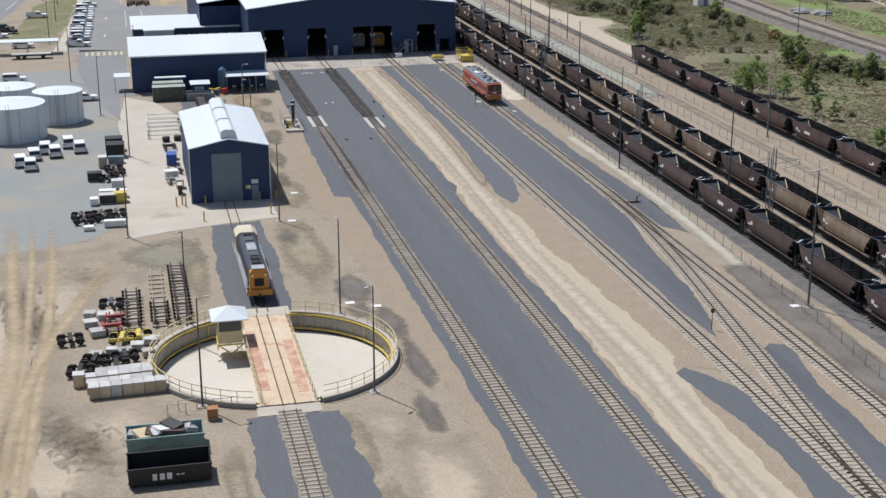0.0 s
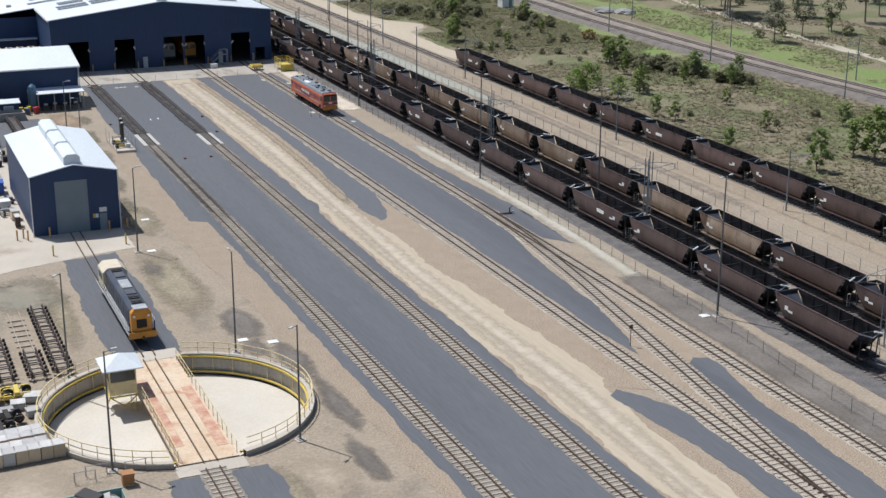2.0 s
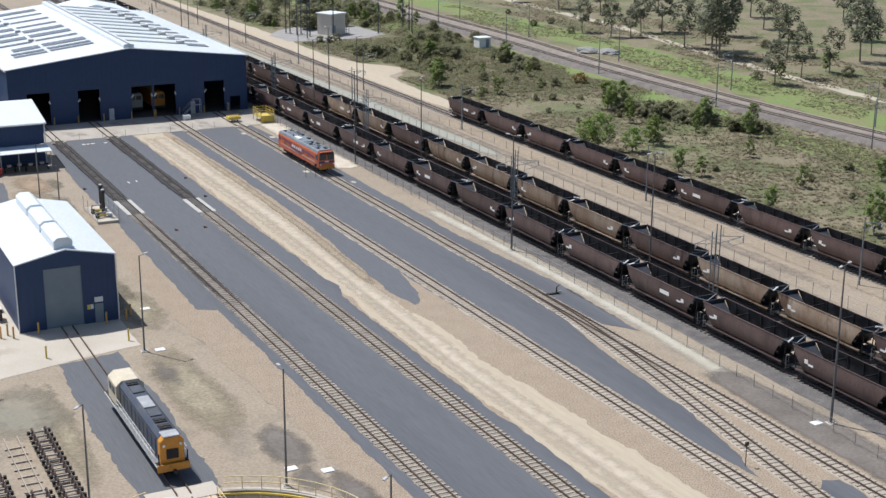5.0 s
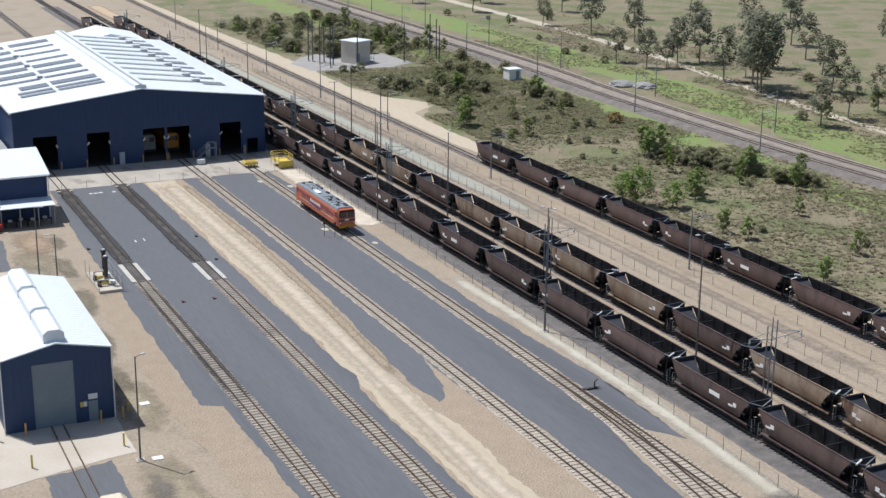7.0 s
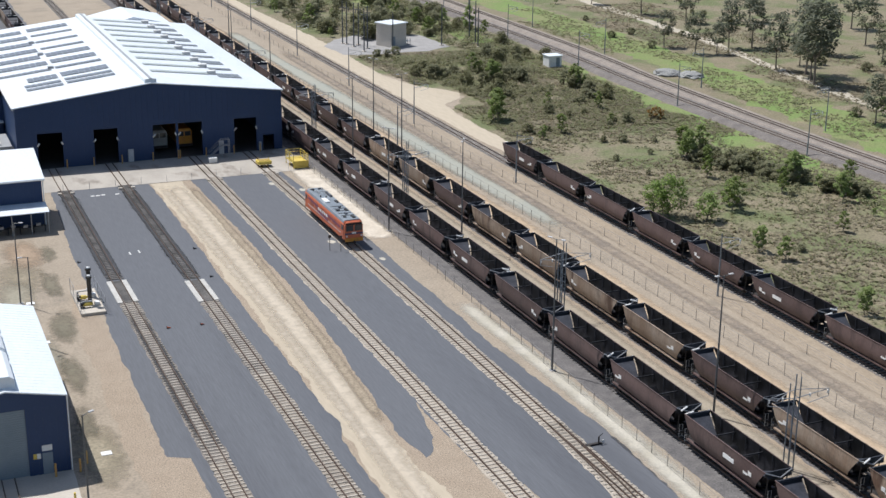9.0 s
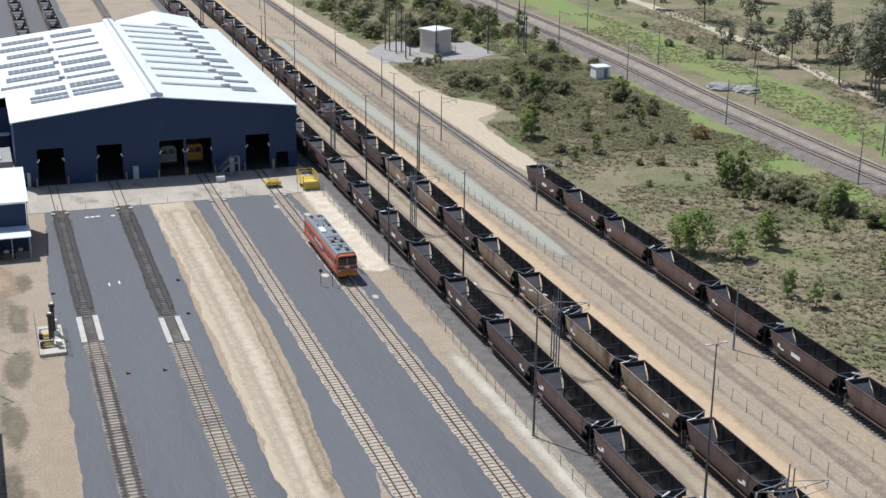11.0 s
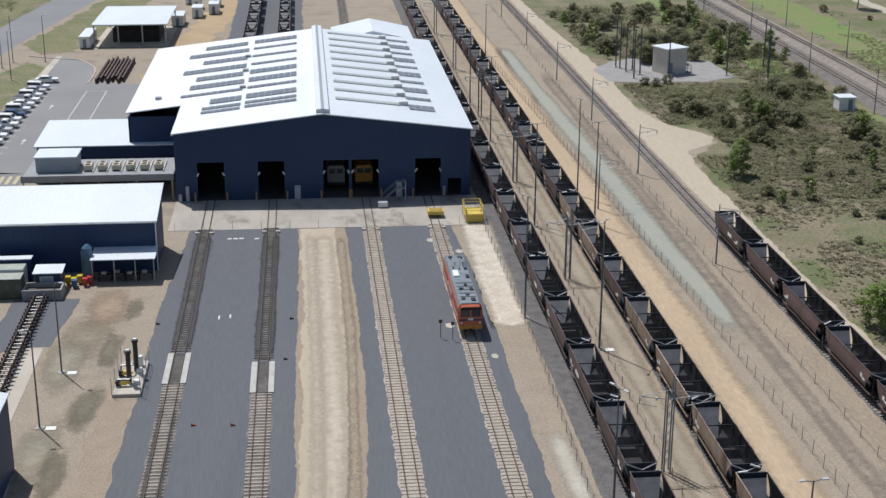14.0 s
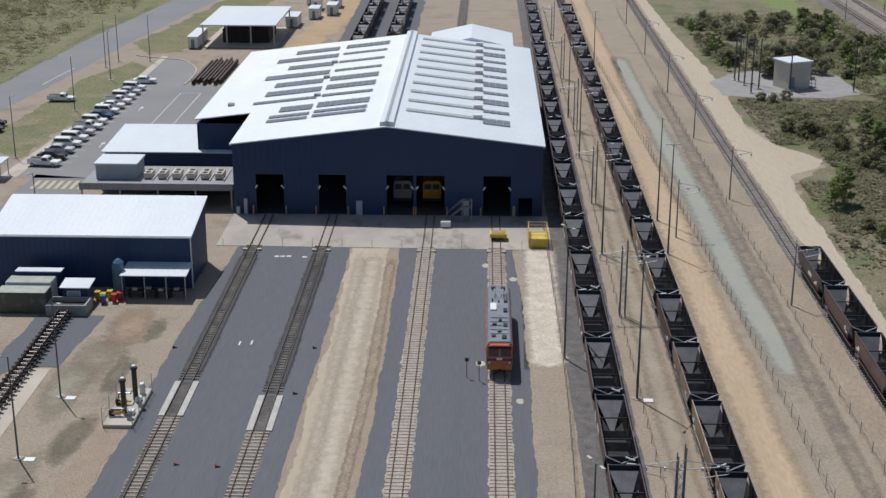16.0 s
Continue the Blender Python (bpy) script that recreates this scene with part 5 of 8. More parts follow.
def electric():
    root = thing("electric_locomotive", (32.4, 18.6, 0.24), "weathered red electric locomotive with a yellow apron", "locomotive")
    bogies(root, (-6.0, 0, 6.0), 2)
    prof = [(-1.36, 1.0), (1.36, 1.0), (1.38, 3.1), (1.15, 3.55), (-1.15, 3.55), (-1.38, 3.1)]
    bm = bmesh.new()
    extrude_y(bm, prof, -8.6, 8.6)
    part("body", bm, LOCO_RED, root, bevel=0.04)
    bm = bmesh.new()
    extrude_y(bm, [(-1.31, 3.3), (1.31, 3.3), (1.18, 3.57), (1.0, 3.68), (-1.0, 3.68), (-1.18, 3.57)], -8.4, 8.4)
    roof = part("roof", bm, mat("grey_loco_roof", (0.2, 0.23, 0.26), (0.14, 0.165, 0.19), 0.5, 6.0, 0.6, grain=0.1), root)
    for s in (-1, 1):
        bm = bmesh.new()
        extrude_y(bm, [(-1.3, 1.0), (1.3, 1.0), (1.3, 3.0), (1.0, 3.5), (-1.0, 3.5), (-1.3, 3.0)], s * 8.6, s * 9.0)
        cab = part("cab_front", bm, LOCO_RED, root, bevel=0.06)
        for x in (-0.62, 0.62):
            bx("windscreen", GLASS, cab, x - 0.52, x + 0.52, s * 8.99, s * 9.03, 2.25, 3.05)
        bx("brow", BLACK, cab, -1.2, 1.2, s * 8.99, s * 9.02, 3.08, 3.35)
        bx("band", mat("dark_blue_band", (0.04, 0.04, 0.12), (0.05, 0.05, 0.1), 0.5, 6.0, 0.5), cab, -1.3, 1.3, s * 8.99, s * 9.02, 1.75, 2.0)
        bx("number_board", WHITE, cab, -0.3, 0.3, s * 8.99, s * 9.04, 1.85, 2.1)
        bx("apron", LOCO_YELLOW, cab, -1.3, 1.3, s * 8.99, s * 9.06, 0.75, 1.25, label="yellow front apron", bevel=0.03)
        for x in (-1.05, 1.05):
            bm = bmesh.new()
            rod(bm, (x, s * 9.0, 1.55), (x, s * 9.08, 1.55), 0.12, n=12)
            part("headlight", bm, WHITE, cab)
        bm = bmesh.new()
        rod(bm, (0, s * 9.0, 0.75), (0, s * 9.5, 0.75), 0.14)
        part("coupler", bm, UNDER, root)
    for x, y, w, l, h in ((0.5, -7.3, 0.5, 0.9, 0.12), (-0.6, -7.0, 0.45, 0.5, 0.1), (0.0, -5.6, 0.4, 0.6, 0.18), (0.65, -3.9, 0.4, 0.9, 0.12), (-0.5, -3.6, 0.45, 0.6, 0.2), (0.1, -2.6, 0.3, 0.4, 0.25), (0.7, 0.4, 0.4, 1.0, 0.15), (0.75, 4.2, 0.35, 2.6, 0.25), (0.5, 7.6, 0.5, 0.5, 0.1), (-0.6, 7.6, 0.5, 0.5, 0.1)):
        bx("roof_box", BLACK if h < 0.16 else LOCO_ROOF, roof, x - w / 2, x + w / 2, y - l / 2, y + l / 2, 3.66, 3.68 + h, bevel=0.02)
    bx("roof_hatch", WHITE, roof, -0.95, -0.25, 0.4, 2.4, 3.66, 3.86, label="white roof cover", bevel=0.03)
    bm = bmesh.new()
    for s in (-1, 1):
        rod(bm, (s * 0.5, 3.8, 3.7), (s * 0.45, 6.6, 4.0), 0.035, n=6)
        rod(bm, (s * 0.45, 6.6, 4.0), (s * 0.5, 4.6, 4.1), 0.03, n=6)
        rod(bm, (s * 0.5, 7.0, 3.7), (s * 0.2, 4.6, 3.95), 0.03, n=6)
    rod(bm, (-0.8, 4.6, 4.12), (0.8, 4.6, 4.12), 0.04, n=6)
    part("pantograph", bm, GREY, roof, "lowered pantograph")
    for k in range(5):
        y = -6.4 + k * 1.15
        bx("roof_louvre", BLACK, roof, -0.95, 0.95, y, y + 0.12, 3.66, 3.72)
    for x, y in ((-0.7, 3.4), (0.7, 3.0), (-0.7, 6.9), (0.7, 6.9), (0.0, 3.0)):
        bm = bmesh.new()
        rod(bm, (x, y, 3.66), (x, y, 3.98), 0.09, 0.06, n=8)
        part("insulator", bm, UNDER, roof)
    for s in (-1, 1):
        bm = bmesh.new()
        for a, b, z in ((-7.2, -1.6, 2.3), (-1.9, 2.9, 1.7), (2.5, 7.2, 2.45)):
            extrude_x(bm, [(a, z), (b, z + 0.18), (b, z + 0.42), (a, z + 0.3)], s * 1.402, s * 1.414)
        part("sash", bm, mat("purple_sash", (0.16, 0.05, 0.12), (0.2, 0.06, 0.11), 0.6, 6.0, 0.5), root, "dark purple painted sash")
        for y in (-1.5, -0.6, 0.3, 1.2, 2.1):
            bx("lettering_bar", WHITE, root, s * 1.416, s * 1.424, y - 0.32, y + 0.32, 2.2, 2.6)
    for y in (-4.6, -2.2, 0.6, 3.2, 5.4):
        for s in (-1, 1):
            bx("side_grille", mat("dark_grille", (0.3, 0.09, 0.05), (0.38, 0.12, 0.07), 0.8, 8.0, 0.6), root, s * 1.375, s * 1.4, y - 0.7, y + 0.7, 2.0, 2.9)
    for s in (-1, 1):
        for y in (-8.1, 8.1):
            bx("cab_window", GLASS, root, s * 1.372, s * 1.395, y - 0.35, y + 0.35, 2.3, 3.0)
        bx("side_stripe", mat("pale_stripe", (0.55, 0.4, 0.36), (0.45, 0.3, 0.28), 0.5, 6.0, 0.5), root, s * 1.366, s * 1.39, -7.4, 7.4, 1.62, 1.8)


diesel()
electric()


def shed_loco(x, body, label):
    """A locomotive end standing inside the workshop door."""
    root = thing("stabled_locomotive", (x, 71.5, 0.1), label, "locomotive")
    bm = bmesh.new()
    extrude_y(bm, [(-1.35, 0.9), (1.35, 0.9), (1.35, 3.1), (1.0, 3.6), (-1.0, 3.6), (-1.35, 3.1)], 0, 16)
    b = part("body", bm, body, root, bevel=0.05)
    for s in (-0.6, 0.6):
        bx("windscreen", GLASS, b, s - 0.5, s + 0.5, -0.03, 0.0, 2.3, 3.1)
    bx("buffer_beam", UNDER, root, -1.3, 1.3, -0.1, 0.1, 0.5, 0.9)
    bogies(root, (3, 13), 3)


shed_loco(23.1, LOCO_YELLOW, "yellow locomotive standing in the workshop doorway")
shed_loco(18.8, mat("white_loco_paint", (0.3, 0.31, 0.31), (0.24, 0.25, 0.25), 0.6, 6.0, 0.5), "pale grey locomotive standing in the workshop doorway")


# ---- poles, masts and fences ----
def lamp_post(x, y, h, label, group, head=1, pad=True, turn=0.0):
    root = thing("lamp_post", (x, y, 0), label, "lamp post", group, turn)
    bm = bmesh.new()
    rod(bm, (0, 0, 0.1), (0, 0, h), 0.13 if h > 12 else 0.1, 0.06, n=8)
    part("pole", bm, mat("grey_pole_steel", (0.16, 0.165, 0.17), (0.12, 0.125, 0.13), 0.8, 8.0, 0.55, 0.4), root)
    bx("base_plate", GREY, root, -0.25, 0.25, -0.25, 0.25, 0.06, 0.12)
    if pad:
        bx("base_pad", CONCRETE, root, -0.4, 0.4, -0.4, 0.4, -0.05, 0.07, bevel=0.03)
    for k in range(head):
        a = math.pi * k + 0.4
        bm = bmesh.new()
        rod(bm, (0, 0, h - 0.1), (0.7 * math.cos(a), 0.7 * math.sin(a), h + 0.05), 0.035, n=6)
        part("arm", bm, MATS["grey_pole_steel"], root)
        bm = bmesh.new()
        box(bm, -0.26, 0.26, -0.12, 0.12, -0.05, 0.05)
        bmesh.ops.transform(bm, matrix=pose(0.85 * math.cos(a), 0.85 * math.sin(a), h + 0.05, 0, 0, math.degrees(a)), verts=bm.verts[:])
        part("lamp_head", bm, mat("lamp_head_grey", (0.5, 0.5, 0.5), (0.42, 0.42, 0.42), 0.6, 6.0, 0.5), root, bevel=0.02)
    return root


SHORT = "slim grey steel yard lamp post on a concrete pad"
TALL = "tall grey steel floodlight pole beside the wagons"
short = lamp_post(-12.95, -53.15, 10.2, SHORT, "yard lamp posts")
for x, y in ((-12.1, -9.9), (-12.1, 3.6), (-10.9, -109.2), (-26.3, -108.9), (-26.5, -88.6), (-10.7, -88.3), (-31.9, -55.7), (-35.3, 17.0), (-40.9, 49.5), (-28.6, 50.6), (-46.5, 96), (-46.2, 130), (-46.6, 158), (-51, 171), (-43, 178), (-50, 178), (-31, -14)):
    copy_thing(short, pose(x, y, 0, 0, 0, (x * 37 + y * 11) % 360))
tall = lamp_post(37.76, -97.76, 14.9, TALL, "floodlight poles", 2)
for x, y in ((38.4, -37.85), (39.5, 15.1), (46.3, 5.0), (46.3, 50.1), (48.3, -54.0), (46.4, 99), (46.2, 128), (55.0, 50.4), (38.4, -160), (49.4, -112), (55.3, 65), (52.9, 157)):
    copy_thing(tall, pose(x, y, 0, 0, 0, (y * 7) % 180))
for x, y in ((-11.4, -53.4), (-11.0, -10.1), (-11.0, 3.3), (-9.4, -40.2), (36.6, -97.2), (47.4, 4.6), (-9.2, -85.4), (-6.6, -87)):
    bx_pad = thing("pit_lid", (x, y, 0), "white concrete cable pit lid on the ground", "pit lid")
    bx("lid", WHITE, bx_pad, -0.5, 0.5, -0.4, 0.4, -0.05, 0.06, bevel=0.02)


def mast(x, y, h, reach, label, group, twin=False, steel=None):
    """An overhead-line mast with a bracket arm; twin: a pair of lattice posts with a cross arm."""
    root = thing("overhead_mast", (x, y, 0), label, "overhead mast", group)
    steel = steel or mat("blue_grey_mast", (0.22, 0.255, 0.29), (0.18, 0.21, 0.24), 0.8, 8.0, 0.5, 0.4)
    for dx, dy in (((-0.3, -0.35), (0.3, -0.35), (-0.3, 0.35), (0.3, 0.35)) if twin else ((0, 0),)):
        bm = bmesh.new()
        rod(bm, (dx, dy, 0), (dx, dy, h + (0.8 if dx > 0 else 0)), 0.075 if twin else 0.13, 0.06, n=6)
        part("post", bm, steel, root)
    if twin:
        bm = bmesh.new()
        for k in range(8):
            z = 0.8 + k * (h - 1.2) / 8
            rod(bm, (-0.3, -0.35, z), (0.3, 0.35, z + 0.6), 0.03, n=4)
            rod(bm, (0.3, -0.35, z), (-0.3, 0.35, z + 0.6), 0.03, n=4)
        part("lattice", bm, steel, root)
    for s, r in ((1, reach), (-1, reach * 0.75 if twin else 0)):
        if not r:
            continue
        bm = bmesh.new()
        rod(bm, (0, 0, h - 1.4), (s * r, 0, h - 1.0), 0.05, n=6)
        rod(bm, (0, 0, h - 0.5), (s * r * 0.9, 0, h - 0.95), 0.04, n=6)
        rod(bm, (s * r, 0, h - 1.0), (s * r, 0, h - 1.7), 0.04, n=6)
        rod(bm, (s * r * 0.4, 0, h - 2.1), (s * r, 0, h - 1.7), 0.035, n=6)
        part("bracket_arm", bm, mat("galvanised_arm", (0.42, 0.44, 0.46), (0.35, 0.37, 0.39), 0.8, 8.0, 0.45, 0.5), root)
        for f in (0.45, 0.97):
            bm = bmesh.new()
            rod(bm, (s * r * f, 0, h - 1.45), (s * r * f, 0, h - 1.15), 0.09, n=8)
            part("insulator", bm, WHITE, root)
    return root


portal = mast(46.5, -24.0, 8.6, 3.8, "blue-grey steel overhead mast with twin bracket arms", "overhead masts between the wagons", True)
for y in (27.8, 73.2, 118, 163, 208, -66.5, -111, -156):
    copy_thing(portal, pose(46.9 if y > 0 else 48.2, y, 0))
single = mast(67.4, 32.0, 8.2, 2.8, "grey overhead mast with one bracket arm", "overhead masts by the outer track")
for x, y in ((67.3, 76.0), (67.2, 113), (67.2, 150), (67.0, 190), (66.8, 232), (68.2, -24.4), (68.4, -68), (68.5, -112), (57.0, 57.6)):
    copy_thing(single, pose(x, y, 0))
main_mast = mast(122.0, 30.0, 8.6, 2.6, "grey overhead mast beside the main line", "overhead masts by the main line")
for k in range(-3, 9):
    y = 30 + 42 * k
    if k:
        copy_thing(main_mast, pose(122.0 + (2.2 if y > 120 else 0) + (0.05 * (y + 0) if y < 0 else 0) * -1, y, 0))
    copy_thing(main_mast, pose(136.5 + (1.5 if y > 120 else 0), y + 14, 0, 0, 0, 180))
for x, y, h in ((113.5, 152, 10.5), (114.5, 158, 11), (112, 147, 9.5), (104.5, 152, 10), (82.6, 162.6, 10.4), (83.2, 161.2, 10.4), (83.7, 157.4, 10.6), (83.8, 150.2, 10.4), (85.6, 159.4, 10.2), (86.0, 154.0, 10.2), (91.9, 152.4, 8.6)):
    p = thing("steel_pole", (x, y, 0), "bare grey steel pole by the substation", "pole", "substation poles")
    bm = bmesh.new()
    rod(bm, (0, 0, 0), (0, 0, h), 0.17, 0.12)
    part("pole", bm, mat("dark_pole_steel", (0.11, 0.125, 0.145), (0.085, 0.095, 0.11), 0.8, 8.0, 0.55, 0.4), p)
    bx("base", CONCRETE, p, -0.45, 0.45, -0.45, 0.45, -0.05, 0.16, bevel=0.03)
    if x < 90:
        bm = bmesh.new()
        rod(bm, (-0.8, 0, h - 1.6), (0.8, 0, h - 1.6), 0.06, n=6)
        rod(bm, (0.5, 0, h - 1.6), (0.5, 0, h - 2.6), 0.09, n=6)
        part("cross_arm", bm, MATS["dark_pole_steel"], p)



def fence(pts, label, spacing=2.9, h=1.3, mesh=False):
    root = tagged(new("wire_fence"), label, "fence")
    root.empty_display_size = 0.3
    bm = bmesh.new()
    rod(bm, (0, 0, -0.1), (0, 0, h), 0.035, n=5)
    tidy(bm)
    me = bpy.data.meshes.new("post")
    bm.to_mesh(me)
    bm.free()
    me.materials.append(mat("weathered_post", (0.3, 0.28, 0.25), (0.24, 0.22, 0.2), 0.8, 8.0, 0.7))
    for x, y, a in along(smooth(pts, 4), spacing):
        ob = new("post", me)
        ob.parent = root
        ob.matrix_basis = pose(x, y, 0, (x * 13 + y * 7) % 3 - 1.5, (y * 17) % 3 - 1.5, 0)
    line = smooth(pts, 4)
    for z in ((0.4, 0.85, h - 0.05) if not mesh else (0.05, 0.5, 0.95, h - 0.03)):
        bm = bmesh.new()
        for a, b in zip(line, line[1:]):
            rod(bm, (*a, z), (*b, z), 0.018 if z > h - 0.1 else 0.01, n=3, caps=False)
        tagged(part("wire", bm, mat("fence_wire", (0.36, 0.34, 0.32), (0.3, 0.28, 0.26), 0.8, 8.0, 0.5, 0.5), root), kind="stuff")
    return root


fence([(39.0, 60), (39.3, 10), (38.6, -26), (38.2, -62), (37.0, -88), (36.2, -106), (34.9, -122), (33, -180)], "post and wire fence beside the wagon train", mesh=True)
fence([(46.5, 250), (46.6, 30), (46.7, -20), (47.2, -150)], "post and wire fence between wagon trains", 3.4, 1.1)
fence([(54.4, 210), (55.2, 187), (57.8, 114), (60.1, 46), (60.9, 6), (61.1, -15), (61.2, -150)], "post and wire fence along the sandy lane", 2.9, 1.5, True)
fence([(66.0, 250), (66.2, 110), (66.8, 40), (67.0, -20), (67.0, -150)], "post and wire fence beside the outer track", 4.2, 1.2)


# ---- workshop fittings ----
def solar():
    PANEL = mat("solar_cell_blue", (0.16, 0.175, 0.2), (0.19, 0.205, 0.23), 0.5, 5.0, 0.25, grain=0.05)
    FRAME = mat("panel_frame", (0.5, 0.52, 0.54), (0.45, 0.47, 0.49), 0.8, 6.0, 0.4, 0.5)
    bm = bmesh.new()
    box(bm, -0.48, 0.48, -0.8, 0.8, 0, 0.04)
    tidy(bm)
    me = bpy.data.meshes.new("solar_panel")
    bm.to_mesh(me)
    bm.free()
    me.materials.append(PANEL)
    pale = me.copy()
    pale.materials[0] = mat("rooflight_sheet", (0.4, 0.44, 0.43), (0.35, 0.39, 0.38), 0.4, 5.0, 0.35, grain=0.06)
    slope = 2.65 / 22.0
    rng = random.Random(9)

    def array(x0, n, y, deep, side, sheet=me, name="solar_array", label="row of dark solar panels lying on the white roof", category="solar panels"):
        root = thing(name, (x0 + n * 0.51, y, 13.14 - slope * abs(x0 + n * 0.51 - 16.9)), label, category, name.replace("_", " ") + "s on the workshop roof")
        tilt = math.degrees(math.atan(slope)) * (1 if side > 0 else -1)
        root.matrix_world = root.matrix_world @ pose(0, 0, 0.06, 0, tilt, 0)
        for i in range(n):
            for j in range(deep):
                ob = new("panel", sheet)
                ob.parent = root
                ob.matrix_basis = pose((i - (n - 1) / 2) * 1.02, (j - (deep - 1) / 2) * 1.68, 0.02)
        for j in range(deep):
            bx("mounting_rail", FRAME, root, -n * 0.51, n * 0.51, (j - (deep - 1) / 2) * 1.68 - 0.03, (j - (deep - 1) / 2) * 1.68 + 0.03, -0.04, 0.02)
    rows = [(77.2, 1, -1.8, 6), (80.0, 1, -1.8, 6), (84.5, 2, -0.8, 5), (91.2, 1, -6.0, 10), (97.4, 2, -4.9, 9), (104.0, 2, -4.3, 8), (111.0, 2, -7.0, 11), (118.5, 2, -4.0, 8), (126.0, 2, -7.0, 11), (133.0, 2, -4.4, 8)]
    for y, deep, x0, n in rows:
        array(x0, n, y, deep, -1)
        array(4.9, 8, y + 0.6, deep if deep == 1 else rng.choice((1, 2)), -1)
    for k in range(10):
        y = 77.5 + k * 6.55
        array(19.0, 10, y, 1, 1, pale, "rooflight", "pale grey-green rooflight strip in the white roof", "rooflight")
        array(30.4, 4, y - 1.2, 1 if k % 2 else 2, 1)
        unit = thing("roof_fan", (29.7, y + 0.3, 13.12 - slope * 12.8), "pale grey roof exhaust unit between solar panels", "roof fan", "roof fans")
        bx("housing", GREY, unit, -0.65, 0.65, -0.7, 0.7, -0.05, 0.5, bevel=0.04)
        bx("cowl", WHITE, unit, -0.75, 0.75, -0.45, 0.45, 0.5, 0.62, bevel=0.03)
    for x, y in ((4.2, 92), (4.2, 106), (4.2, 119), (-9.6, 92)):
        unit = thing("roof_vent", (x, y, 13.12 - slope * abs(x - 16.9)), "small grey vent box on the white roof", "roof vent", "roof vents")
        bx("housing", GREY, unit, -0.5, 0.5, -0.4, 0.4, -0.05, 0.45, bevel=0.04)


solar()


def door_gear():
    for k, (a, b) in enumerate(((-1.9, 2.1), (7.1, 11.0), (16.8, 20.65), (21.05, 25.1), (30.6, 34.5))):
        for x in (a, b):
            lamp = thing("door_mirror", (x, 66.2, 3.9), "white angled warning light beside the workshop door", "warning light", "door warning lights")
            bm = bmesh.new()
            rod(bm, (0, 0.15, 0), (0.25 if x == a else -0.25, -0.3, 0.5), 0.13, n=8)
            part("housing", bm, WHITE, lamp)
            bol = thing("bollard", (x + (-0.35 if x == a else 0.35), 65.6, 0), "orange and yellow steel bollard by the door", "bollard", "door bollards")
            bm = bmesh.new()
            rod(bm, (0, 0, 0), (0, 0, 1.5), 0.1, n=10)
            part("post", bm, mat("orange_bollard", (0.55, 0.27, 0.08), (0.5, 0.33, 0.1), 1.0, 6.0, 0.6), bol)
    for x, w, h in ((-3.4, 0.5, 2.4), (12.9, 0.9, 2.2), (28.2, 0.8, 2.3), (-4.5, 0.5, 1.2), (35.0, 0.4, 1.6)):
        cab = thing("switch_cabinet", (x, 65.9, 0), "pale grey electrical cabinet against the navy wall", "cabinet", "wall cabinets")
        bx("body", mat("pale_cabinet", (0.45, 0.48, 0.5), (0.4, 0.42, 0.44), 0.6, 6.0, 0.5), cab, -w / 2, w / 2, 0, 0.35, 0.05, h, bevel=0.02)
        bx("door", MATS["pale_cabinet"], cab, -w / 2 + 0.05, w / 2 - 0.05, -0.02, 0.0, 0.15, h - 0.1)
    st = thing("access_stairs", (26.6, 63.8, 0), "grey steel mobile access stairs with platform", "stairs")
    for k in range(9):
        bx("tread", GREY, st, -1.3 + k * 0.26, -1.0 + k * 0.26, -0.4, 0.4, 0.2 + k * 0.22, 0.24 + k * 0.22)
    bx("platform", GREY, st, 1.0, 2.4, -0.5, 0.5, 2.1, 2.16)
    for x, y in ((1.05, -0.45), (1.05, 0.45), (2.35, -0.45), (2.35, 0.45)):
        bx("leg", GREY, st, x - 0.04, x + 0.04, y - 0.04, y + 0.04, 0, 3.2)
    for y in (-0.45, 0.45):
        bm = bmesh.new()
        rod(bm, (-1.2, y, 1.1), (1.05, y, 3.1), 0.03, n=6)
        rod(bm, (1.05, y, 3.15), (2.35, y, 3.15), 0.03, n=6)
        rod(bm, (-1.3, y, 0.1), (1.05, y, 2.1), 0.05, n=6)
        part("handrail", bm, GREY, st)
    b = thing("equipment_box", (25.4, 61.0, 0.02), "small white equipment box on the concrete apron", "box")
    bx("body", WHITE, b, -0.7, 0.7, -0.5, 0.5, 0.1, 0.9, bevel=0.05)
    bx("base", GREY, b, -0.6, 0.6, -0.4, 0.4, 0, 0.1)
    t = thing("shunting_trolley", (32.7, 55.8, 0.2), "yellow rail trolley on the siding", "rail trolley")
    bx("body", YELLOW, t, -1.15, 1.15, -0.9, 0.9, 0.3, 0.85, bevel=0.06)
    bx("deck", mat("dark_yellow_deck", (0.4, 0.28, 0.05), (0.3, 0.2, 0.05), 0.8, 6.0, 0.7), t, -0.9, 0.9, -0.7, 0.7, 0.85, 0.9)
    for x in (-0.53, 0.53):
        for y in (-0.6, 0.6):
            bm = bmesh.new()
            rod(bm, (x - 0.06, y, 0.3), (x + 0.06, y, 0.3), 0.28, n=12)
            part("wheel", bm, UNDER, t)
    for x in (-0.9, 0.9):
        bm = bmesh.new()
        rod(bm, (x, 0, 0.85), (x, 0, 1.3), 0.04, n=6)
        part("lifting_post", bm, YELLOW, t)
    c = thing("work_cage", (38.0, 54.4, 0.02), "yellow steel work platform cage on the apron", "work cage")
    bx("floor", YELLOW, c, -1.3, 1.3, -2.2, 2.2, 0.9, 1.0)
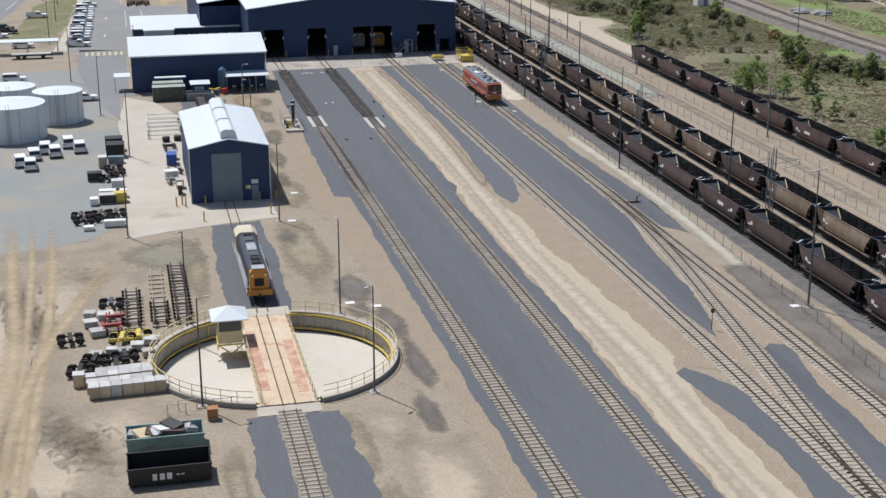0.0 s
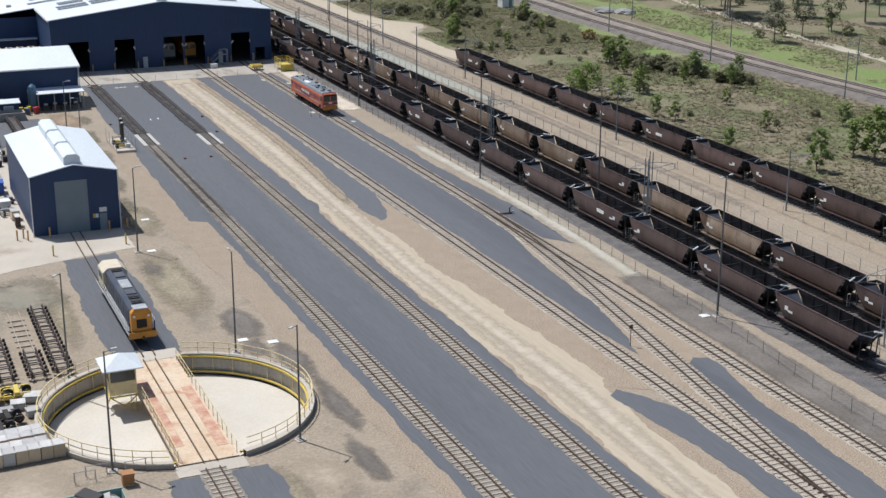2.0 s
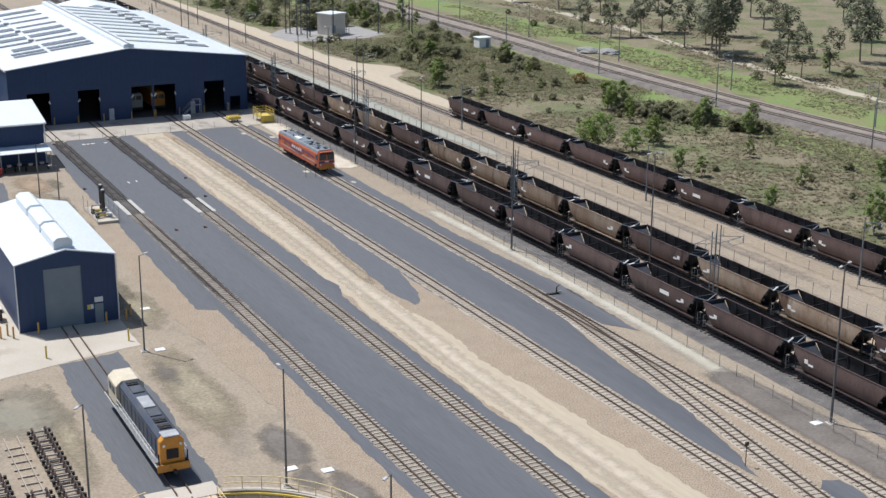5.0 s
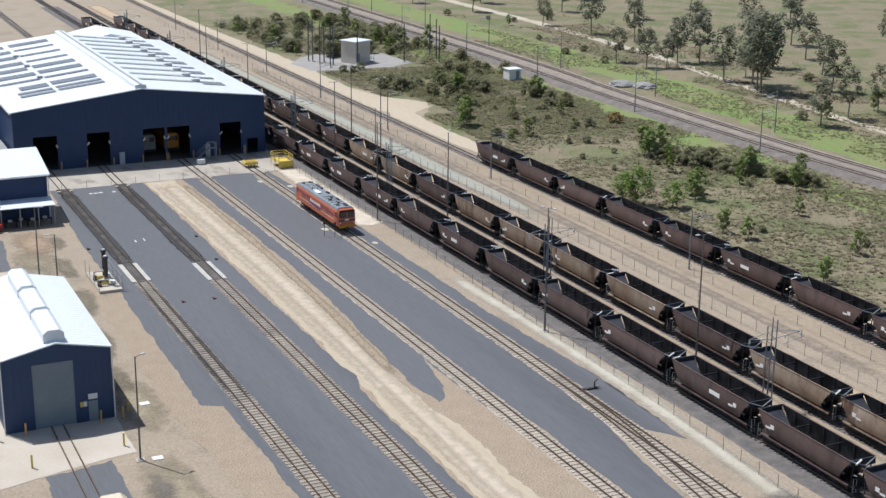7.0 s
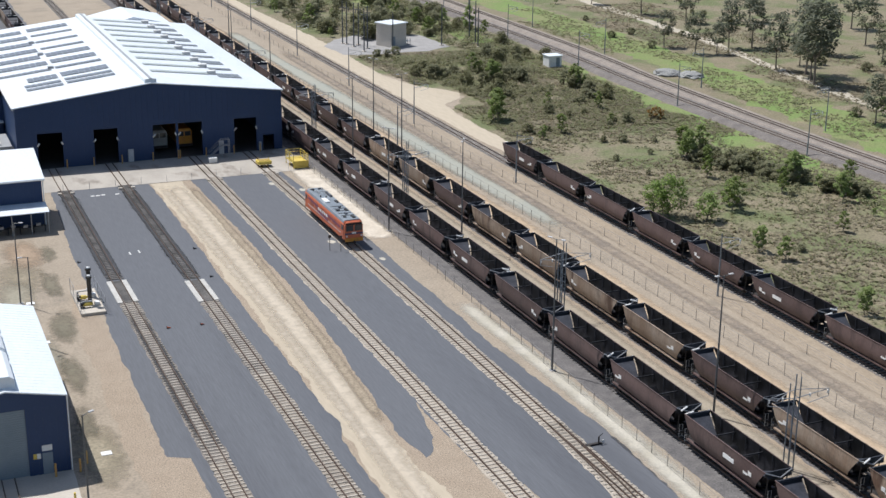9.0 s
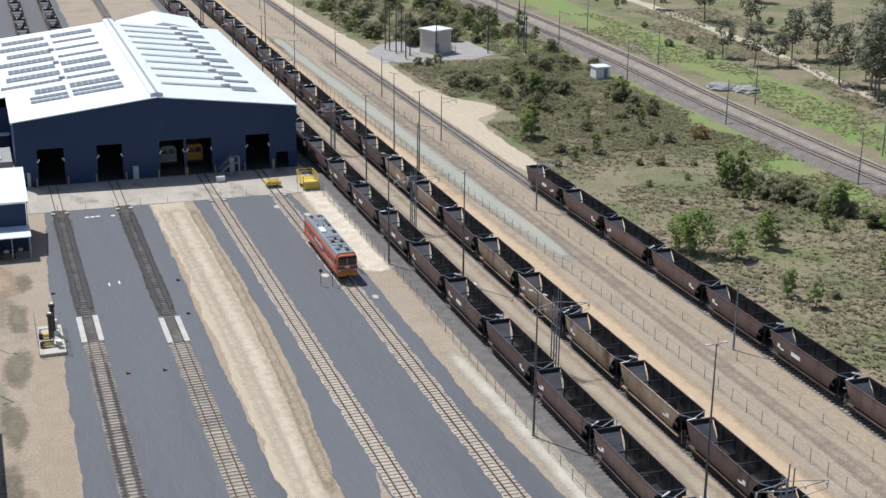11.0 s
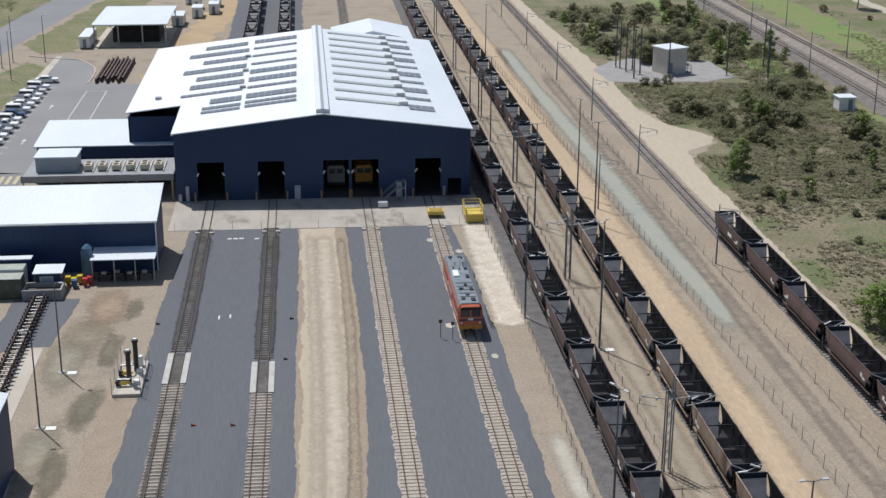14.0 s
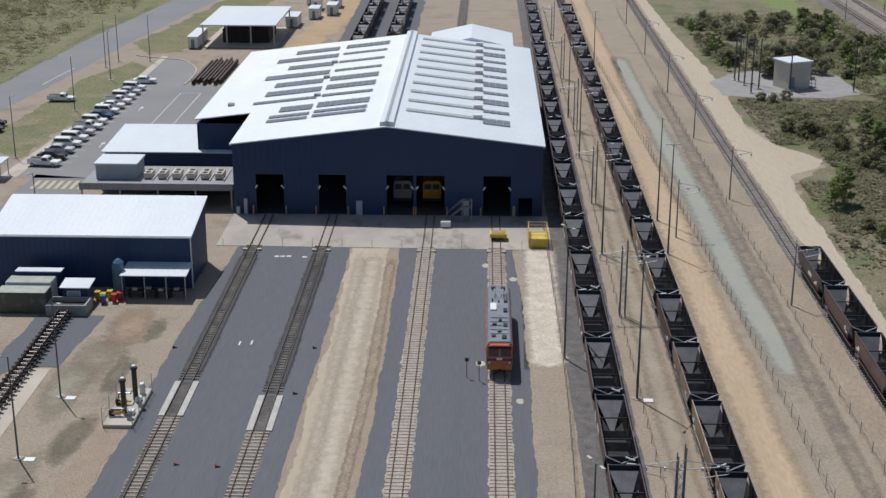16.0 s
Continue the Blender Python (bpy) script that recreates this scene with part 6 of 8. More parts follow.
    bx("side_panel", YELLOW, c, -1.3, 1.3, -2.22, -2.16, 0.1, 1.3)
    for x in (-1.25, 1.25):
        for y in (-2.15, 0, 2.15):
            bx("post", YELLOW, c, x - 0.05, x + 0.05, y - 0.05, y + 0.05, 0, 2.3)
        for z in (1.4, 1.85, 2.28):
            bx("rail", YELLOW, c, x - 0.03, x + 0.03, -2.15, 2.15, z - 0.03, z + 0.03)
    for y in (-2.15, 2.15):
        for z in (1.85, 2.28):
            bx("rail", YELLOW, c, -1.25, 1.25, y - 0.03, y + 0.03, z - 0.03, z + 0.03)
    for k in range(12):
        x = -4.2 + k * 4.0
        d = thing("delineator", (x, 51.9, 0.02), "thin grey marker post at the apron's edge", "marker post", "apron marker posts")
        bm = bmesh.new()
        rod(bm, (0, 0, 0), (0, 0, 1.1), 0.03, n=6)
        part("post", bm, GREY, d)
    for x in (0, 9.2, 23.1, 32.4):
        for s in (-1, 1):
            b = thing("wheel_stop", (x + s * 0.95, 50.2, 0.05), "pale concrete block beside the rail", "block", "blocks beside the rails")
            bx("block", CONCRETE, b, -0.3, 0.3, -0.25, 0.25, 0, 0.2, bevel=0.03)


door_gear()


def annexes():
    w = thing("office_wing", (-17.0, 84.0, 0), "low office wing with a white metal roof beside the workshop", "building")
    bx("wall", NAVY, w, -11.4, 11.6, 0.6, 14.6, 0, 4.2)
    bm = bmesh.new()
    extrude_x(bm, [(-0.2, 4.25), (15.4, 4.9), (15.4, 5.05), (-0.2, 4.4)], -11.8, 11.7)
    part("roof", bm, ROOF, w, "white sheet roof")
    bx("window_band", GLASS, w, -11.0, 11.0, 0.56, 0.6, 1.2, 2.2)
    c = thing("plant_deck", (-17.0, 68.0, 0), "grey steel canopy carrying air conditioning plant", "canopy")
    DECKG = mat("grey_fascia", (0.3, 0.31, 0.32), (0.25, 0.26, 0.27), 0.5, 6.0, 0.6)
    bx("deck", DECKG, c, -10.8, 11.4, 0, 10.5, 3.2, 3.6)
    bx("fascia", DECKG, c, -10.9, 11.5, -0.06, 0.0, 2.9, 3.9)
    for x in (-10.6, -5, 0.5, 6, 11.2):
        bx("column", GREY, c, x - 0.1, x + 0.1, 0.1, 0.3, 0, 3.2)
    # near-black sheet added as the deep shade below the deck
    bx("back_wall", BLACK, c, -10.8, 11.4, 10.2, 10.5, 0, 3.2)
    u = thing("plant_enclosure", (-23.2, 71.2, 3.6), "pale grey plant enclosure on the canopy", "plant room")
    bx("body", mat("pale_grey_sheet", (0.4, 0.42, 0.44), (0.35, 0.37, 0.39), 0.5, 6.0, 0.6), u, -3.0, 3.0, 0, 5.0, 0, 2.2, bevel=0.03)
    bx("roof", ROOF, u, -3.2, 3.2, -0.2, 5.2, 2.2, 2.4)
    for k in range(6):
        a = thing("air_conditioner", (-18.6 + k * 2.1, 72.5, 3.6), "cream air conditioning unit with pipework on the canopy", "air conditioner", "air conditioners on the canopy")
        bx("body", MATS["cream_white_paint"], a, -0.6, 0.6, -1.3, 1.3, 0.15, 0.95, bevel=0.04)
        for y in (-0.65, 0.65):
            bm = bmesh.new()
            rod(bm, (0, y, 0.94), (0, y, 1.0), 0.42, n=14)
            part("fan", bm, BLACK, a)
        bm = bmesh.new()
        rod(bm, (0.85, -2.2, 0.2), (0.85, 4.2, 0.2), 0.07, n=6)
        part("pipe", bm, WHITE, a)
    for x0, x1, y0, y1, z, m, lab in ((-26.2, -20.4, 26.4, 28.8, 2.5, mat("dark_green_container", (0.07, 0.085, 0.06), (0.09, 0.1, 0.075), 0.5, 6.0, 0.6, spot=(0.16, 0.17, 0.15), spot_scale=0.8, spot_at=0.6), "dark green steel shipping container"), (-26.0, -20.6, 29.3, 31.7, 2.7, WHITE, "white shipping container with a faded roof")):
        c = thing("shipping_container", ((x0 + x1) / 2, (y0 + y1) / 2, 0.05), lab + " in the yard", "container")
        hx, hy = (x1 - x0) / 2, (y1 - y0) / 2
        bx("body", m, c, -hx, hx, -hy, hy, 0, z, bevel=0.03)
        bm = bmesh.new()
        for k in range(int(hx * 2 / 0.28)):
            xx = -hx + 0.2 + k * 0.28
            box(bm, xx, xx + 0.14, -hy - 0.03, -hy, 0.15, z - 0.15)
        part("corrugation", bm, m, c)
        bx("roof", mat("faded_container_roof", (0.3, 0.33, 0.28), (0.4, 0.42, 0.38), 0.7, 6.0, 0.7), c, -hx, hx, -hy, hy, z, z + 0.03)
        for y in (-hy / 2, hy / 2):
            bx("door", m, c, hx, hx + 0.04, y - hy / 2 + 0.03, y + hy / 2 - 0.03, 0.1, z - 0.1)
    s = thing("lean_to", (-22.6, 32.2, 0), "navy lean-to with a pale sheet roof", "lean-to")
    bx("roof", ROOF, s, -3.0, 2.6, -0.4, 1.0, 3.2, 3.3)
    bx("wall", NAVY, s, -2.8, 2.4, -0.2, 0.9, 0, 3.2)
    k = thing("site_cabin", (-17.6, 30.0, 0), "small navy site cabin with a white roof and window", "cabin")
    bx("body", NAVY, k, -1.5, 1.5, -1.0, 1.2, 0, 2.3, bevel=0.03)
    bm = bmesh.new()
    extrude_x(bm, [(-1.3, 2.3), (1.5, 2.55), (1.5, 2.65), (-1.3, 2.4)], -1.8, 1.8)
    part("roof", bm, ROOF, k)
    bx("window_frame", WHITE, k, -1.0, 0.6, -1.04, -1.0, 0.9, 1.9)
    bx("window", mat("pale_pane", (0.3, 0.36, 0.42), (0.36, 0.42, 0.48), 0.5, 5.0, 0.15), k, -0.9, 0.5, -1.07, -1.04, 1.0, 1.8)
    t = thing("wash_sump", (-17.9, 27.2, 0), "open concrete sump box at the wheelset track's end", "sump")
    for x0, x1, y0, y1 in ((-2.35, 2.35, -1.5, -1.3), (-2.35, 2.35, 1.3, 1.5), (-2.35, -2.15, -1.3, 1.3), (2.15, 2.35, -1.3, 1.3)):
        bx("wall", mat("grey_concrete", (0.36, 0.35, 0.33), (0.3, 0.29, 0.27), 0.4, 5.0, 0.9), t, x0, x1, y0, y1, 0, 1.3)
    bx("floor", OILY, t, -2.15, 2.15, -1.3, 1.3, 0.6, 0.7)
    b = thing("water_tank", (-13.3, 32.9, 0), "tall slim blue plastic tank against the navy wall", "tank")
    bm = bmesh.new()
    rod(bm, (0, 0, 0), (0, 0, 4.2), 0.65, n=24)
    rod(bm, (0, 0, 4.2), (0, 0, 4.6), 0.65, 0.25, n=24)
    part("body", bm, mat("blue_plastic", (0.07, 0.16, 0.25), (0.06, 0.14, 0.22), 0.5, 6.0, 0.4), b, smooth=False)
    bm = bmesh.new()
    rod(bm, (-0.75, 0, 0), (-0.75, 0, 3.8), 0.05, n=6)
    part("pipe", bm, GREY, b)
    for x, y, col in ((-15.6, 31.2, (0.6, 0.45, 0.02)), (-14.8, 30.6, (0.6, 0.45, 0.02)), (-14.2, 31.5, (0.6, 0.45, 0.02)), (-14.6, 29.9, (0.05, 0.12, 0.3)), (-13.4, 30.4, (0.5, 0.04, 0.04)), (-12.9, 31.0, (0.5, 0.04, 0.04))):
        bn = thing("wheelie_bin", (x, y, 0), "coloured plastic wheelie bin by the store wall", "bin", "wheelie bins")
        m = mat("bin_%d" % int(col[0] * 100 + col[2] * 10), col, None, 0.8, 6.0, 0.45)
        bm = bmesh.new()
        v = box(bm, -0.3, 0.3, -0.35, 0.35, 0.08, 1.0)
        for q in v:
            if q.co.z < 0.2:
                q.co.x *= 0.8
                q.co.y *= 0.8
        part("body", bm, m, bn, bevel=0.03)
        bx("lid", m, bn, -0.34, 0.34, -0.38, 0.4, 1.0, 1.07, bevel=0.02)
    for x, y in ((-11.2, 32.2), (-8.0, 32.0), (-6.2, 32.4), (-9.6, 32.6)):
        g = thing("workbench", (x, y, 0), "dark cluttered steel bench under the awning", "bench", "benches under the awning")
        bx("top", UNDER, g, -0.9, 0.9, -0.35, 0.35, 0.85, 0.92)
        for sx in (-0.8, 0.8):
            bx("leg", UNDER, g, sx - 0.05, sx + 0.05, -0.3, 0.3, 0, 0.85)
        bx("parts_box", GREY, g, -0.4, 0.2, -0.25, 0.2, 0.92, 1.25)
    d = thing("small_awning", (-31.2, 39.5, 0), "small pale awning on the store's end wall", "awning")
    bx("roof", ROOF, d, -1.6, 1.4, -2.6, 1.6, 2.7, 2.8)
    for y in (-2.4, 1.4):
        bx("post", GREY, d, -1.5, -1.4, y, y + 0.1, 0, 2.7)


annexes()


# ---- yard clutter ----
RUST = mat("rusty_steel", (0.1, 0.062, 0.05), (0.065, 0.043, 0.038), 0.8, 8.0, 0.8, grain=0.25)
PLY = mat("pale_plywood", (0.6, 0.49, 0.35), (0.53, 0.42, 0.28), 0.5, 6.0, 0.8, grain=0.1, piece=0.15)
PLY_TOP = mat("weathered_lid", (0.54, 0.53, 0.51), (0.42, 0.42, 0.42), 0.6, 6.0, 0.8, grain=0.1, piece=0.22)
TEAL = mat("teal_skip_paint", (0.25, 0.37, 0.34), (0.2, 0.3, 0.28), 0.6, 6.0, 0.6, grain=0.1, spot=(0.24, 0.19, 0.14), spot_scale=0.8, spot_at=0.64)
BLACKP = mat("black_skip_paint", (0.014, 0.014, 0.016), (0.022, 0.022, 0.024), 0.5, 6.0, 0.5, grain=0.1)
RED = mat("red_paint", (0.4, 0.06, 0.06), (0.3, 0.07, 0.06), 0.7, 6.0, 0.6, grain=0.1)


def wheelset_model():
    root = thing("wheelset", (0, 0, 0), "rusty railway wheelset standing on storage rails", "wheelset", "stored wheelsets")
    bm = bmesh.new()
    rod(bm, (-0.95, 0, 0.43), (0.95, 0, 0.43), 0.09, n=8)
    part("axle", bm, mat("pale_axle_steel", (0.36, 0.34, 0.32), (0.28, 0.26, 0.24), 0.8, 8.0, 0.5, 0.3), root)
    for x in (-0.56, 0.56):
        bm = bmesh.new()
        rod(bm, (x - 0.065, 0, 0.43), (x + 0.065, 0, 0.43), 0.43, n=14)
        part("wheel", bm, RUST, root)
    for x in (-0.88, 0.88):
        bm = bmesh.new()
        rod(bm, (x - 0.12, 0, 0.43), (x + 0.12, 0, 0.43), 0.2, n=8)
        part("axle_box", bm, UNDER, root)
    return root


def storage_track(x, y0, y1, label, turn=0.0):
    root = thing("storage_track", (x, (y0 + y1) / 2, 0), label, "storage rails", "wheelset storage rails", turn)
    h = (y1 - y0) / 2
    m = mat("pale_rail_steel", (0.4, 0.35, 0.29), (0.33, 0.28, 0.23), 0.8, 8.0, 0.6)
    for s in (-1, 1):
        bx("rail", m, root, s * 0.56 - 0.045, s * 0.56 + 0.045, -h, h, 0.1, 0.24)
    for k in range(int(2 * h / 1.5)):
        bx("tie", m, root, -0.85, 0.85, -h + 0.4 + k * 1.5, -h + 0.56 + k * 1.5, 0.0, 0.1)
    return root


first = wheelset_model()
first.matrix_basis = pose(-31.9, -87.6, 0.24)
SPOTS = [(-31.9, -87.6 + k * 1.05) for k in range(1, 10)] + [(-29.1, -87.6 + k * 1.05) for k in range(6)] + [(-26.8, -87.2 + k * 1.06) for k in range(17)] + [(-18.0 + 0.01 * k, 25.0 - k * 1.05) for k in range(31)]
for x, y in SPOTS:
    copy_thing(first, pose(x, y, 0.24, 0, 0, math.sin(y * 3) * 1.5))
storage_track(-31.9, -88.4, -75.5, "pale storage rails half filled with wheelsets")
storage_track(-29.1, -88.4, -69.3, "pale empty storage rails with a few wheelsets")
storage_track(-26.8, -88.0, -68.6, "pale storage rails filled with wheelsets")
storage_track(-18.0, -8.0, 25.6, "storage rails on asphalt filled with wheelsets")
patch("wheelset_road", [(-21.2, 26), (-13.4, 26), (-14.6, 10.8), (-19, 10.8), (-22.6, 4)], -0.002, ASPHALT, "dark asphalt under the wheelset track", 1.2, 0.2, 91)
patch("pale_slab", [(-18.6, 10.6), (-15.2, 10.6), (-15.2, -12), (-18.6, -12)], 0.004, CONCRETE, "pale clean concrete slab beside the wheelset track")


def skip(x, y, lx, ly, h, paint, label):
    root = thing("skip_bin", (x, y, 0), label, "skip bin")
    bm = bmesh.new()
    o = [bm.verts.new(c) for c in ((-lx, -ly, h), (lx, -ly, h), (lx, ly, h), (-lx, ly, h))]
    b = [bm.verts.new(c) for c in ((-lx * 0.97, -ly * 0.95, 0.12), (lx * 0.97, -ly * 0.95, 0.12), (lx * 0.97, ly * 0.95, 0.12), (-lx * 0.97, ly * 0.95, 0.12))]
    i = [bm.verts.new((v.co.x * 0.98, v.co.y * 0.95, h)) for v in o]
    f = [bm.verts.new((v.co.x * 0.98, v.co.y * 0.95, 0.18)) for v in b]
    bm.faces.new(b[::-1])
    bm.faces.new(f)
    for k in range(4):
        n = (k + 1) % 4
        bm.faces.new((b[k], b[n], o[n], o[k]))
        bm.faces.new((o[k], o[n], i[n], i[k]))
        bm.faces.new((i[k], i[n], f[n], f[k]))
    part("shell", bm, paint, root)
    for k in range(9):
        xx = -lx + 0.3 + k * (2 * lx - 0.6) / 8
        for s in (-1, 1):
            bx("rib", paint, root, xx - 0.05, xx + 0.05, s * ly, s * (ly + 0.06), 0.2, h - 0.1)
    for s in (-1, 1):
        bx("rim", paint, root, -lx - 0.04, lx + 0.04, s * ly - 0.06, s * ly + 0.06, h - 0.05, h + 0.07)
        bx("skid", UNDER, root, -lx, lx, s * 0.6 - 0.1, s * 0.6 + 0.1, 0, 0.14)
    return root


teal = skip(-29.8, -116.4, 3.15, 1.35, 1.55, TEAL, "teal steel skip bin heaped with scrap")
black = skip(-29.7, -121.9, 3.25, 1.5, 1.6, BLACKP, "black steel skip bin, empty, with white lettering bars")
for k, w in enumerate((0.34, 0.38, 0.4)):
    bx("lettering_bar", WHITE, black, -1.35 + k * 0.55, -1.35 + k * 0.55 + w, -1.58, -1.565, 0.6, 1.15)
for k in range(2):
    bx("lettering_bar", WHITE, black, 0.5 + k * 0.35, 0.75 + k * 0.35, -1.58, -1.565, 0.9, 1.0)
rng = random.Random(12)
for k in range(18):
    sc = thing("scrap_piece", (-29.8 + rng.uniform(-2.6, 2.6), -116.4 + rng.uniform(-0.8, 0.8), 1.15 + rng.uniform(0, 0.35)), rng.choice(("grey scrap sheet lying in the skip", "brown scrap board lying in the skip")), "scrap", "scrap in the skip", rng.uniform(0, 90))
    w, l = rng.uniform(0.25, 0.8), rng.uniform(0.3, 1.0)
    bm = bmesh.new()
    box(bm, -w, w, -l, l, -0.06, rng.uniform(0.05, 0.5))
    bmesh.ops.transform(bm, matrix=pose(0, 0, 0, rng.uniform(-18, 18), rng.uniform(-18, 18)), verts=bm.verts[:])
    part("piece", bm, rng.choice((GREY, WHITE, BLACKP, RUST, PLY, PLY_TOP, DOOR_GREY)), sc, bevel=0.02)


def crate(x, y, sx, sy, h, body, lid, label, group, turn=0.0):
    root = thing("crate", (x, y, 0), label, "crate", group, turn)
    bx("body", body, root, -sx / 2, sx / 2, -sy / 2, sy / 2, 0.12, h, bevel=0.02)
    bx("lid", lid, root, -sx / 2 - 0.04, sx / 2 + 0.04, -sy / 2 - 0.04, sy / 2 + 0.04, h, h + 0.06)
    for s in (-0.38, 0, 0.38):
        bx("runner", PLY, root, -sx / 2, sx / 2, s * sy - 0.05, s * sy + 0.05, 0, 0.12)
    return root


BOX_LABEL = "pale plywood crate with a grey weathered lid"
for k in range(7):
    crate(-35.6 + k * 0.98, -104.6 + k * 0.06, 0.94, 1.15, 1.15, PLY if k != 2 else PLY_TOP, PLY_TOP, BOX_LABEL, "crates in rows", rng.uniform(-2, 2))
for k in range(6):
    crate(-35.8 + k * 0.98, -103.2 + k * 0.07, 0.92, 1.0, 1.0, PLY, PLY_TOP, BOX_LABEL, "crates in rows", rng.uniform(-2, 2))
for k in range(7):
    crate(-37.0 + k * 1.02, -101.6 + k * 0.08, 0.98, 1.0, 1.2 if k == 0 else 0.9, PLY, PLY_TOP, BOX_LABEL, "crates in rows", rng.uniform(-2, 2))
for k in range(5):
    crate(-35.0 + k * 1.05, -100.2 + k * 0.1, 1.0, 0.95, 0.8, PLY, PLY_TOP, BOX_LABEL, "crates in rows", rng.uniform(-2, 2))
for x, y, s in ((-35.5, -95.2, 1.2), (-34.0, -94.4, 1.0), (-32.8, -94.9, 1.3), (-31.6, -93.6, 1.2), (-30.6, -95.6, 1.1), (-30.2, -92.4, 1.4), (-36.1, -86.2, 1.3), (-35.4, -89.0, 1.4), (-34.6, -84.2, 1.5), (-36.2, -83.6, 1.1)):
    crate(x, y, s, s * 0.9, 0.62, mat("grimy_white_wrap", (0.52, 0.52, 0.5), (0.34, 0.33, 0.31), 0.9, 6.0, 0.7, grain=0.15, piece=0.25, contrast=0.8), MATS["grimy_white_wrap"], "white wrapped equipment box standing in the dirt", "white boxes in the yard", rng.uniform(-15, 15))


def bogie_frame(x, y, turn, paint, label, group):
    root = thing("bogie_frame", (x, y, 0), label, "bogie", group, turn)
    for s in (-1, 1):
        bm = bmesh.new()
        extrude_x(bm, [(-1.3, 0.55), (-1.1, 0.75), (-0.5, 0.75), (-0.35, 0.5), (0.35, 0.5), (0.5, 0.75), (1.1, 0.75), (1.3, 0.55), (1.2, 0.42), (-1.2, 0.42)], s * 0.85 - 0.09, s * 0.85 + 0.09)
        part("side_frame", bm, paint, root)
    bx("bolster", paint, root, -1.0, 1.0, -0.22, 0.22, 0.45, 0.82, bevel=0.03)
    for y0 in (-0.9, 0.9):
        bm = bmesh.new()
        rod(bm, (-0.9, y0, 0.42), (0.9, y0, 0.42), 0.08, n=8)
        part("axle", bm, mat("pale_axle_steel", (0.36, 0.34, 0.32), (0.28, 0.26, 0.24), 0.8, 8.0, 0.5, 0.3), root)
        for s in (-0.56, 0.56):
            bm = bmesh.new()
            rod(bm, (s - 0.06, y0, 0.42), (s + 0.06, y0, 0.42), 0.42, n=14)
            part("wheel", bm, UNDER, root)
    return root


for x, y, t, m, lab in ((-35.6, -96.6, 80, UNDER, "black"), (-32.8, -96.2, 95, UNDER, "black"), (-36.9, -99.0, 85, UNDER, "black"), (-33.6, -98.4, 92, UNDER, "black"), (-34.0, -88.0, 5, RED, "red"), (-33.6, -85.4, 3, RED, "red"), (-34.0, -80.8, 88, LOCO_BLUE, "dark blue"), (-33.0, -91.4, 85, YELLOW, "yellow"), (-31.4, -91.0, 88, YELLOW, "yellow"), (-38.0, -90.6, 95, UNDER, "black"),
                        (-37.6, -46.2, 90, RUST, "rusty"), (-35.2, -46.0, 85, RUST, "rusty"), (-33.2, -45.8, 92, RUST, "rusty"), (-37.2, -48.4, 90, UNDER, "black"), (-34.6, -47.6, 90, UNDER, "black"), (-34.2, -27.6, 80, UNDER, "black"), (-33.0, -24.4, 90, RUST, "rusty"), (-33.4, -22.0, 90, UNDER, "black"), (-24.8, -25.6, 20, GREY, "grey"), (-25.2, -31.0, 10, GREY, "grey"), (-24.9, -10.5, 5, UNDER, "black")):
    bogie_frame(x, y, t, m, lab + " bogie frame with wheels stored in the yard", "stored bogies")
for x, y, sx, sy, h, m, lab in ((-34.2, -39.2, 2.2, 1.4, 1.2, RUST, "rust-brown"), (-32.6, -39.0, 1.6, 1.4, 1.3, YELLOW, "yellow"), (-34.0, -36.4, 2.6, 1.2, 1.0, WHITE, "white"), (-32.4, -36.6, 1.4, 1.2, 1.0, WHITE, "white"), (-36.0, -39.8, 1.0, 1.4, 0.9, WHITE, "white"), (-33.4, -50.6, 2.6, 0.9, 0.8, WHITE, "white"), (-36.6, -51.6, 1.2, 0.9, 0.5, WHITE, "white"), (-33.2, -9.0, 2.6, 2.2, 2.0, BLACKP, "black"), (-33.0, -13.0, 2.6, 2.6, 2.0, BLACKP, "black"), (-34.9, -19.4, 1.2, 1.6, 1.6, PLY, "tan"), (-36.0, -27.0, 2.0, 1.4, 1.2, BLACKP, "black"), (-32.9, -31.6, 1.6, 1.4, 1.1, PLY_TOP, "grey"), (-33.0, -17.4, 2.2, 1.0, 1.0, DOOR_GREY, "grey"),
                                (-25.0, -19.8, 1.4, 2.2, 1.6, mat("bright_blue_tarp", (0.03, 0.1, 0.4), (0.04, 0.08, 0.3), 0.6, 6.0, 0.6), "blue"), (-24.7, -16.8, 1.2, 1.4, 1.2, GREY, "grey"), (-25.4, -28.4, 1.8, 1.6, 1.2, WHITE, "white"), (-24.5, -33.6, 1.0, 1.4, 1.2, PLY, "tan"), (-24.6, -37.0, 0.6, 1.6, 1.4, RUST, "rusty"), (-25.6, -111.6, 0.9, 0.8, 1.0, mat("orange_timber", (0.4, 0.2, 0.08), (0.32, 0.15, 0.06), 0.5, 6.0, 0.7), "orange-brown")):
    crate(x, y, sx, sy, h, m, PLY_TOP if m in (PLY, RUST) else m, lab + " equipment box stored in the yard", "stored equipment boxes", rng.uniform(-6, 6))
rack = thing("steel_rack", (-25.2, 3.4, 0), "pale open steel storage rack on the concrete", "rack")
for i in range(5):
    for x in (-2.7, 2.7):
        bx("post", WHITE, rack, x - 0.05, x + 0.05, -6 + i * 3 - 0.05, -6 + i * 3 + 0.05, 0, 1.4)
    for z in (0.5, 1.35):
        bx("beam", WHITE, rack, -2.7, 2.7, -6 + i * 3 - 0.04, -6 + i * 3 + 0.04, z - 0.05, z + 0.05)
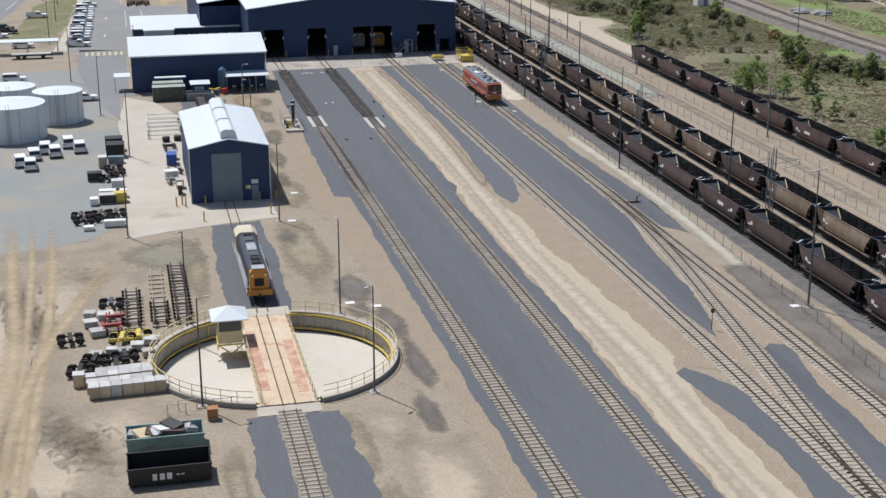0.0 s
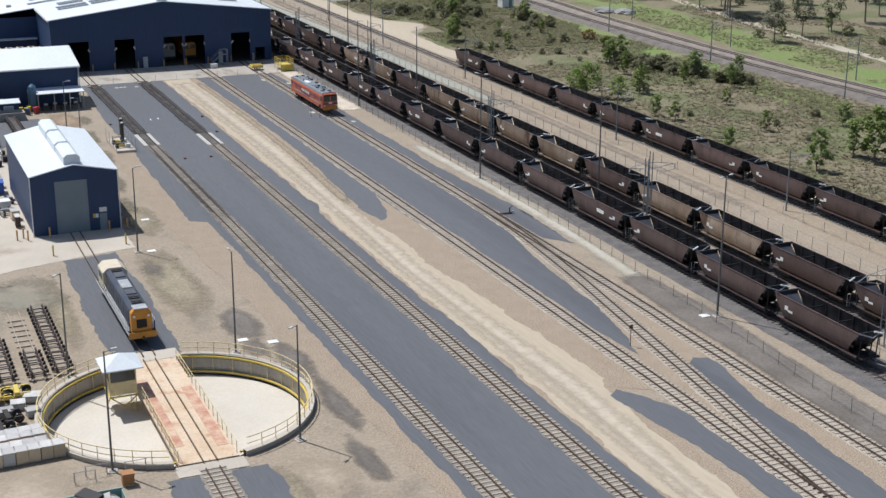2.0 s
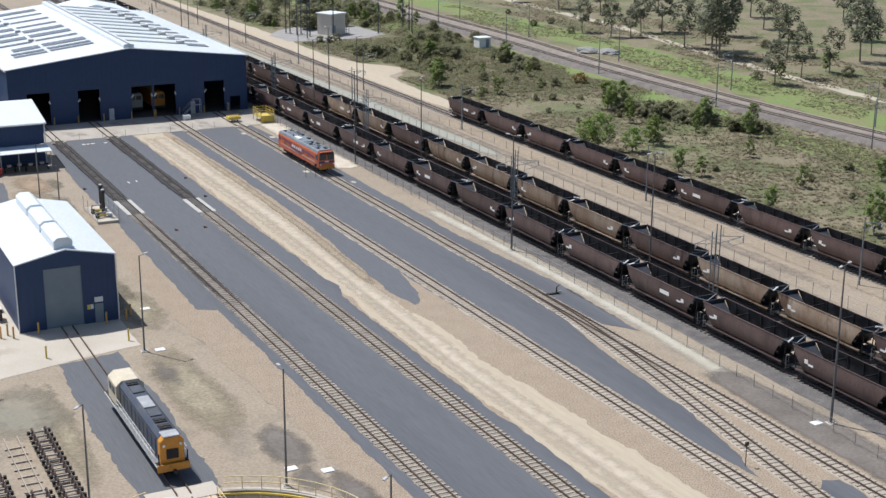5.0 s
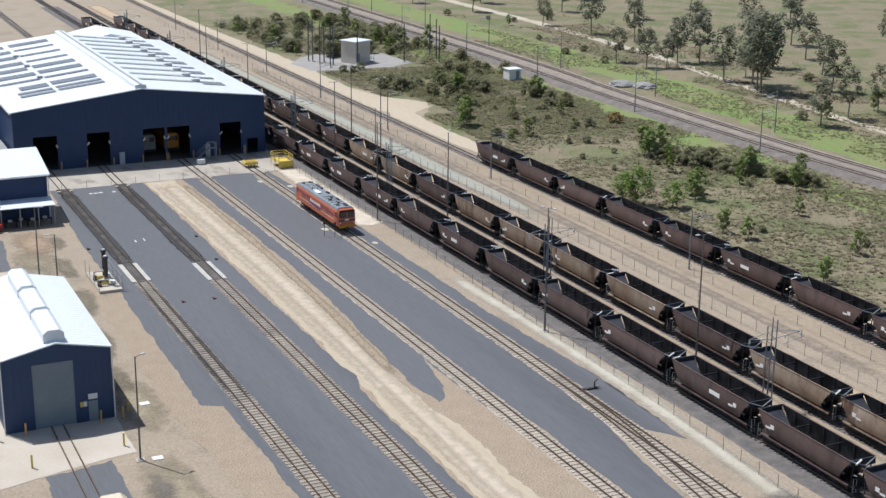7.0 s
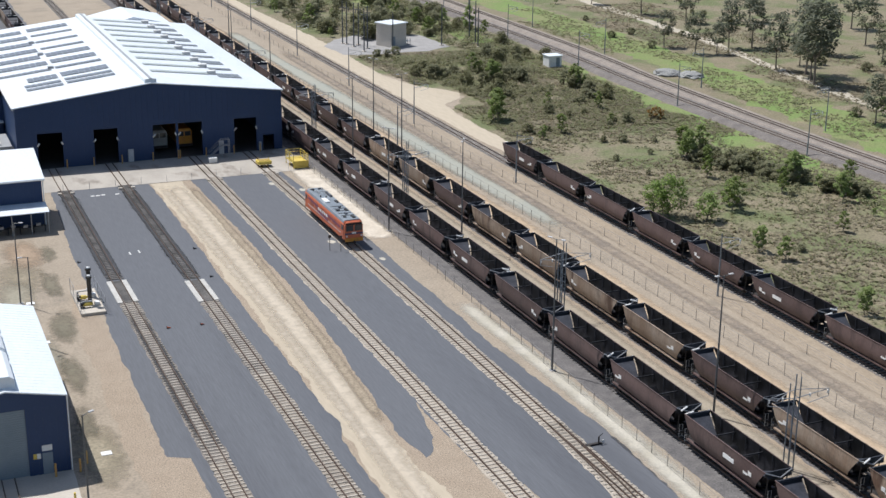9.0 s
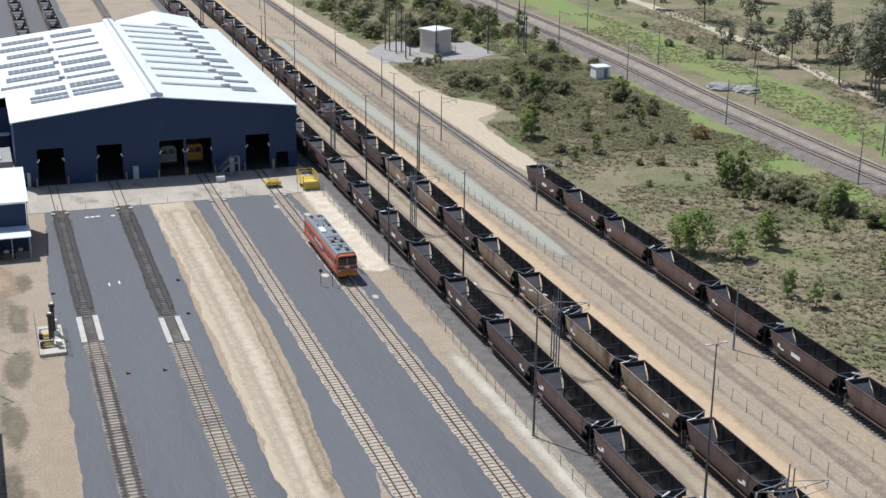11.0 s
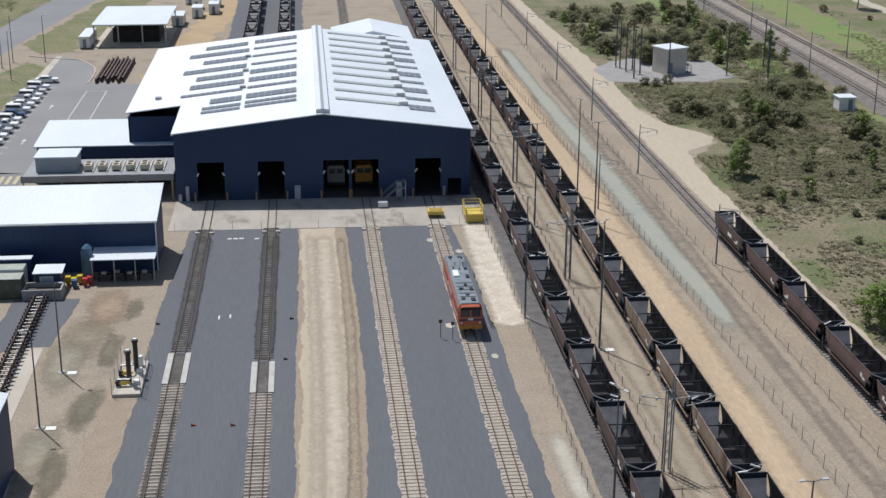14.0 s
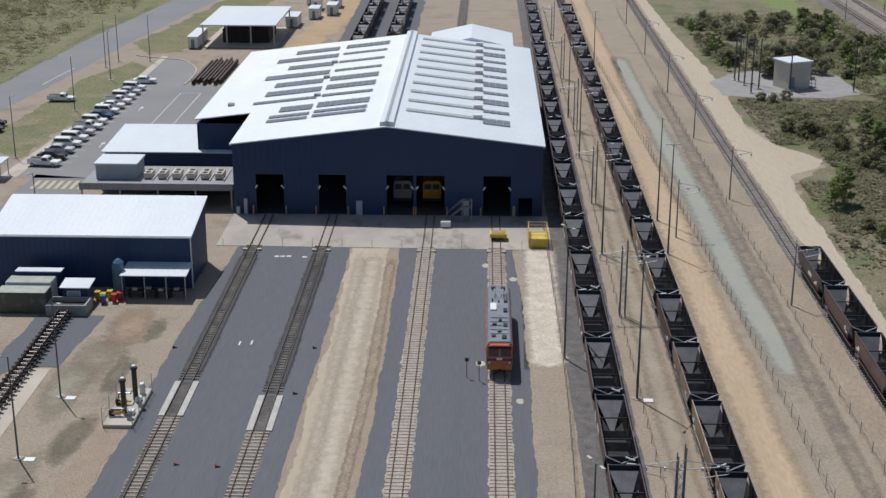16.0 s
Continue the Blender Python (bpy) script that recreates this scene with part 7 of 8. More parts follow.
for x in (-2.7, 2.7):
    for z in (0.5, 1.35):
        bx("side_beam", WHITE, rack, x - 0.04, x + 0.04, -6, 6, z - 0.05, z + 0.05)
for x, y in ((-22.2, 1.5), (-22.0, -2.0), (-23.4, -4.8), (-25.2, -5.2), (-22.2, 8.0)):
    t = thing("tyre_stack", (x, y, 0), "stack of black rubber tyres on the concrete", "tyres", "tyre stacks")
    for k in range(3):
        bm = bmesh.new()
        rod(bm, (0, 0, k * 0.28), (0, 0, k * 0.28 + 0.25), 0.6, n=16)
        part("tyre", bm, BLACKP, t, bevel=0.04)
for x, y in ((-24.6, -109.6), (-27.6, -109.2), (-28.6, -110.0)):
    t = thing("steel_trestle", (x, y, 0), "grey tube trestle standing in the dirt", "trestle", "trestles")
    for s in (-0.8, 0.8):
        bm = bmesh.new()
        rod(bm, (s, -0.4, 0), (s, 0, 0.95), 0.03, n=5)
        rod(bm, (s, 0.4, 0), (s, 0, 0.95), 0.03, n=5)
        part("leg", bm, GREY, t)
    bm = bmesh.new()
    rod(bm, (-0.9, 0, 0.95), (0.9, 0, 0.95), 0.03, n=5)
    part("bar", bm, GREY, t)


def storage_tank(x, y, r, h, label):
    root = thing("storage_tank", (x, y, 0), label, "storage tank", "white storage tanks")
    bm = bmesh.new()
    rod(bm, (0, 0, 0), (0, 0, h), r, n=48)
    part("shell", bm, mat("pale_tank_steel", (0.66, 0.7, 0.73), (0.6, 0.64, 0.67), 0.3, 5.0, 0.5, grain=0.05, stretch=(1, 1, 0.3)), root)
    bm = bmesh.new()
    rod(bm, (0, 0, h), (0, 0, h + 0.45), r + 0.1, 0.2, n=48)
    part("roof", bm, ROOF, root, "white conical roof")
    bm = bmesh.new()
    for s in (-0.22, 0.22):
        rod(bm, (s, -r - 0.15, 0), (s, -r - 0.15, h + 0.9), 0.03, n=5)
    for k in range(int(h / 0.35)):
        rod(bm, (-0.22, -r - 0.15, 0.3 + k * 0.35), (0.22, -r - 0.15, 0.3 + k * 0.35), 0.02, n=4)
    part("ladder", bm, GREY, root)
    for k in range(10):
        a = k * math.tau / 10
        bx("panel_seam", GREY, root, r * math.cos(a) - 0.04, r * math.cos(a) + 0.04, r * math.sin(a) - 0.04, r * math.sin(a) + 0.04, 0, h)
    return root


storage_tank(-49.0, 3.6, 5.4, 5.6, "large white steel storage tank in the sealed yard")
storage_tank(-42.0, 14.4, 4.0, 5.2, "white steel storage tank with a ladder")
storage_tank(-50.0, 20.0, 4.2, 5.2, "white steel storage tank behind the others")


def pump_station():
    root = thing("pump_station", (-4.6, 1.0, 0), "fenced pump set with two black columns on concrete", "pump station")
    bx("plinth", CONCRETE, root, -1.4, 1.5, -4.4, 4.2, -0.05, 0.35, bevel=0.03)
    for x, y in ((0.1, -1.6), (0.5, 1.4)):
        bm = bmesh.new()
        rod(bm, (x, y, 0.35), (x, y, 3.9), 0.26, n=16)
        rod(bm, (x, y, 3.7), (x, y, 3.95), 0.36, n=16)
        col = part("filter_column", bm, mat("dark_column_steel", (0.075, 0.07, 0.062), (0.045, 0.042, 0.04), 0.8, 6.0, 0.4, 0.4), root, "dark steel filter column")
        bm = bmesh.new()
        rod(bm, (x, y, 3.95), (x, y, 4.1), 0.2, n=12)
        part("cap", bm, WHITE, col)
    for y in (-2.4, 0.2):
        bm = bmesh.new()
        rod(bm, (-0.9, y, 0.75), (-0.1, y, 0.75), 0.26, n=14)
        rod(bm, (-0.1, y, 0.75), (0.3, y, 0.75), 0.14, n=10)
        part("pump", bm, YELLOW, root, "yellow pump")
        bx("motor", UNDER, root, -1.2, -0.7, y - 0.25, y + 0.25, 0.4, 1.0, bevel=0.05)
    for y, z in ((-1.6, 1.1), (1.4, 1.4)):
        bm = bmesh.new()
        rod(bm, (-1.0, y - 0.8, z), (0.2, y - 0.8, z), 0.09, n=8)
        rod(bm, (0.2, y - 0.8, z), (0.2, y, z), 0.09, n=8)
        rod(bm, (-1.0, y - 0.8, z), (-1.0, y - 0.8, 0.35), 0.09, n=8)
        part("pipe", bm, GREY, root)
        bx("valve_box", WHITE, root, 0.55, 1.15, y - 0.6, y + 0.1, 0.35, 0.8, bevel=0.03)
    bx("control_box", WHITE, root, 0.6, 1.0, 2.6, 3.2, 0.35, 1.5, bevel=0.03)
    for x in (-1.4, 1.5):
        for k in range(4):
            y = -4.3 + k * 2.8
            bm = bmesh.new()
            rod(bm, (x, y, 0.3), (x, y, 2.1), 0.035, n=6)
            part("fence_post", bm, GREY, root)
        for z in (0.5, 1.2, 2.05):
            bm = bmesh.new()
            rod(bm, (x, -4.3, z), (x, 4.1, z), 0.018, n=4)
            part("fence_rail", bm, GREY, root)
    for z in (1.2, 2.05):
        bm = bmesh.new()
        rod(bm, (-1.4, -4.3, z), (1.5, -4.3, z), 0.018, n=4)
        part("fence_rail", bm, GREY, root)


pump_station()
for x, y, c in ((2.75, -10.7, (0.55, 0.12, 0.04)), (6.6, -11.0, (0.35, 0.1, 0.06)), (-3.2, 16.6, (0.05, 0.05, 0.05)), (11.6, 5.0, (0.05, 0.05, 0.05)), (12.2, 17.0, (0.05, 0.05, 0.05))):
    root = thing("marker_cone", (x, y, 0.005), "small fallen marker cone on the asphalt", "cone", "markers on the asphalt")
    bm = bmesh.new()
    rod(bm, (-0.2, 0, 0.12), (0.24, 0, 0.06), 0.13, 0.04, n=12)
    part("cone", bm, mat("cone_%d" % int(c[0] * 100), c, None, 0.8, 6.0, 0.6), root)
    bx("base", BLACKP, root, -0.23, -0.2, -0.15, 0.15, 0.0, 0.28)
sw = thing("switch_stand", (34.3, -55.4, 0), "black hand-thrown switch stand beside the turnout", "switch stand")
bx("base", UNDER, sw, -1.6, 0.5, -0.15, 0.15, 0.0, 0.18)
bm = bmesh.new()
rod(bm, (0.2, 0, 0.15), (0.2, 0, 0.8), 0.08)
rod(bm, (0.2, 0, 0.8), (0.7, 0.2, 0.95), 0.05)
part("lever", bm, UNDER, sw)
bx("target", WHITE, sw, 0.55, 0.85, 0.1, 0.14, 0.05, 0.3)
for x, y in ((25.2, -101.5), (29.0, 9.8), (30.3, 9.0)):
    root = thing("marker_post", (x, y, 0), "thin dark marker post with a small board", "marker post", "siding marker posts")
    bm = bmesh.new()
    rod(bm, (0, 0, 0), (0, 0, 2.2), 0.04, n=6)
    part("post", bm, UNDER, root)
    bx("board", RUST, root, -0.2, 0.2, -0.04, 0.0, 1.8, 2.2)
for x, y in ((-22.3, -50.8), (-13.6, -49.4), (-14.4, -43.2), (-12.2, -43.0), (-11.4, -41.6), (-21.6, -43.4), (-24.2, -43.6), (-24.6, -42.4), (-25.4, -43.0)):
    root = thing("bollard", (x, y, 0), "yellow steel bollard at the shed", "bollard", "shed bollards")
    bm = bmesh.new()
    rod(bm, (0, 0, 0), (0, 0, 1.3), 0.1, n=10)
    part("post", bm, YELLOW if y < -45 else MATS["orange_bollard"], root)


# ---- parked vehicles ----
def vehicle(kind, colour, x, y, turn, label, group="parked cars"):
    root = thing("car" if kind != "ute" else "utility_truck", (x, y, 0), label, "car" if kind != "ute" else "utility truck", group, turn)
    paint = mat("car_paint_%d" % int(sum(c * w for c, w in zip(colour, (900, 90, 9)))), colour, tuple(c * 0.9 for c in colour), 0.5, 6.0, 0.45, grain=0.03)
    L, W = (2.35, 0.9) if kind != "ute" else (2.6, 0.92)
    body = [(-L, 0.35), (L, 0.35), (L, 0.75), (L - 0.15, 0.92), (-L + 0.1, 0.98), (-L, 0.8)]
    bm = bmesh.new()
    a = [bm.verts.new((x0, -W, z)) for x0, z in body]
    b = [bm.verts.new((x0, W, z)) for x0, z in body]
    bm.faces.new(a)
    bm.faces.new(b[::-1])
    for i in range(6):
        bm.faces.new((a[i], a[(i + 1) % 6], b[(i + 1) % 6], b[i]))
    shell = part("body", bm, paint, root, bevel=0.06)
    if kind == "ute":
        cabin, roof = [(-0.3, 0.93), (1.3, 0.93), (0.75, 1.5), (-0.2, 1.55)], (-0.15, 0.7, 1.52)
    elif kind == "wagon":
        cabin, roof = [(-2.2, 0.95), (1.25, 0.93), (0.6, 1.55), (-2.0, 1.6)], (-1.95, 0.55, 1.57)
    else:
        cabin, roof = [(-1.75, 0.95), (1.15, 0.92), (0.4, 1.4), (-1.1, 1.42)], (-1.05, 0.35, 1.4)
    bm = bmesh.new()
    a = [bm.verts.new((x0, -W * 0.86 if z > 1 else -W * 0.97, z)) for x0, z in cabin]
    b = [bm.verts.new((x0, W * 0.86 if z > 1 else W * 0.97, z)) for x0, z in cabin]
    bm.faces.new(a)
    bm.faces.new(b[::-1])
    for i in range(4):
        bm.faces.new((a[i], a[(i + 1) % 4], b[(i + 1) % 4], b[i]))
    part("cabin", bm, paint, root)
    (r0, z0), (f0, _), (f1, z1), (r1, z2) = cabin
    for s in (-1, 1):
        bm = bmesh.new()
        v = [bm.verts.new(c) for c in ((r0 + 0.25, s * W * 0.965, 1.02), (f0 - 0.3, s * W * 0.965, 1.02), (f1 - 0.05, s * W * 0.885, z1 - 0.08), (r1 + 0.12, s * W * 0.885, z2 - 0.08))]
        bm.faces.new(v)
        part("side_window", bm, GLASS, root)
    for xa, xb, za, zb2, d in ((f0, f1, 1.0, z1, 0.02), (r0, r1, 1.02, z2, -0.02)):
        bm = bmesh.new()
        fa = (za - 0.93) / (zb2 - 0.93) + 0.04
        xx = lambda f: xa + (xb - xa) * f + d
        v = [bm.verts.new(c) for c in ((xx(fa), -W * 0.85, za), (xx(fa), W * 0.85, za), (xx(0.86), W * 0.8, 0.93 + (zb2 - 0.93) * 0.88), (xx(0.86), -W * 0.8, 0.93 + (zb2 - 0.93) * 0.88))]
        bm.faces.new(v)
        part("windscreen" if d > 0 else "rear_window", bm, GLASS, root)
    bx("roof", paint, root, roof[0], roof[1], -W * 0.86, W * 0.86, roof[2], roof[2] + 0.06, bevel=0.025)
    for x0 in (-L + 0.85, L - 0.85):
        for s in (-1, 1):
            bm = bmesh.new()
            rod(bm, (x0, s * (W - 0.2), 0.33), (x0, s * (W + 0.01), 0.33), 0.33, n=14)
            wheel = part("wheel", bm, BLACKP, root)
            bm = bmesh.new()
            rod(bm, (x0, s * (W + 0.005), 0.33), (x0, s * (W + 0.02), 0.33), 0.2, n=10)
            part("rim", bm, GREY, wheel)
    if kind == "ute":
        bx("tray", mat("dark_tray", (0.06, 0.06, 0.065), (0.1, 0.1, 0.1), 0.8, 6.0, 0.7), root, -L, -0.4, -W + 0.05, W - 0.05, 0.98, 1.05)
        for s in (-1, 1):
            bx("tray_side", paint, root, -L, -0.4, s * (W - 0.05), s * W, 0.95, 1.25)
    for s in (-1, 1):
        bx("headlight", WHITE, shell, L - 0.02, L + 0.02, s * 0.65 - 0.15, s * 0.65 + 0.15, 0.65, 0.8)
        bx("tail_light", RED, shell, -L - 0.02, -L + 0.02, s * 0.72 - 0.1, s * 0.72 + 0.1, 0.65, 0.85)
    return root


WH, SI, BK, BL = (0.82, 0.82, 0.81), (0.55, 0.56, 0.57), (0.02, 0.02, 0.025), (0.03, 0.07, 0.16)
ROWOF = [("ute", WH), ("sedan", BK), ("sedan", SI), ("wagon", WH), ("wagon", WH), ("sedan", SI), ("ute", WH), ("wagon", WH), ("sedan", BL), ("wagon", WH), ("sedan", WH), ("ute", WH), ("wagon", WH), ("sedan", SI), ("wagon", WH)]
NAMES = {WH: "white", SI: "silver", BK: "black", BL: "dark blue"}
for k, (kind, c) in enumerate(ROWOF):
    y = 91.2 + k * 4.1
    vehicle(kind, c, -40.2 + (y - 90) * 0.012, y, -4 + (k * 37) % 7 - 3, NAMES[c] + " parked " + {"ute": "utility", "sedan": "sedan", "wagon": "station wagon"}[kind] + " in the car park")
for kind, c, x, y, t in (("ute", WH, -51.0, 138, 0), ("wagon", BK, -57.5, 117.5, 4), ("ute", BK, -56.8, 113.2, 2), ("ute", WH, -58.6, 107.5, 0), ("wagon", WH, -52, 92, 0), ("sedan", WH, -38.8, 155, 5)):
    vehicle(kind, c, x, y, t, NAMES[c] + " vehicle parked on the grass by the road", "cars on the grass")
for x, y in ((-46.8, -15.2), (-45.2, -17.8), (-45.0, -11.5), (-43.5, -7.6), (-42.0, -10.4), (-40.2, -4.6), (-38.4, -8.2)):
    vehicle("wagon", WH, x, y, 90 + (x * 13) % 8, "white van parked in the sealed yard", "vans in the sealed yard")
for x, y in ((-41.5, 33), (-40.2, 31.5), (-38.2, 30.6)):
    vehicle("sedan", WH, x, y, 5, "white car parked behind the tanks", "cars behind the tanks")


vehicle("wagon", WH, -51.5, 52, 0, "white minibus parked beside the access road", "cars behind the tanks")
sh = thing("shade_shelter", (-50.5, 84.0, 0), "white flat-roofed shade shelter on the dirt", "shelter")
bx("roof", ROOF, sh, -6.5, 6.5, -2.0, 2.0, 2.7, 2.85)
for sx in (-6.2, 0, 6.2):
    for sy in (-1.8, 1.8):
        bx("post", GREY, sh, sx - 0.06, sx + 0.06, sy - 0.06, sy + 0.06, 0, 2.7)
tr = thing("flat_trailer", (-49.5, 78.0, 0), "pale flat trailer parked on the dirt", "trailer")
bx("deck", PLY_TOP, tr, -4.0, 4.0, -1.1, 1.1, 0.9, 1.05)
bx("chassis", UNDER, tr, -4.2, 4.2, -0.5, 0.5, 0.65, 0.9)
for sx in (-2.6, -1.4, 2.4):
    for sy in (-0.95, 0.95):
        bm = bmesh.new()
        rod(bm, (sx, sy - 0.12, 0.42), (sx, sy + 0.12, 0.42), 0.42, n=14)
        part("wheel", bm, BLACKP, tr)


# ---- behind the workshop ----
def rear_yard():
    b = thing("open_shelter", (-26.0, 205.0, 0), "open-sided shelter with a white roof and machinery", "shelter")
    bx("roof", ROOF, b, -9.0, 8.5, -10, 18, 5.0, 5.25)
    for x in (-8.5, -3, 2.6, 8.0):
        for y in (-9.5, 17.5):
            bx("column", GREY, b, x - 0.15, x + 0.15, y - 0.15, y + 0.15, 0, 5)
    bx("machinery", UNDER, b, -5, 6, -4, 8, 0, 3.4, bevel=0.2)
    bx("floor", CONCRETE, b, -9, 8.5, -10, 18, -0.05, 0.06)
    for x, y, w, l in ((-36.5, 199, 2.4, 12), (-17.5, 226, 3.0, 8), (-13.5, 238, 2.6, 6), (-9.5, 244, 2.6, 6), (-14.6, 252, 2.6, 5), (-17, 262, 2.6, 6), (-9.6, 256, 2.5, 5)):
        c = thing("portable_hut", (x, y, 0), "white portable site hut behind the workshop", "hut", "portable huts")
        bx("body", WHITE, c, -w / 2, w / 2, -l / 2, l / 2, 0.2, 2.7, bevel=0.03)
        bx("roof", ROOF, c, -w / 2 - 0.1, w / 2 + 0.1, -l / 2 - 0.1, l / 2 + 0.1, 2.7, 2.85)
        bx("door", DOOR_GREY, c, -0.4, 0.4, -l / 2 - 0.03, -l / 2, 0.25, 2.2)
    for k in range(8):
        r = thing("rail_stack", (-28.6 + k * 0.75, 164 + (k % 3) * 1.5, 0), "stacked rusty rails lying in the yard", "rails", "rusty rail stacks")
        for j in range(3):
            bx("rail", RUST, r, -0.2, 0.2, -11, 11, 0.2 + j * 0.3, 0.42 + j * 0.3)
        for y in (-8, 0, 8):
            bx("dunnage", PLY, r, -0.35, 0.35, y - 0.1, y + 0.1, 0, 0.2)
    patch("rear_dirt_road", [(-20, 150), (-12, 170), (-6, 215), (2, 300), (-8, 300), (-14, 220), (-19, 180)], -0.01, mat("orange_dirt", (0.43, 0.32, 0.19), (0.38, 0.28, 0.17), 0.15, 3.0, 0.95), "orange dirt road behind the workshop", 2, 0.8, 95)
    patch("rear_asphalt", [(-4, 160), (14, 160), (14, 420), (-4, 420)], -0.008, ASPHALT, "dark asphalt behind the workshop", 2, 0.4, 96)
    rr = random.Random(8)
    src = [o for o in scene.objects if o.name.startswith("coal_wagon") and o.parent is None]
    for x in (1.4, 9.2):
        for k in range(6):
            copy_thing(rr.choice(src), pose(x + 0.4, 188 + 14.32 * k, 0.24))
    track([(1.8, 165), (1.8, 420)], "rear siding track behind the workshop", DARK_BALLAST, seed=31)
    track([(9.6, 165), (9.6, 420)], "rear siding track behind the workshop", DARK_BALLAST, seed=32)
    track([(24.5, 160), (25.0, 250), (26, 420)], "rear siding track behind the workshop", DARK_BALLAST, seed=33)


rear_yard()


def substation():
    patch("substation_pad", [(78, 147.5), (84, 146), (99, 146), (106, 150), (105, 168), (90, 174), (82, 168), (77, 160)], -0.001, mat("grey_gravel", (0.32, 0.31, 0.3), (0.27, 0.26, 0.25), 0.4, 5.0, 0.95), "grey gravel pad round the substation", 1.5, 0.4, 97)
    h = thing("substation_hut", (93.0, 156.4, 0), "cream concrete substation hut with a white roof", "hut", turn=24)
    bx("body", mat("cream_render", (0.6, 0.555, 0.49), (0.54, 0.495, 0.43), 0.4, 5.0, 0.85), h, -2.6, 2.6, -2.6, 2.6, 0, 5.4, bevel=0.03)
    bx("roof", ROOF, h, -2.9, 2.9, -2.9, 2.9, 5.4, 5.65, bevel=0.03)
    for z in (1.6, 3.4):
        bx("wall_joint", MATS["cream_render"], h, -2.62, 2.62, -2.63, -2.6, z, z + 0.08)
    bx("door", DOOR_GREY, h, -2.4, -1.2, -2.64, -2.6, 0.4, 2.6)
    bx("steps", GREY, h, -2.6, -1.0, -4.0, -2.6, 0, 0.4)
    for x in (3.2, 4.2):
        bx("side_platform_post", GREY, h, x - 0.05, x + 0.05, -2.4, -2.3, 0, 1.6)
    bx("side_platform", GREY, h, 2.6, 4.3, -2.5, 0.5, 0.9, 1.0)
    w = thing("relay_hut", (117.8, 118.6, 0), "small white relay hut beside the main line", "hut")
    bx("body", WHITE, w, -1.6, 1.6, -1.5, 1.5, 0.1, 2.5, bevel=0.04)
    bx("roof", ROOF, w, -1.8, 1.8, -1.7, 1.7, 2.5, 2.65, bevel=0.03)
    bx("door", DOOR_GREY, w, 0.2, 1.1, -1.53, -1.5, 0.2, 2.2)
    bx("base", CONCRETE, w, -1.9, 1.9, -1.8, 1.8, -0.05, 0.1)
    g = random.Random(5)
    for cx, cy, r in ((137.6, 101.5, 3.0), (141.2, 97.5, 2.8)):
        bm = bmesh.new()
        bmesh.ops.create_icosphere(bm, subdivisions=4, radius=1)
        for v in bm.verts:
            n = noise.noise(v.co * 2.2 + Vector((cx, cy, 0))) * 0.22 + noise.noise(v.co * 7) * 0.08
            v.co = Vector((v.co.x * r * (1 + n), v.co.y * r * (1 + n), max(-0.1, (v.co.z + 0.1) * r * 0.38 * (1 + n))))
        pile = part("mound", bm, mat("grey_rubble", (0.3, 0.3, 0.29), (0.24, 0.24, 0.23), 0.6, 4.0, 0.95, bump=1.0, grain=0.3), None)
        pile.matrix_basis = pose(cx, cy, -0.05)
        tagged(pile, "heap of grey crushed rock on the grass", "rubble mound", "rubble mounds")


substation()


# ---- plants ----
def leafy(name, a, b, light):
    """Leaf colour that varies from clump to clump."""
    m = bpy.data.materials.new(name)
    m.use_nodes = True
    nt = m.node_tree
    p = nt.nodes["Principled BSDF"]
    p.inputs["Roughness"].default_value = 0.7
    g = nt.nodes.new("ShaderNodeNewGeometry")
    r = nt.nodes.new("ShaderNodeValToRGB")
    r.color_ramp.elements[0].color, r.color_ramp.elements[1].color = (*a, 1), (*b, 1)
    e = r.color_ramp.elements.new(0.9)
    e.color = (*light, 1)
    nt.links.new(g.outputs["Random Per Island"], r.inputs[0])
    nt.links.new(r.outputs[0], p.inputs["Base Color"])
    t = nt.nodes.new("ShaderNodeBsdfTranslucent")
    x = nt.nodes.new("ShaderNodeMixShader")
    x.inputs[0].default_value = 0.42
    out = nt.nodes["Material Output"]
    nt.links.new(r.outputs[0], t.inputs["Color"])
    nt.links.new(p.outputs[0], x.inputs[1])
    nt.links.new(t.outputs[0], x.inputs[2])
    nt.links.new(x.outputs[0], out.inputs["Surface"])
    MATS[name] = m
    return m


GUM = leafy("gum_leaf", (0.085, 0.1, 0.06), (0.14, 0.155, 0.1), (0.18, 0.19, 0.13))
LUSH = leafy("lush_leaf", (0.12, 0.19, 0.04), (0.21, 0.31, 0.07), (0.26, 0.36, 0.09))
SCRUB = leafy("scrub_leaf", (0.15, 0.165, 0.078), (0.22, 0.225, 0.115), (0.27, 0.255, 0.15))
OLIVE = leafy("olive_leaf", (0.13, 0.19, 0.045), (0.22, 0.3, 0.075), (0.27, 0.33, 0.11))
STRAW = leafy("straw_blade", (0.25, 0.21, 0.14), (0.31, 0.255, 0.18), (0.23, 0.205, 0.13))
BLADE = leafy("green_blade", (0.16, 0.185, 0.075), (0.215, 0.225, 0.105), (0.26, 0.235, 0.135))
ORANGE = leafy("orange_leaf", (0.28, 0.14, 0.04), (0.34, 0.17, 0.05), (0.22, 0.16, 0.05))
BARK = mat("pale_bark", (0.26, 0.22, 0.18), (0.17, 0.14, 0.115), 1.5, 6.0, 0.9, grain=0.2)


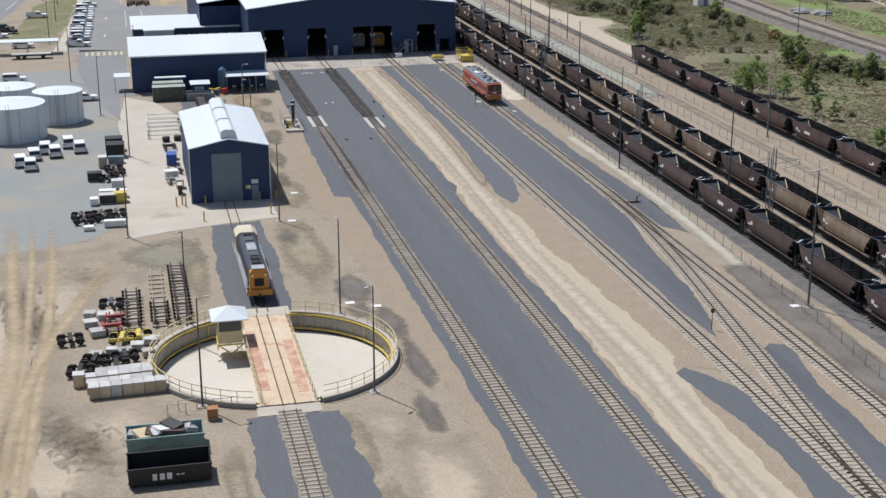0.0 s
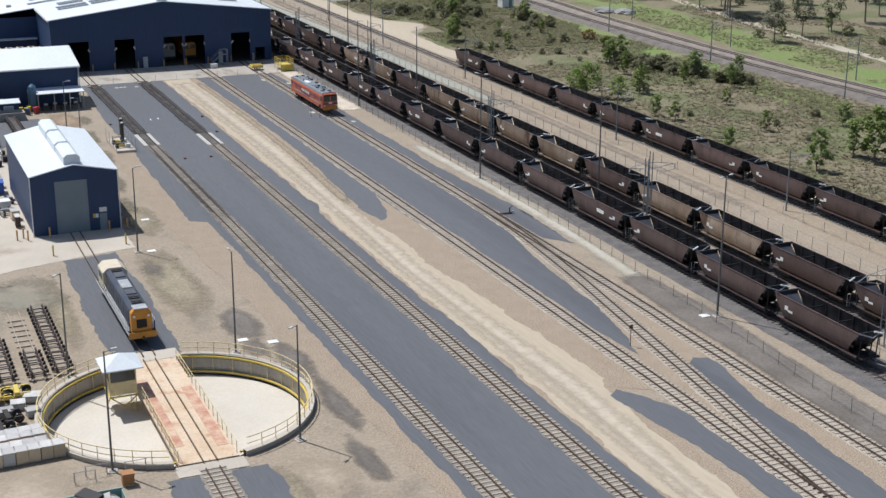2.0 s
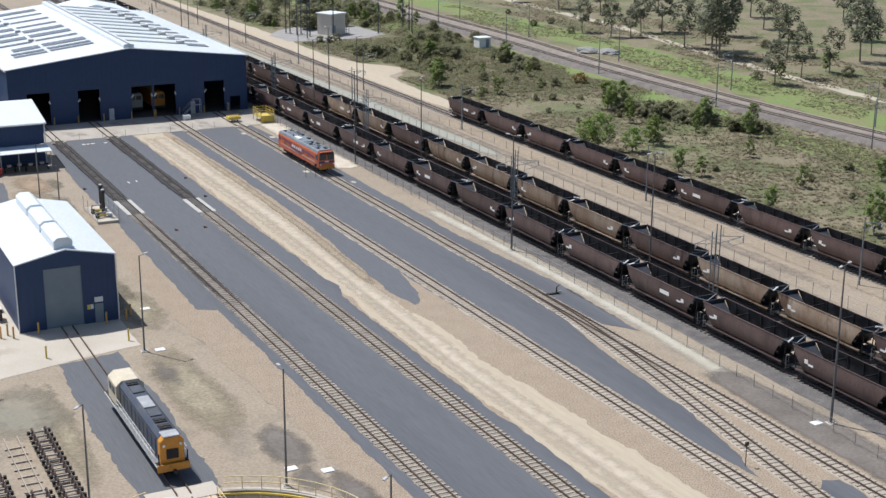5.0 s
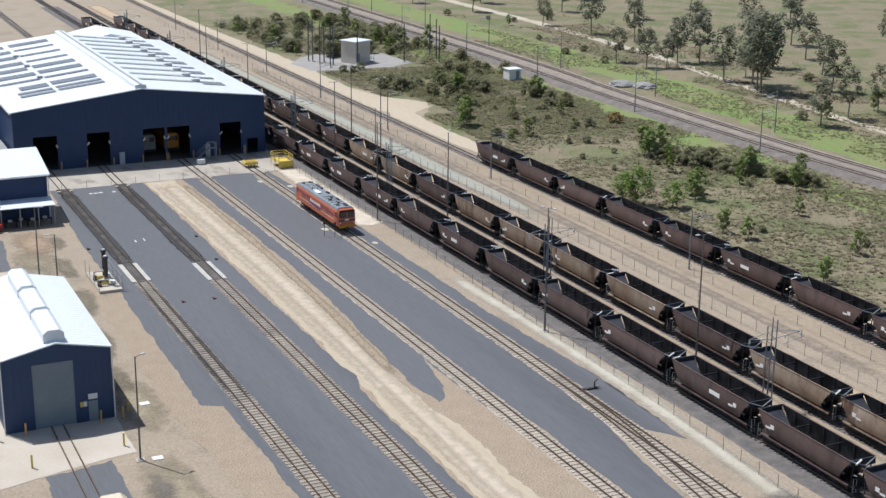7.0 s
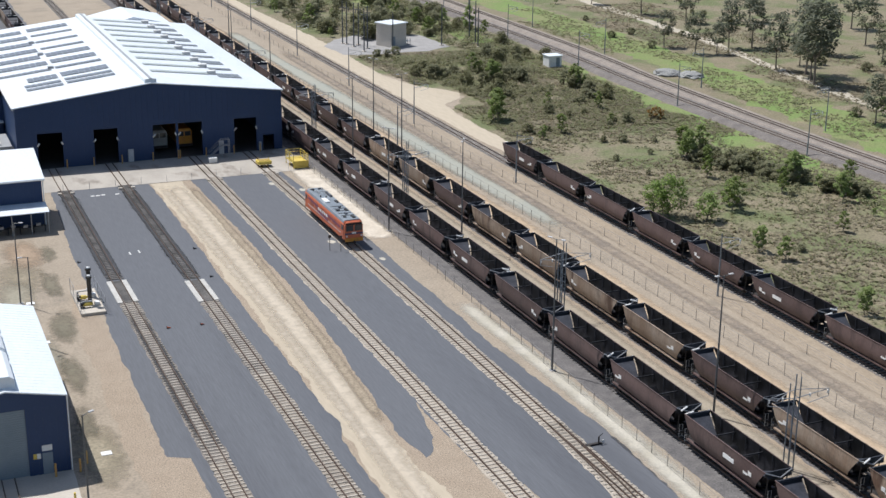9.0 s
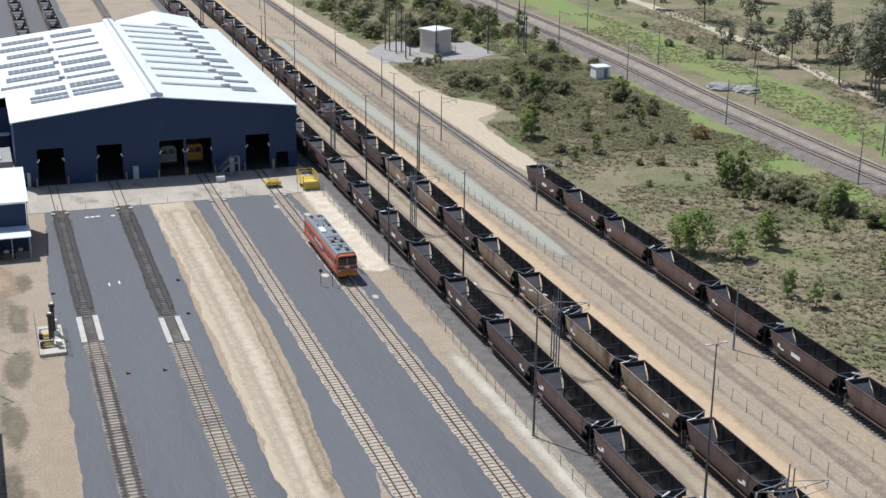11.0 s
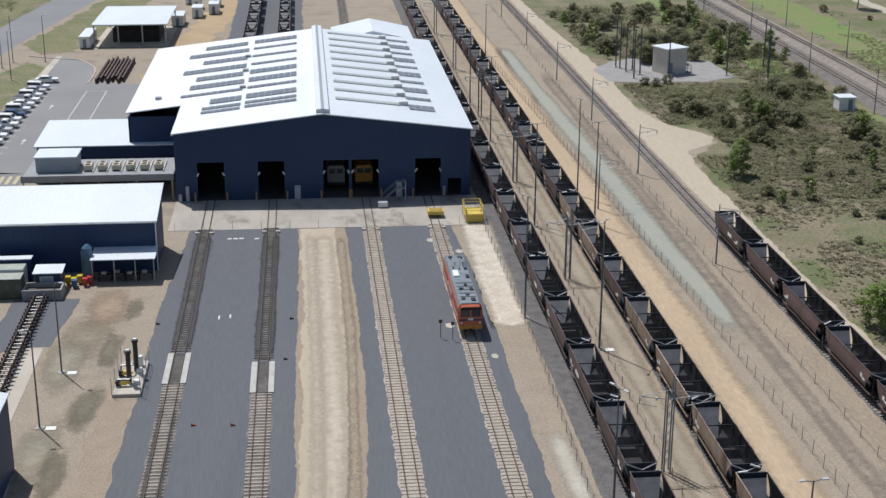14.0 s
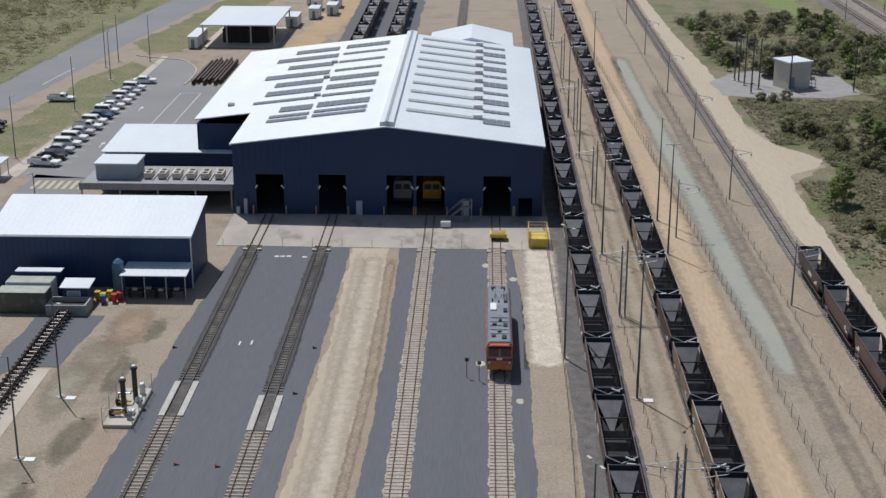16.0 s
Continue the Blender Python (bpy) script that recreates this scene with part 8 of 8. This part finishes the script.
def leaves(rng, blobs, size, count):
    """Small two-triangle leaf sprays scattered through rounded clumps (x, y, z, radius)."""
    verts, faces = [], []
    total = sum(b[3] ** 2 for b in blobs)
    for x, y, z, r in blobs:
        for _ in range(int(count * r * r / total)):
            d = Vector((rng.gauss(0, 1), rng.gauss(0, 1), rng.gauss(0, 1)))
            d = d.normalized() * r * rng.uniform(0.45, 1.05)
            c = Vector((x, y, z)) + Vector((d.x, d.y, d.z * 0.75))
            face = (Vector((rng.gauss(0, 1), rng.gauss(0, 1), rng.gauss(0, 1))).normalized() + d.normalized() * 0.5 + Vector((-0.35, 0.5, 1.5))).normalized()
            u = face.cross(Vector((rng.gauss(0, 1), rng.gauss(0, 1), rng.gauss(0, 1)))).normalized()
            w = face.cross(u)
            s = size * rng.uniform(0.6, 1.4)
            k = len(verts)
            verts += [c - u * s, c - w * s * 0.5, c + u * s, c + w * s * 0.5]
            faces.append((k, k + 1, k + 2, k + 3))
    return verts, faces


def mesh_of(name, verts, faces, material):
    me = bpy.data.meshes.new(name)
    me.from_pydata([tuple(v) for v in verts], [], faces)
    me.materials.append(material)
    return me


def tree_model(seed, height, spread, material, label, group, category="tree", size=0.28, count=1100, clumps=16, low=0.35, trunk=0.16):
    rng = random.Random(seed)
    root = thing(category, (0, 0, 0), label, category, group)
    blobs = []
    bm = bmesh.new()
    fork = height * low
    lean = Vector((rng.uniform(-0.25, 0.25), rng.uniform(-0.25, 0.25), fork))
    rod(bm, (0, 0, -0.1), lean, trunk, trunk * 0.72, n=7)
    for k in range(clumps):
        a = k * 2.4 + rng.uniform(-0.4, 0.4)
        u = (k + rng.random()) / clumps
        z = fork + (height - fork) * (0.06 + 0.88 * u)
        f = rng.uniform(0.35, 1.0) * math.sqrt(max(0.12, 1 - (1.75 * u - 0.7) ** 2))
        tip = Vector((math.cos(a) * spread * f, math.sin(a) * spread * f, z))
        mid = lean.lerp(tip, 0.5) + Vector((rng.uniform(-0.2, 0.2), rng.uniform(-0.2, 0.2), 0.2))
        if k < 9:
            rod(bm, lean, mid, trunk * 0.45, trunk * 0.28, n=5)
            rod(bm, mid, tip, trunk * 0.28, trunk * 0.1, n=5)
        blobs.append((tip.x, tip.y, tip.z, spread * rng.uniform(0.24, 0.42)))
    part("trunk", bm, BARK, root)
    v, f = leaves(rng, blobs, size, count)
    ob = new("crown", mesh_of("crown", v, f, material))
    ob.parent = root
    return root


def plant(model, x, y, s=1.0, used=set()):
    at = pose(x, y, -0.03, 0, 0, (x * 71 + y * 37) % 360)
    if model.name not in used:
        used.add(model.name)
        model.scale = (s, s, s)
        model.matrix_basis = at @ Matrix.Diagonal((s, s, s, 1))
        return model
    ob = copy_thing(model, at)
    ob.scale = (s, s, s * (0.9 + (x * 7 % 3) * 0.08))
    return ob


GUMS = [tree_model(20 + k, 12.5, 3.6, GUM, "tall open-crowned gum tree in the dry grass", "gum trees", count=1250, clumps=26, low=0.3, trunk=0.2, size=0.32) for k in range(3)]
GREEN = [tree_model(30 + k, 5.6, 2.5, LUSH, "bright green leafy tree beside the wagons", "green trees", count=1700, clumps=22, low=0.15, size=0.2) for k in range(2)]
SAPL = [tree_model(40 + k, 4.6, 1.4, OLIVE, "young olive-green tree in the scrub", "young trees", count=800, clumps=16, low=0.12, size=0.2, trunk=0.09) for k in range(3)]
SHRUB = [tree_model(50 + k, 2.6, 1.7, SCRUB, "rounded olive-green shrub in the dry grass", "shrubs", "shrub", 0.17, 1300, 16, 0.06, 0.07) for k in range(3)]

for x, y, s in ((80.4, 7.2, 1.12), (79.2, 9.4, 0.8), (84.7, 3.6, 0.78)):
    plant(GREEN[int(x * 3) % 2], x, y, s)
for x, y, s in ((91.2, 6.6, 1.2), (92.2, 9.5, 0.9), (83.4, -11.4, 0.85), (84.5, -15.6, 0.8), (101.6, 37.2, 1.35), (83.6, 74.0, 1.5), (82.0, 72.0, 1.15), (84.6, 56.6, 0.6), (81.2, -36.2, 0.8), (85.2, -52.6, 1.3), (97.0, -51.0, 1.9), (96.0, -47.6, 1.5), (106.4, 76, 0.8), (98, 24, 0.8), (104, 12, 0.9), (90, 60, 0.9), (110, 5, 1.0), (100, -8, 0.7), (94, -28, 0.8), (108, -30, 1.0)):
    plant(SAPL[int(x + y) % 3], x, y, s)
for x, y, s in ((155, 131.5, 0.75), (162, 119, 0.7), (177, 180, 1.1), (166.5, 90.5, 1.4), (163, 84, 1.1), (198.6, 158.6, 0.9), (217.5, 139.4, 1.1), (159.8, 49.6, 0.8), (172.8, 201.6, 0.8), (161.4, 80.6, 1.45), (149.2, 45.5, 0.85), (181, 163, 0.95), (175, 123.4, 1.1), (169.6, 125.3, 0.9), (157.5, 121.5, 0.8), (186, 110, 1.1), (192, 96, 0.9), (205, 118, 1.0), (178, 76, 1.0), (188, 62, 1.2), (199, 70, 0.9), (170, 52, 0.8), (182, 38, 1.0), (212, 90, 1.1), (226, 170, 1.0), (235, 120, 1.0), (168, 240, 1.0), (182, 262, 1.1), (160, 270, 0.9), (196, 230, 1.0), (208, 205, 0.9), (148, 300, 1.0), (190, 310, 1.0), (220, 260, 1.2), (240, 220, 1.0), (166, 20, 0.9), (190, 12, 1.1), (250, 180, 1.1), (164, 98, 1.0), (172, 100, 0.7)):
    plant(GUMS[int(x + 2 * y) % 3], x, y, s)
rs = random.Random(77)
SPOTS = []
for _ in range(40):
    SPOTS.append((rs.uniform(84, 106), rs.uniform(58, 104), rs.uniform(0.3, 0.7)))
for _ in range(75):
    f = rs.uniform(0, 1)
    SPOTS.append((88 + 26 * f + rs.uniform(-5, 5), 112 - 22 * f + rs.uniform(-11, 16), rs.uniform(0.5, 1.15)))
for _ in range(90):
    SPOTS.append((rs.uniform(80, 122), rs.uniform(168, 240), rs.uniform(0.6, 1.5)))
for _ in range(25):
    SPOTS.append((rs.uniform(106, 123), rs.uniform(126, 175), rs.uniform(0.5, 1.1)))
for x, y, f in ((90.5, 166.5, 1.7), (93, 170, 1.5), (97.5, 166, 1.4), (84.5, 143.4, 0.7), (89.5, 144.2, 0.7), (86.5, 142, 0.6)):
    SPOTS.append((x, y, f))
for _ in range(26):
    f = rs.uniform(0, 1)
    SPOTS.append((102 + 11 * f + rs.uniform(-2, 2), 36 - 28 * f + rs.uniform(-3, 3), rs.uniform(0.7, 1.2)))
for _ in range(26):
    SPOTS.append((rs.uniform(80, 114), rs.uniform(-55, 56), rs.uniform(0.3, 0.6)))
for _ in range(30):
    SPOTS.append((rs.uniform(150, 200), rs.uniform(20, 240), rs.uniform(0.5, 1.0)))
for x, y, s in SPOTS:
    if 77 < x < 107 and 145 < y < 165 or (x < 82 and 140 < y < 190) or (112 < x < 124 and 108 < y < 126) or (105 < x < 118 and 138 < y < 158):
        continue
    if 58 < y < 105 and noise.noise((x * 0.09, y * 0.05, 3.0)) < -0.12:
        continue
    if 70 < y < 106 and x < 87:
        continue
    plant(SHRUB[int(x * 3 + y) % 3] if rs.random() < 0.85 else SAPL[int(y) % 3], x, y, s)
bush = tree_model(91, 2.2, 1.5, ORANGE, "orange-brown dying shrub in the grass", "dying shrubs", "shrub", 0.2, 600, 12, 0.06, 0.06)
plant(bush, 112.4, 64.2, 1.0)


def tufts(name, areas, material, label, seed):
    """Grass tufts too many to count, as one mesh."""
    rng = random.Random(seed)
    verts, faces = [], []
    for x0, x1, y0, y1, n, h in areas:
        for _ in range(n):
            x, y = rng.uniform(x0, x1), rng.uniform(y0, y1)
            if 70 < x < (87 if 86 < y < 109 else 78.5) or (76 < x < 106 and 145 < y < 172):
                continue
            if noise.noise((x * 0.06 + seed, y * 0.06, 1.0)) < -0.15:
                continue
            for _ in range(4):
                a, l, w = rng.uniform(0, math.tau), h * rng.uniform(0.6, 1.3), rng.uniform(0.05, 0.13)
                c, s, k = math.cos(a), math.sin(a), len(verts)
                bx0, by0 = x + rng.uniform(-0.25, 0.25), y + rng.uniform(-0.25, 0.25)
                verts += [(bx0 - s * w * 1.6, by0 + c * w * 1.6, -0.05), (bx0 + s * w * 1.6, by0 - c * w * 1.6, -0.05), (bx0 + c * l * 1.7, by0 + s * l * 1.7, l * 0.55)]
                faces.append((k, k + 1, k + 2))
    return tagged(new(name, mesh_of(name, verts, faces, material)), label, "grass", kind="stuff")


tufts("dry_grass", [(78, 124, -90, 60, 9000, 0.34), (80, 118, 60, 150, 6000, 0.42), (156, 190, 0, 200, 7000, 0.45), (-130, -72, 120, 300, 3500, 0.6)], STRAW, "straw-coloured dry grass tufts", 1)
tufts("green_grass", [(77.5, 122, -90, 60, 5000, 0.3), (80, 120, 60, 160, 9000, 0.5), (112, 121, -60, 160, 3500, 0.35), (138, 154, -40, 200, 4500, 0.35), (-130, -70, 120, 300, 3000, 0.5)], BLADE, "green grass tufts and weeds", 2)


def low_scrub(areas, label, seed):
    """Knee-high to head-high scrub too tangled to count, as one mesh of leaf sprays."""
    rng = random.Random(seed)
    blobs = []
    for x0, x1, y0, y1, n, r, edge in areas:
        for _ in range(n):
            x, y = rng.uniform(x0, x1), rng.uniform(y0, y1)
            if noise.noise((x * 0.07 + seed, y * 0.045, 5.0)) < edge or (70 < y < 106 and x0 > 0 and x < 87) or (76 < x < 107 and 144 < y < 170) or (111 < x < 124 and 106 < y < 126):
                continue
            if x < 0 and x > -69 + max(0, y - 205) * 0.11 - max(0, 160 - y) * 0.12:
                continue
            s = r * rng.uniform(0.5, 1.5)
            blobs.append((x, y, s * 0.45, s))
            if rng.random() < 0.5:
                blobs.append((x + rng.uniform(-s, s), y + rng.uniform(-s, s), s * 0.8, s * 0.6))
    v, f = leaves(rng, blobs, 0.2, sum(int(26 * max(0.6, b[3] ** 2)) for b in blobs))
    v = [(c[0], c[1], max(c[2], -0.03)) for c in v]
    return tagged(new("low_scrub", mesh_of("low_scrub", v, f, SCRUB)), label, "scrub", kind="stuff")


low_scrub([(82, 114, 56, 104, 420, 0.42, -0.05), (86, 114, 92, 140, 900, 0.7, -0.16), (80, 123, 170, 245, 1000, 0.95, -0.25), (106, 123, 126, 178, 330, 0.85, -0.3), (80, 116, -80, 60, 420, 0.42, 0.0), (98, 116, 0, 45, 200, 0.6, -0.1)], "tangled olive-green scrub in the dry grass", 5)
low_scrub([(-130, -66, 130, 330, 900, 1.15, -0.12), (-110, -40, 230, 420, 500, 1.3, -0.1)], "dense green scrub on the slope beyond the road", 8)
low_scrub([(146, 200, 20, 240, 160, 0.8, 0.05)], "scattered scrub beyond the main line", 11)
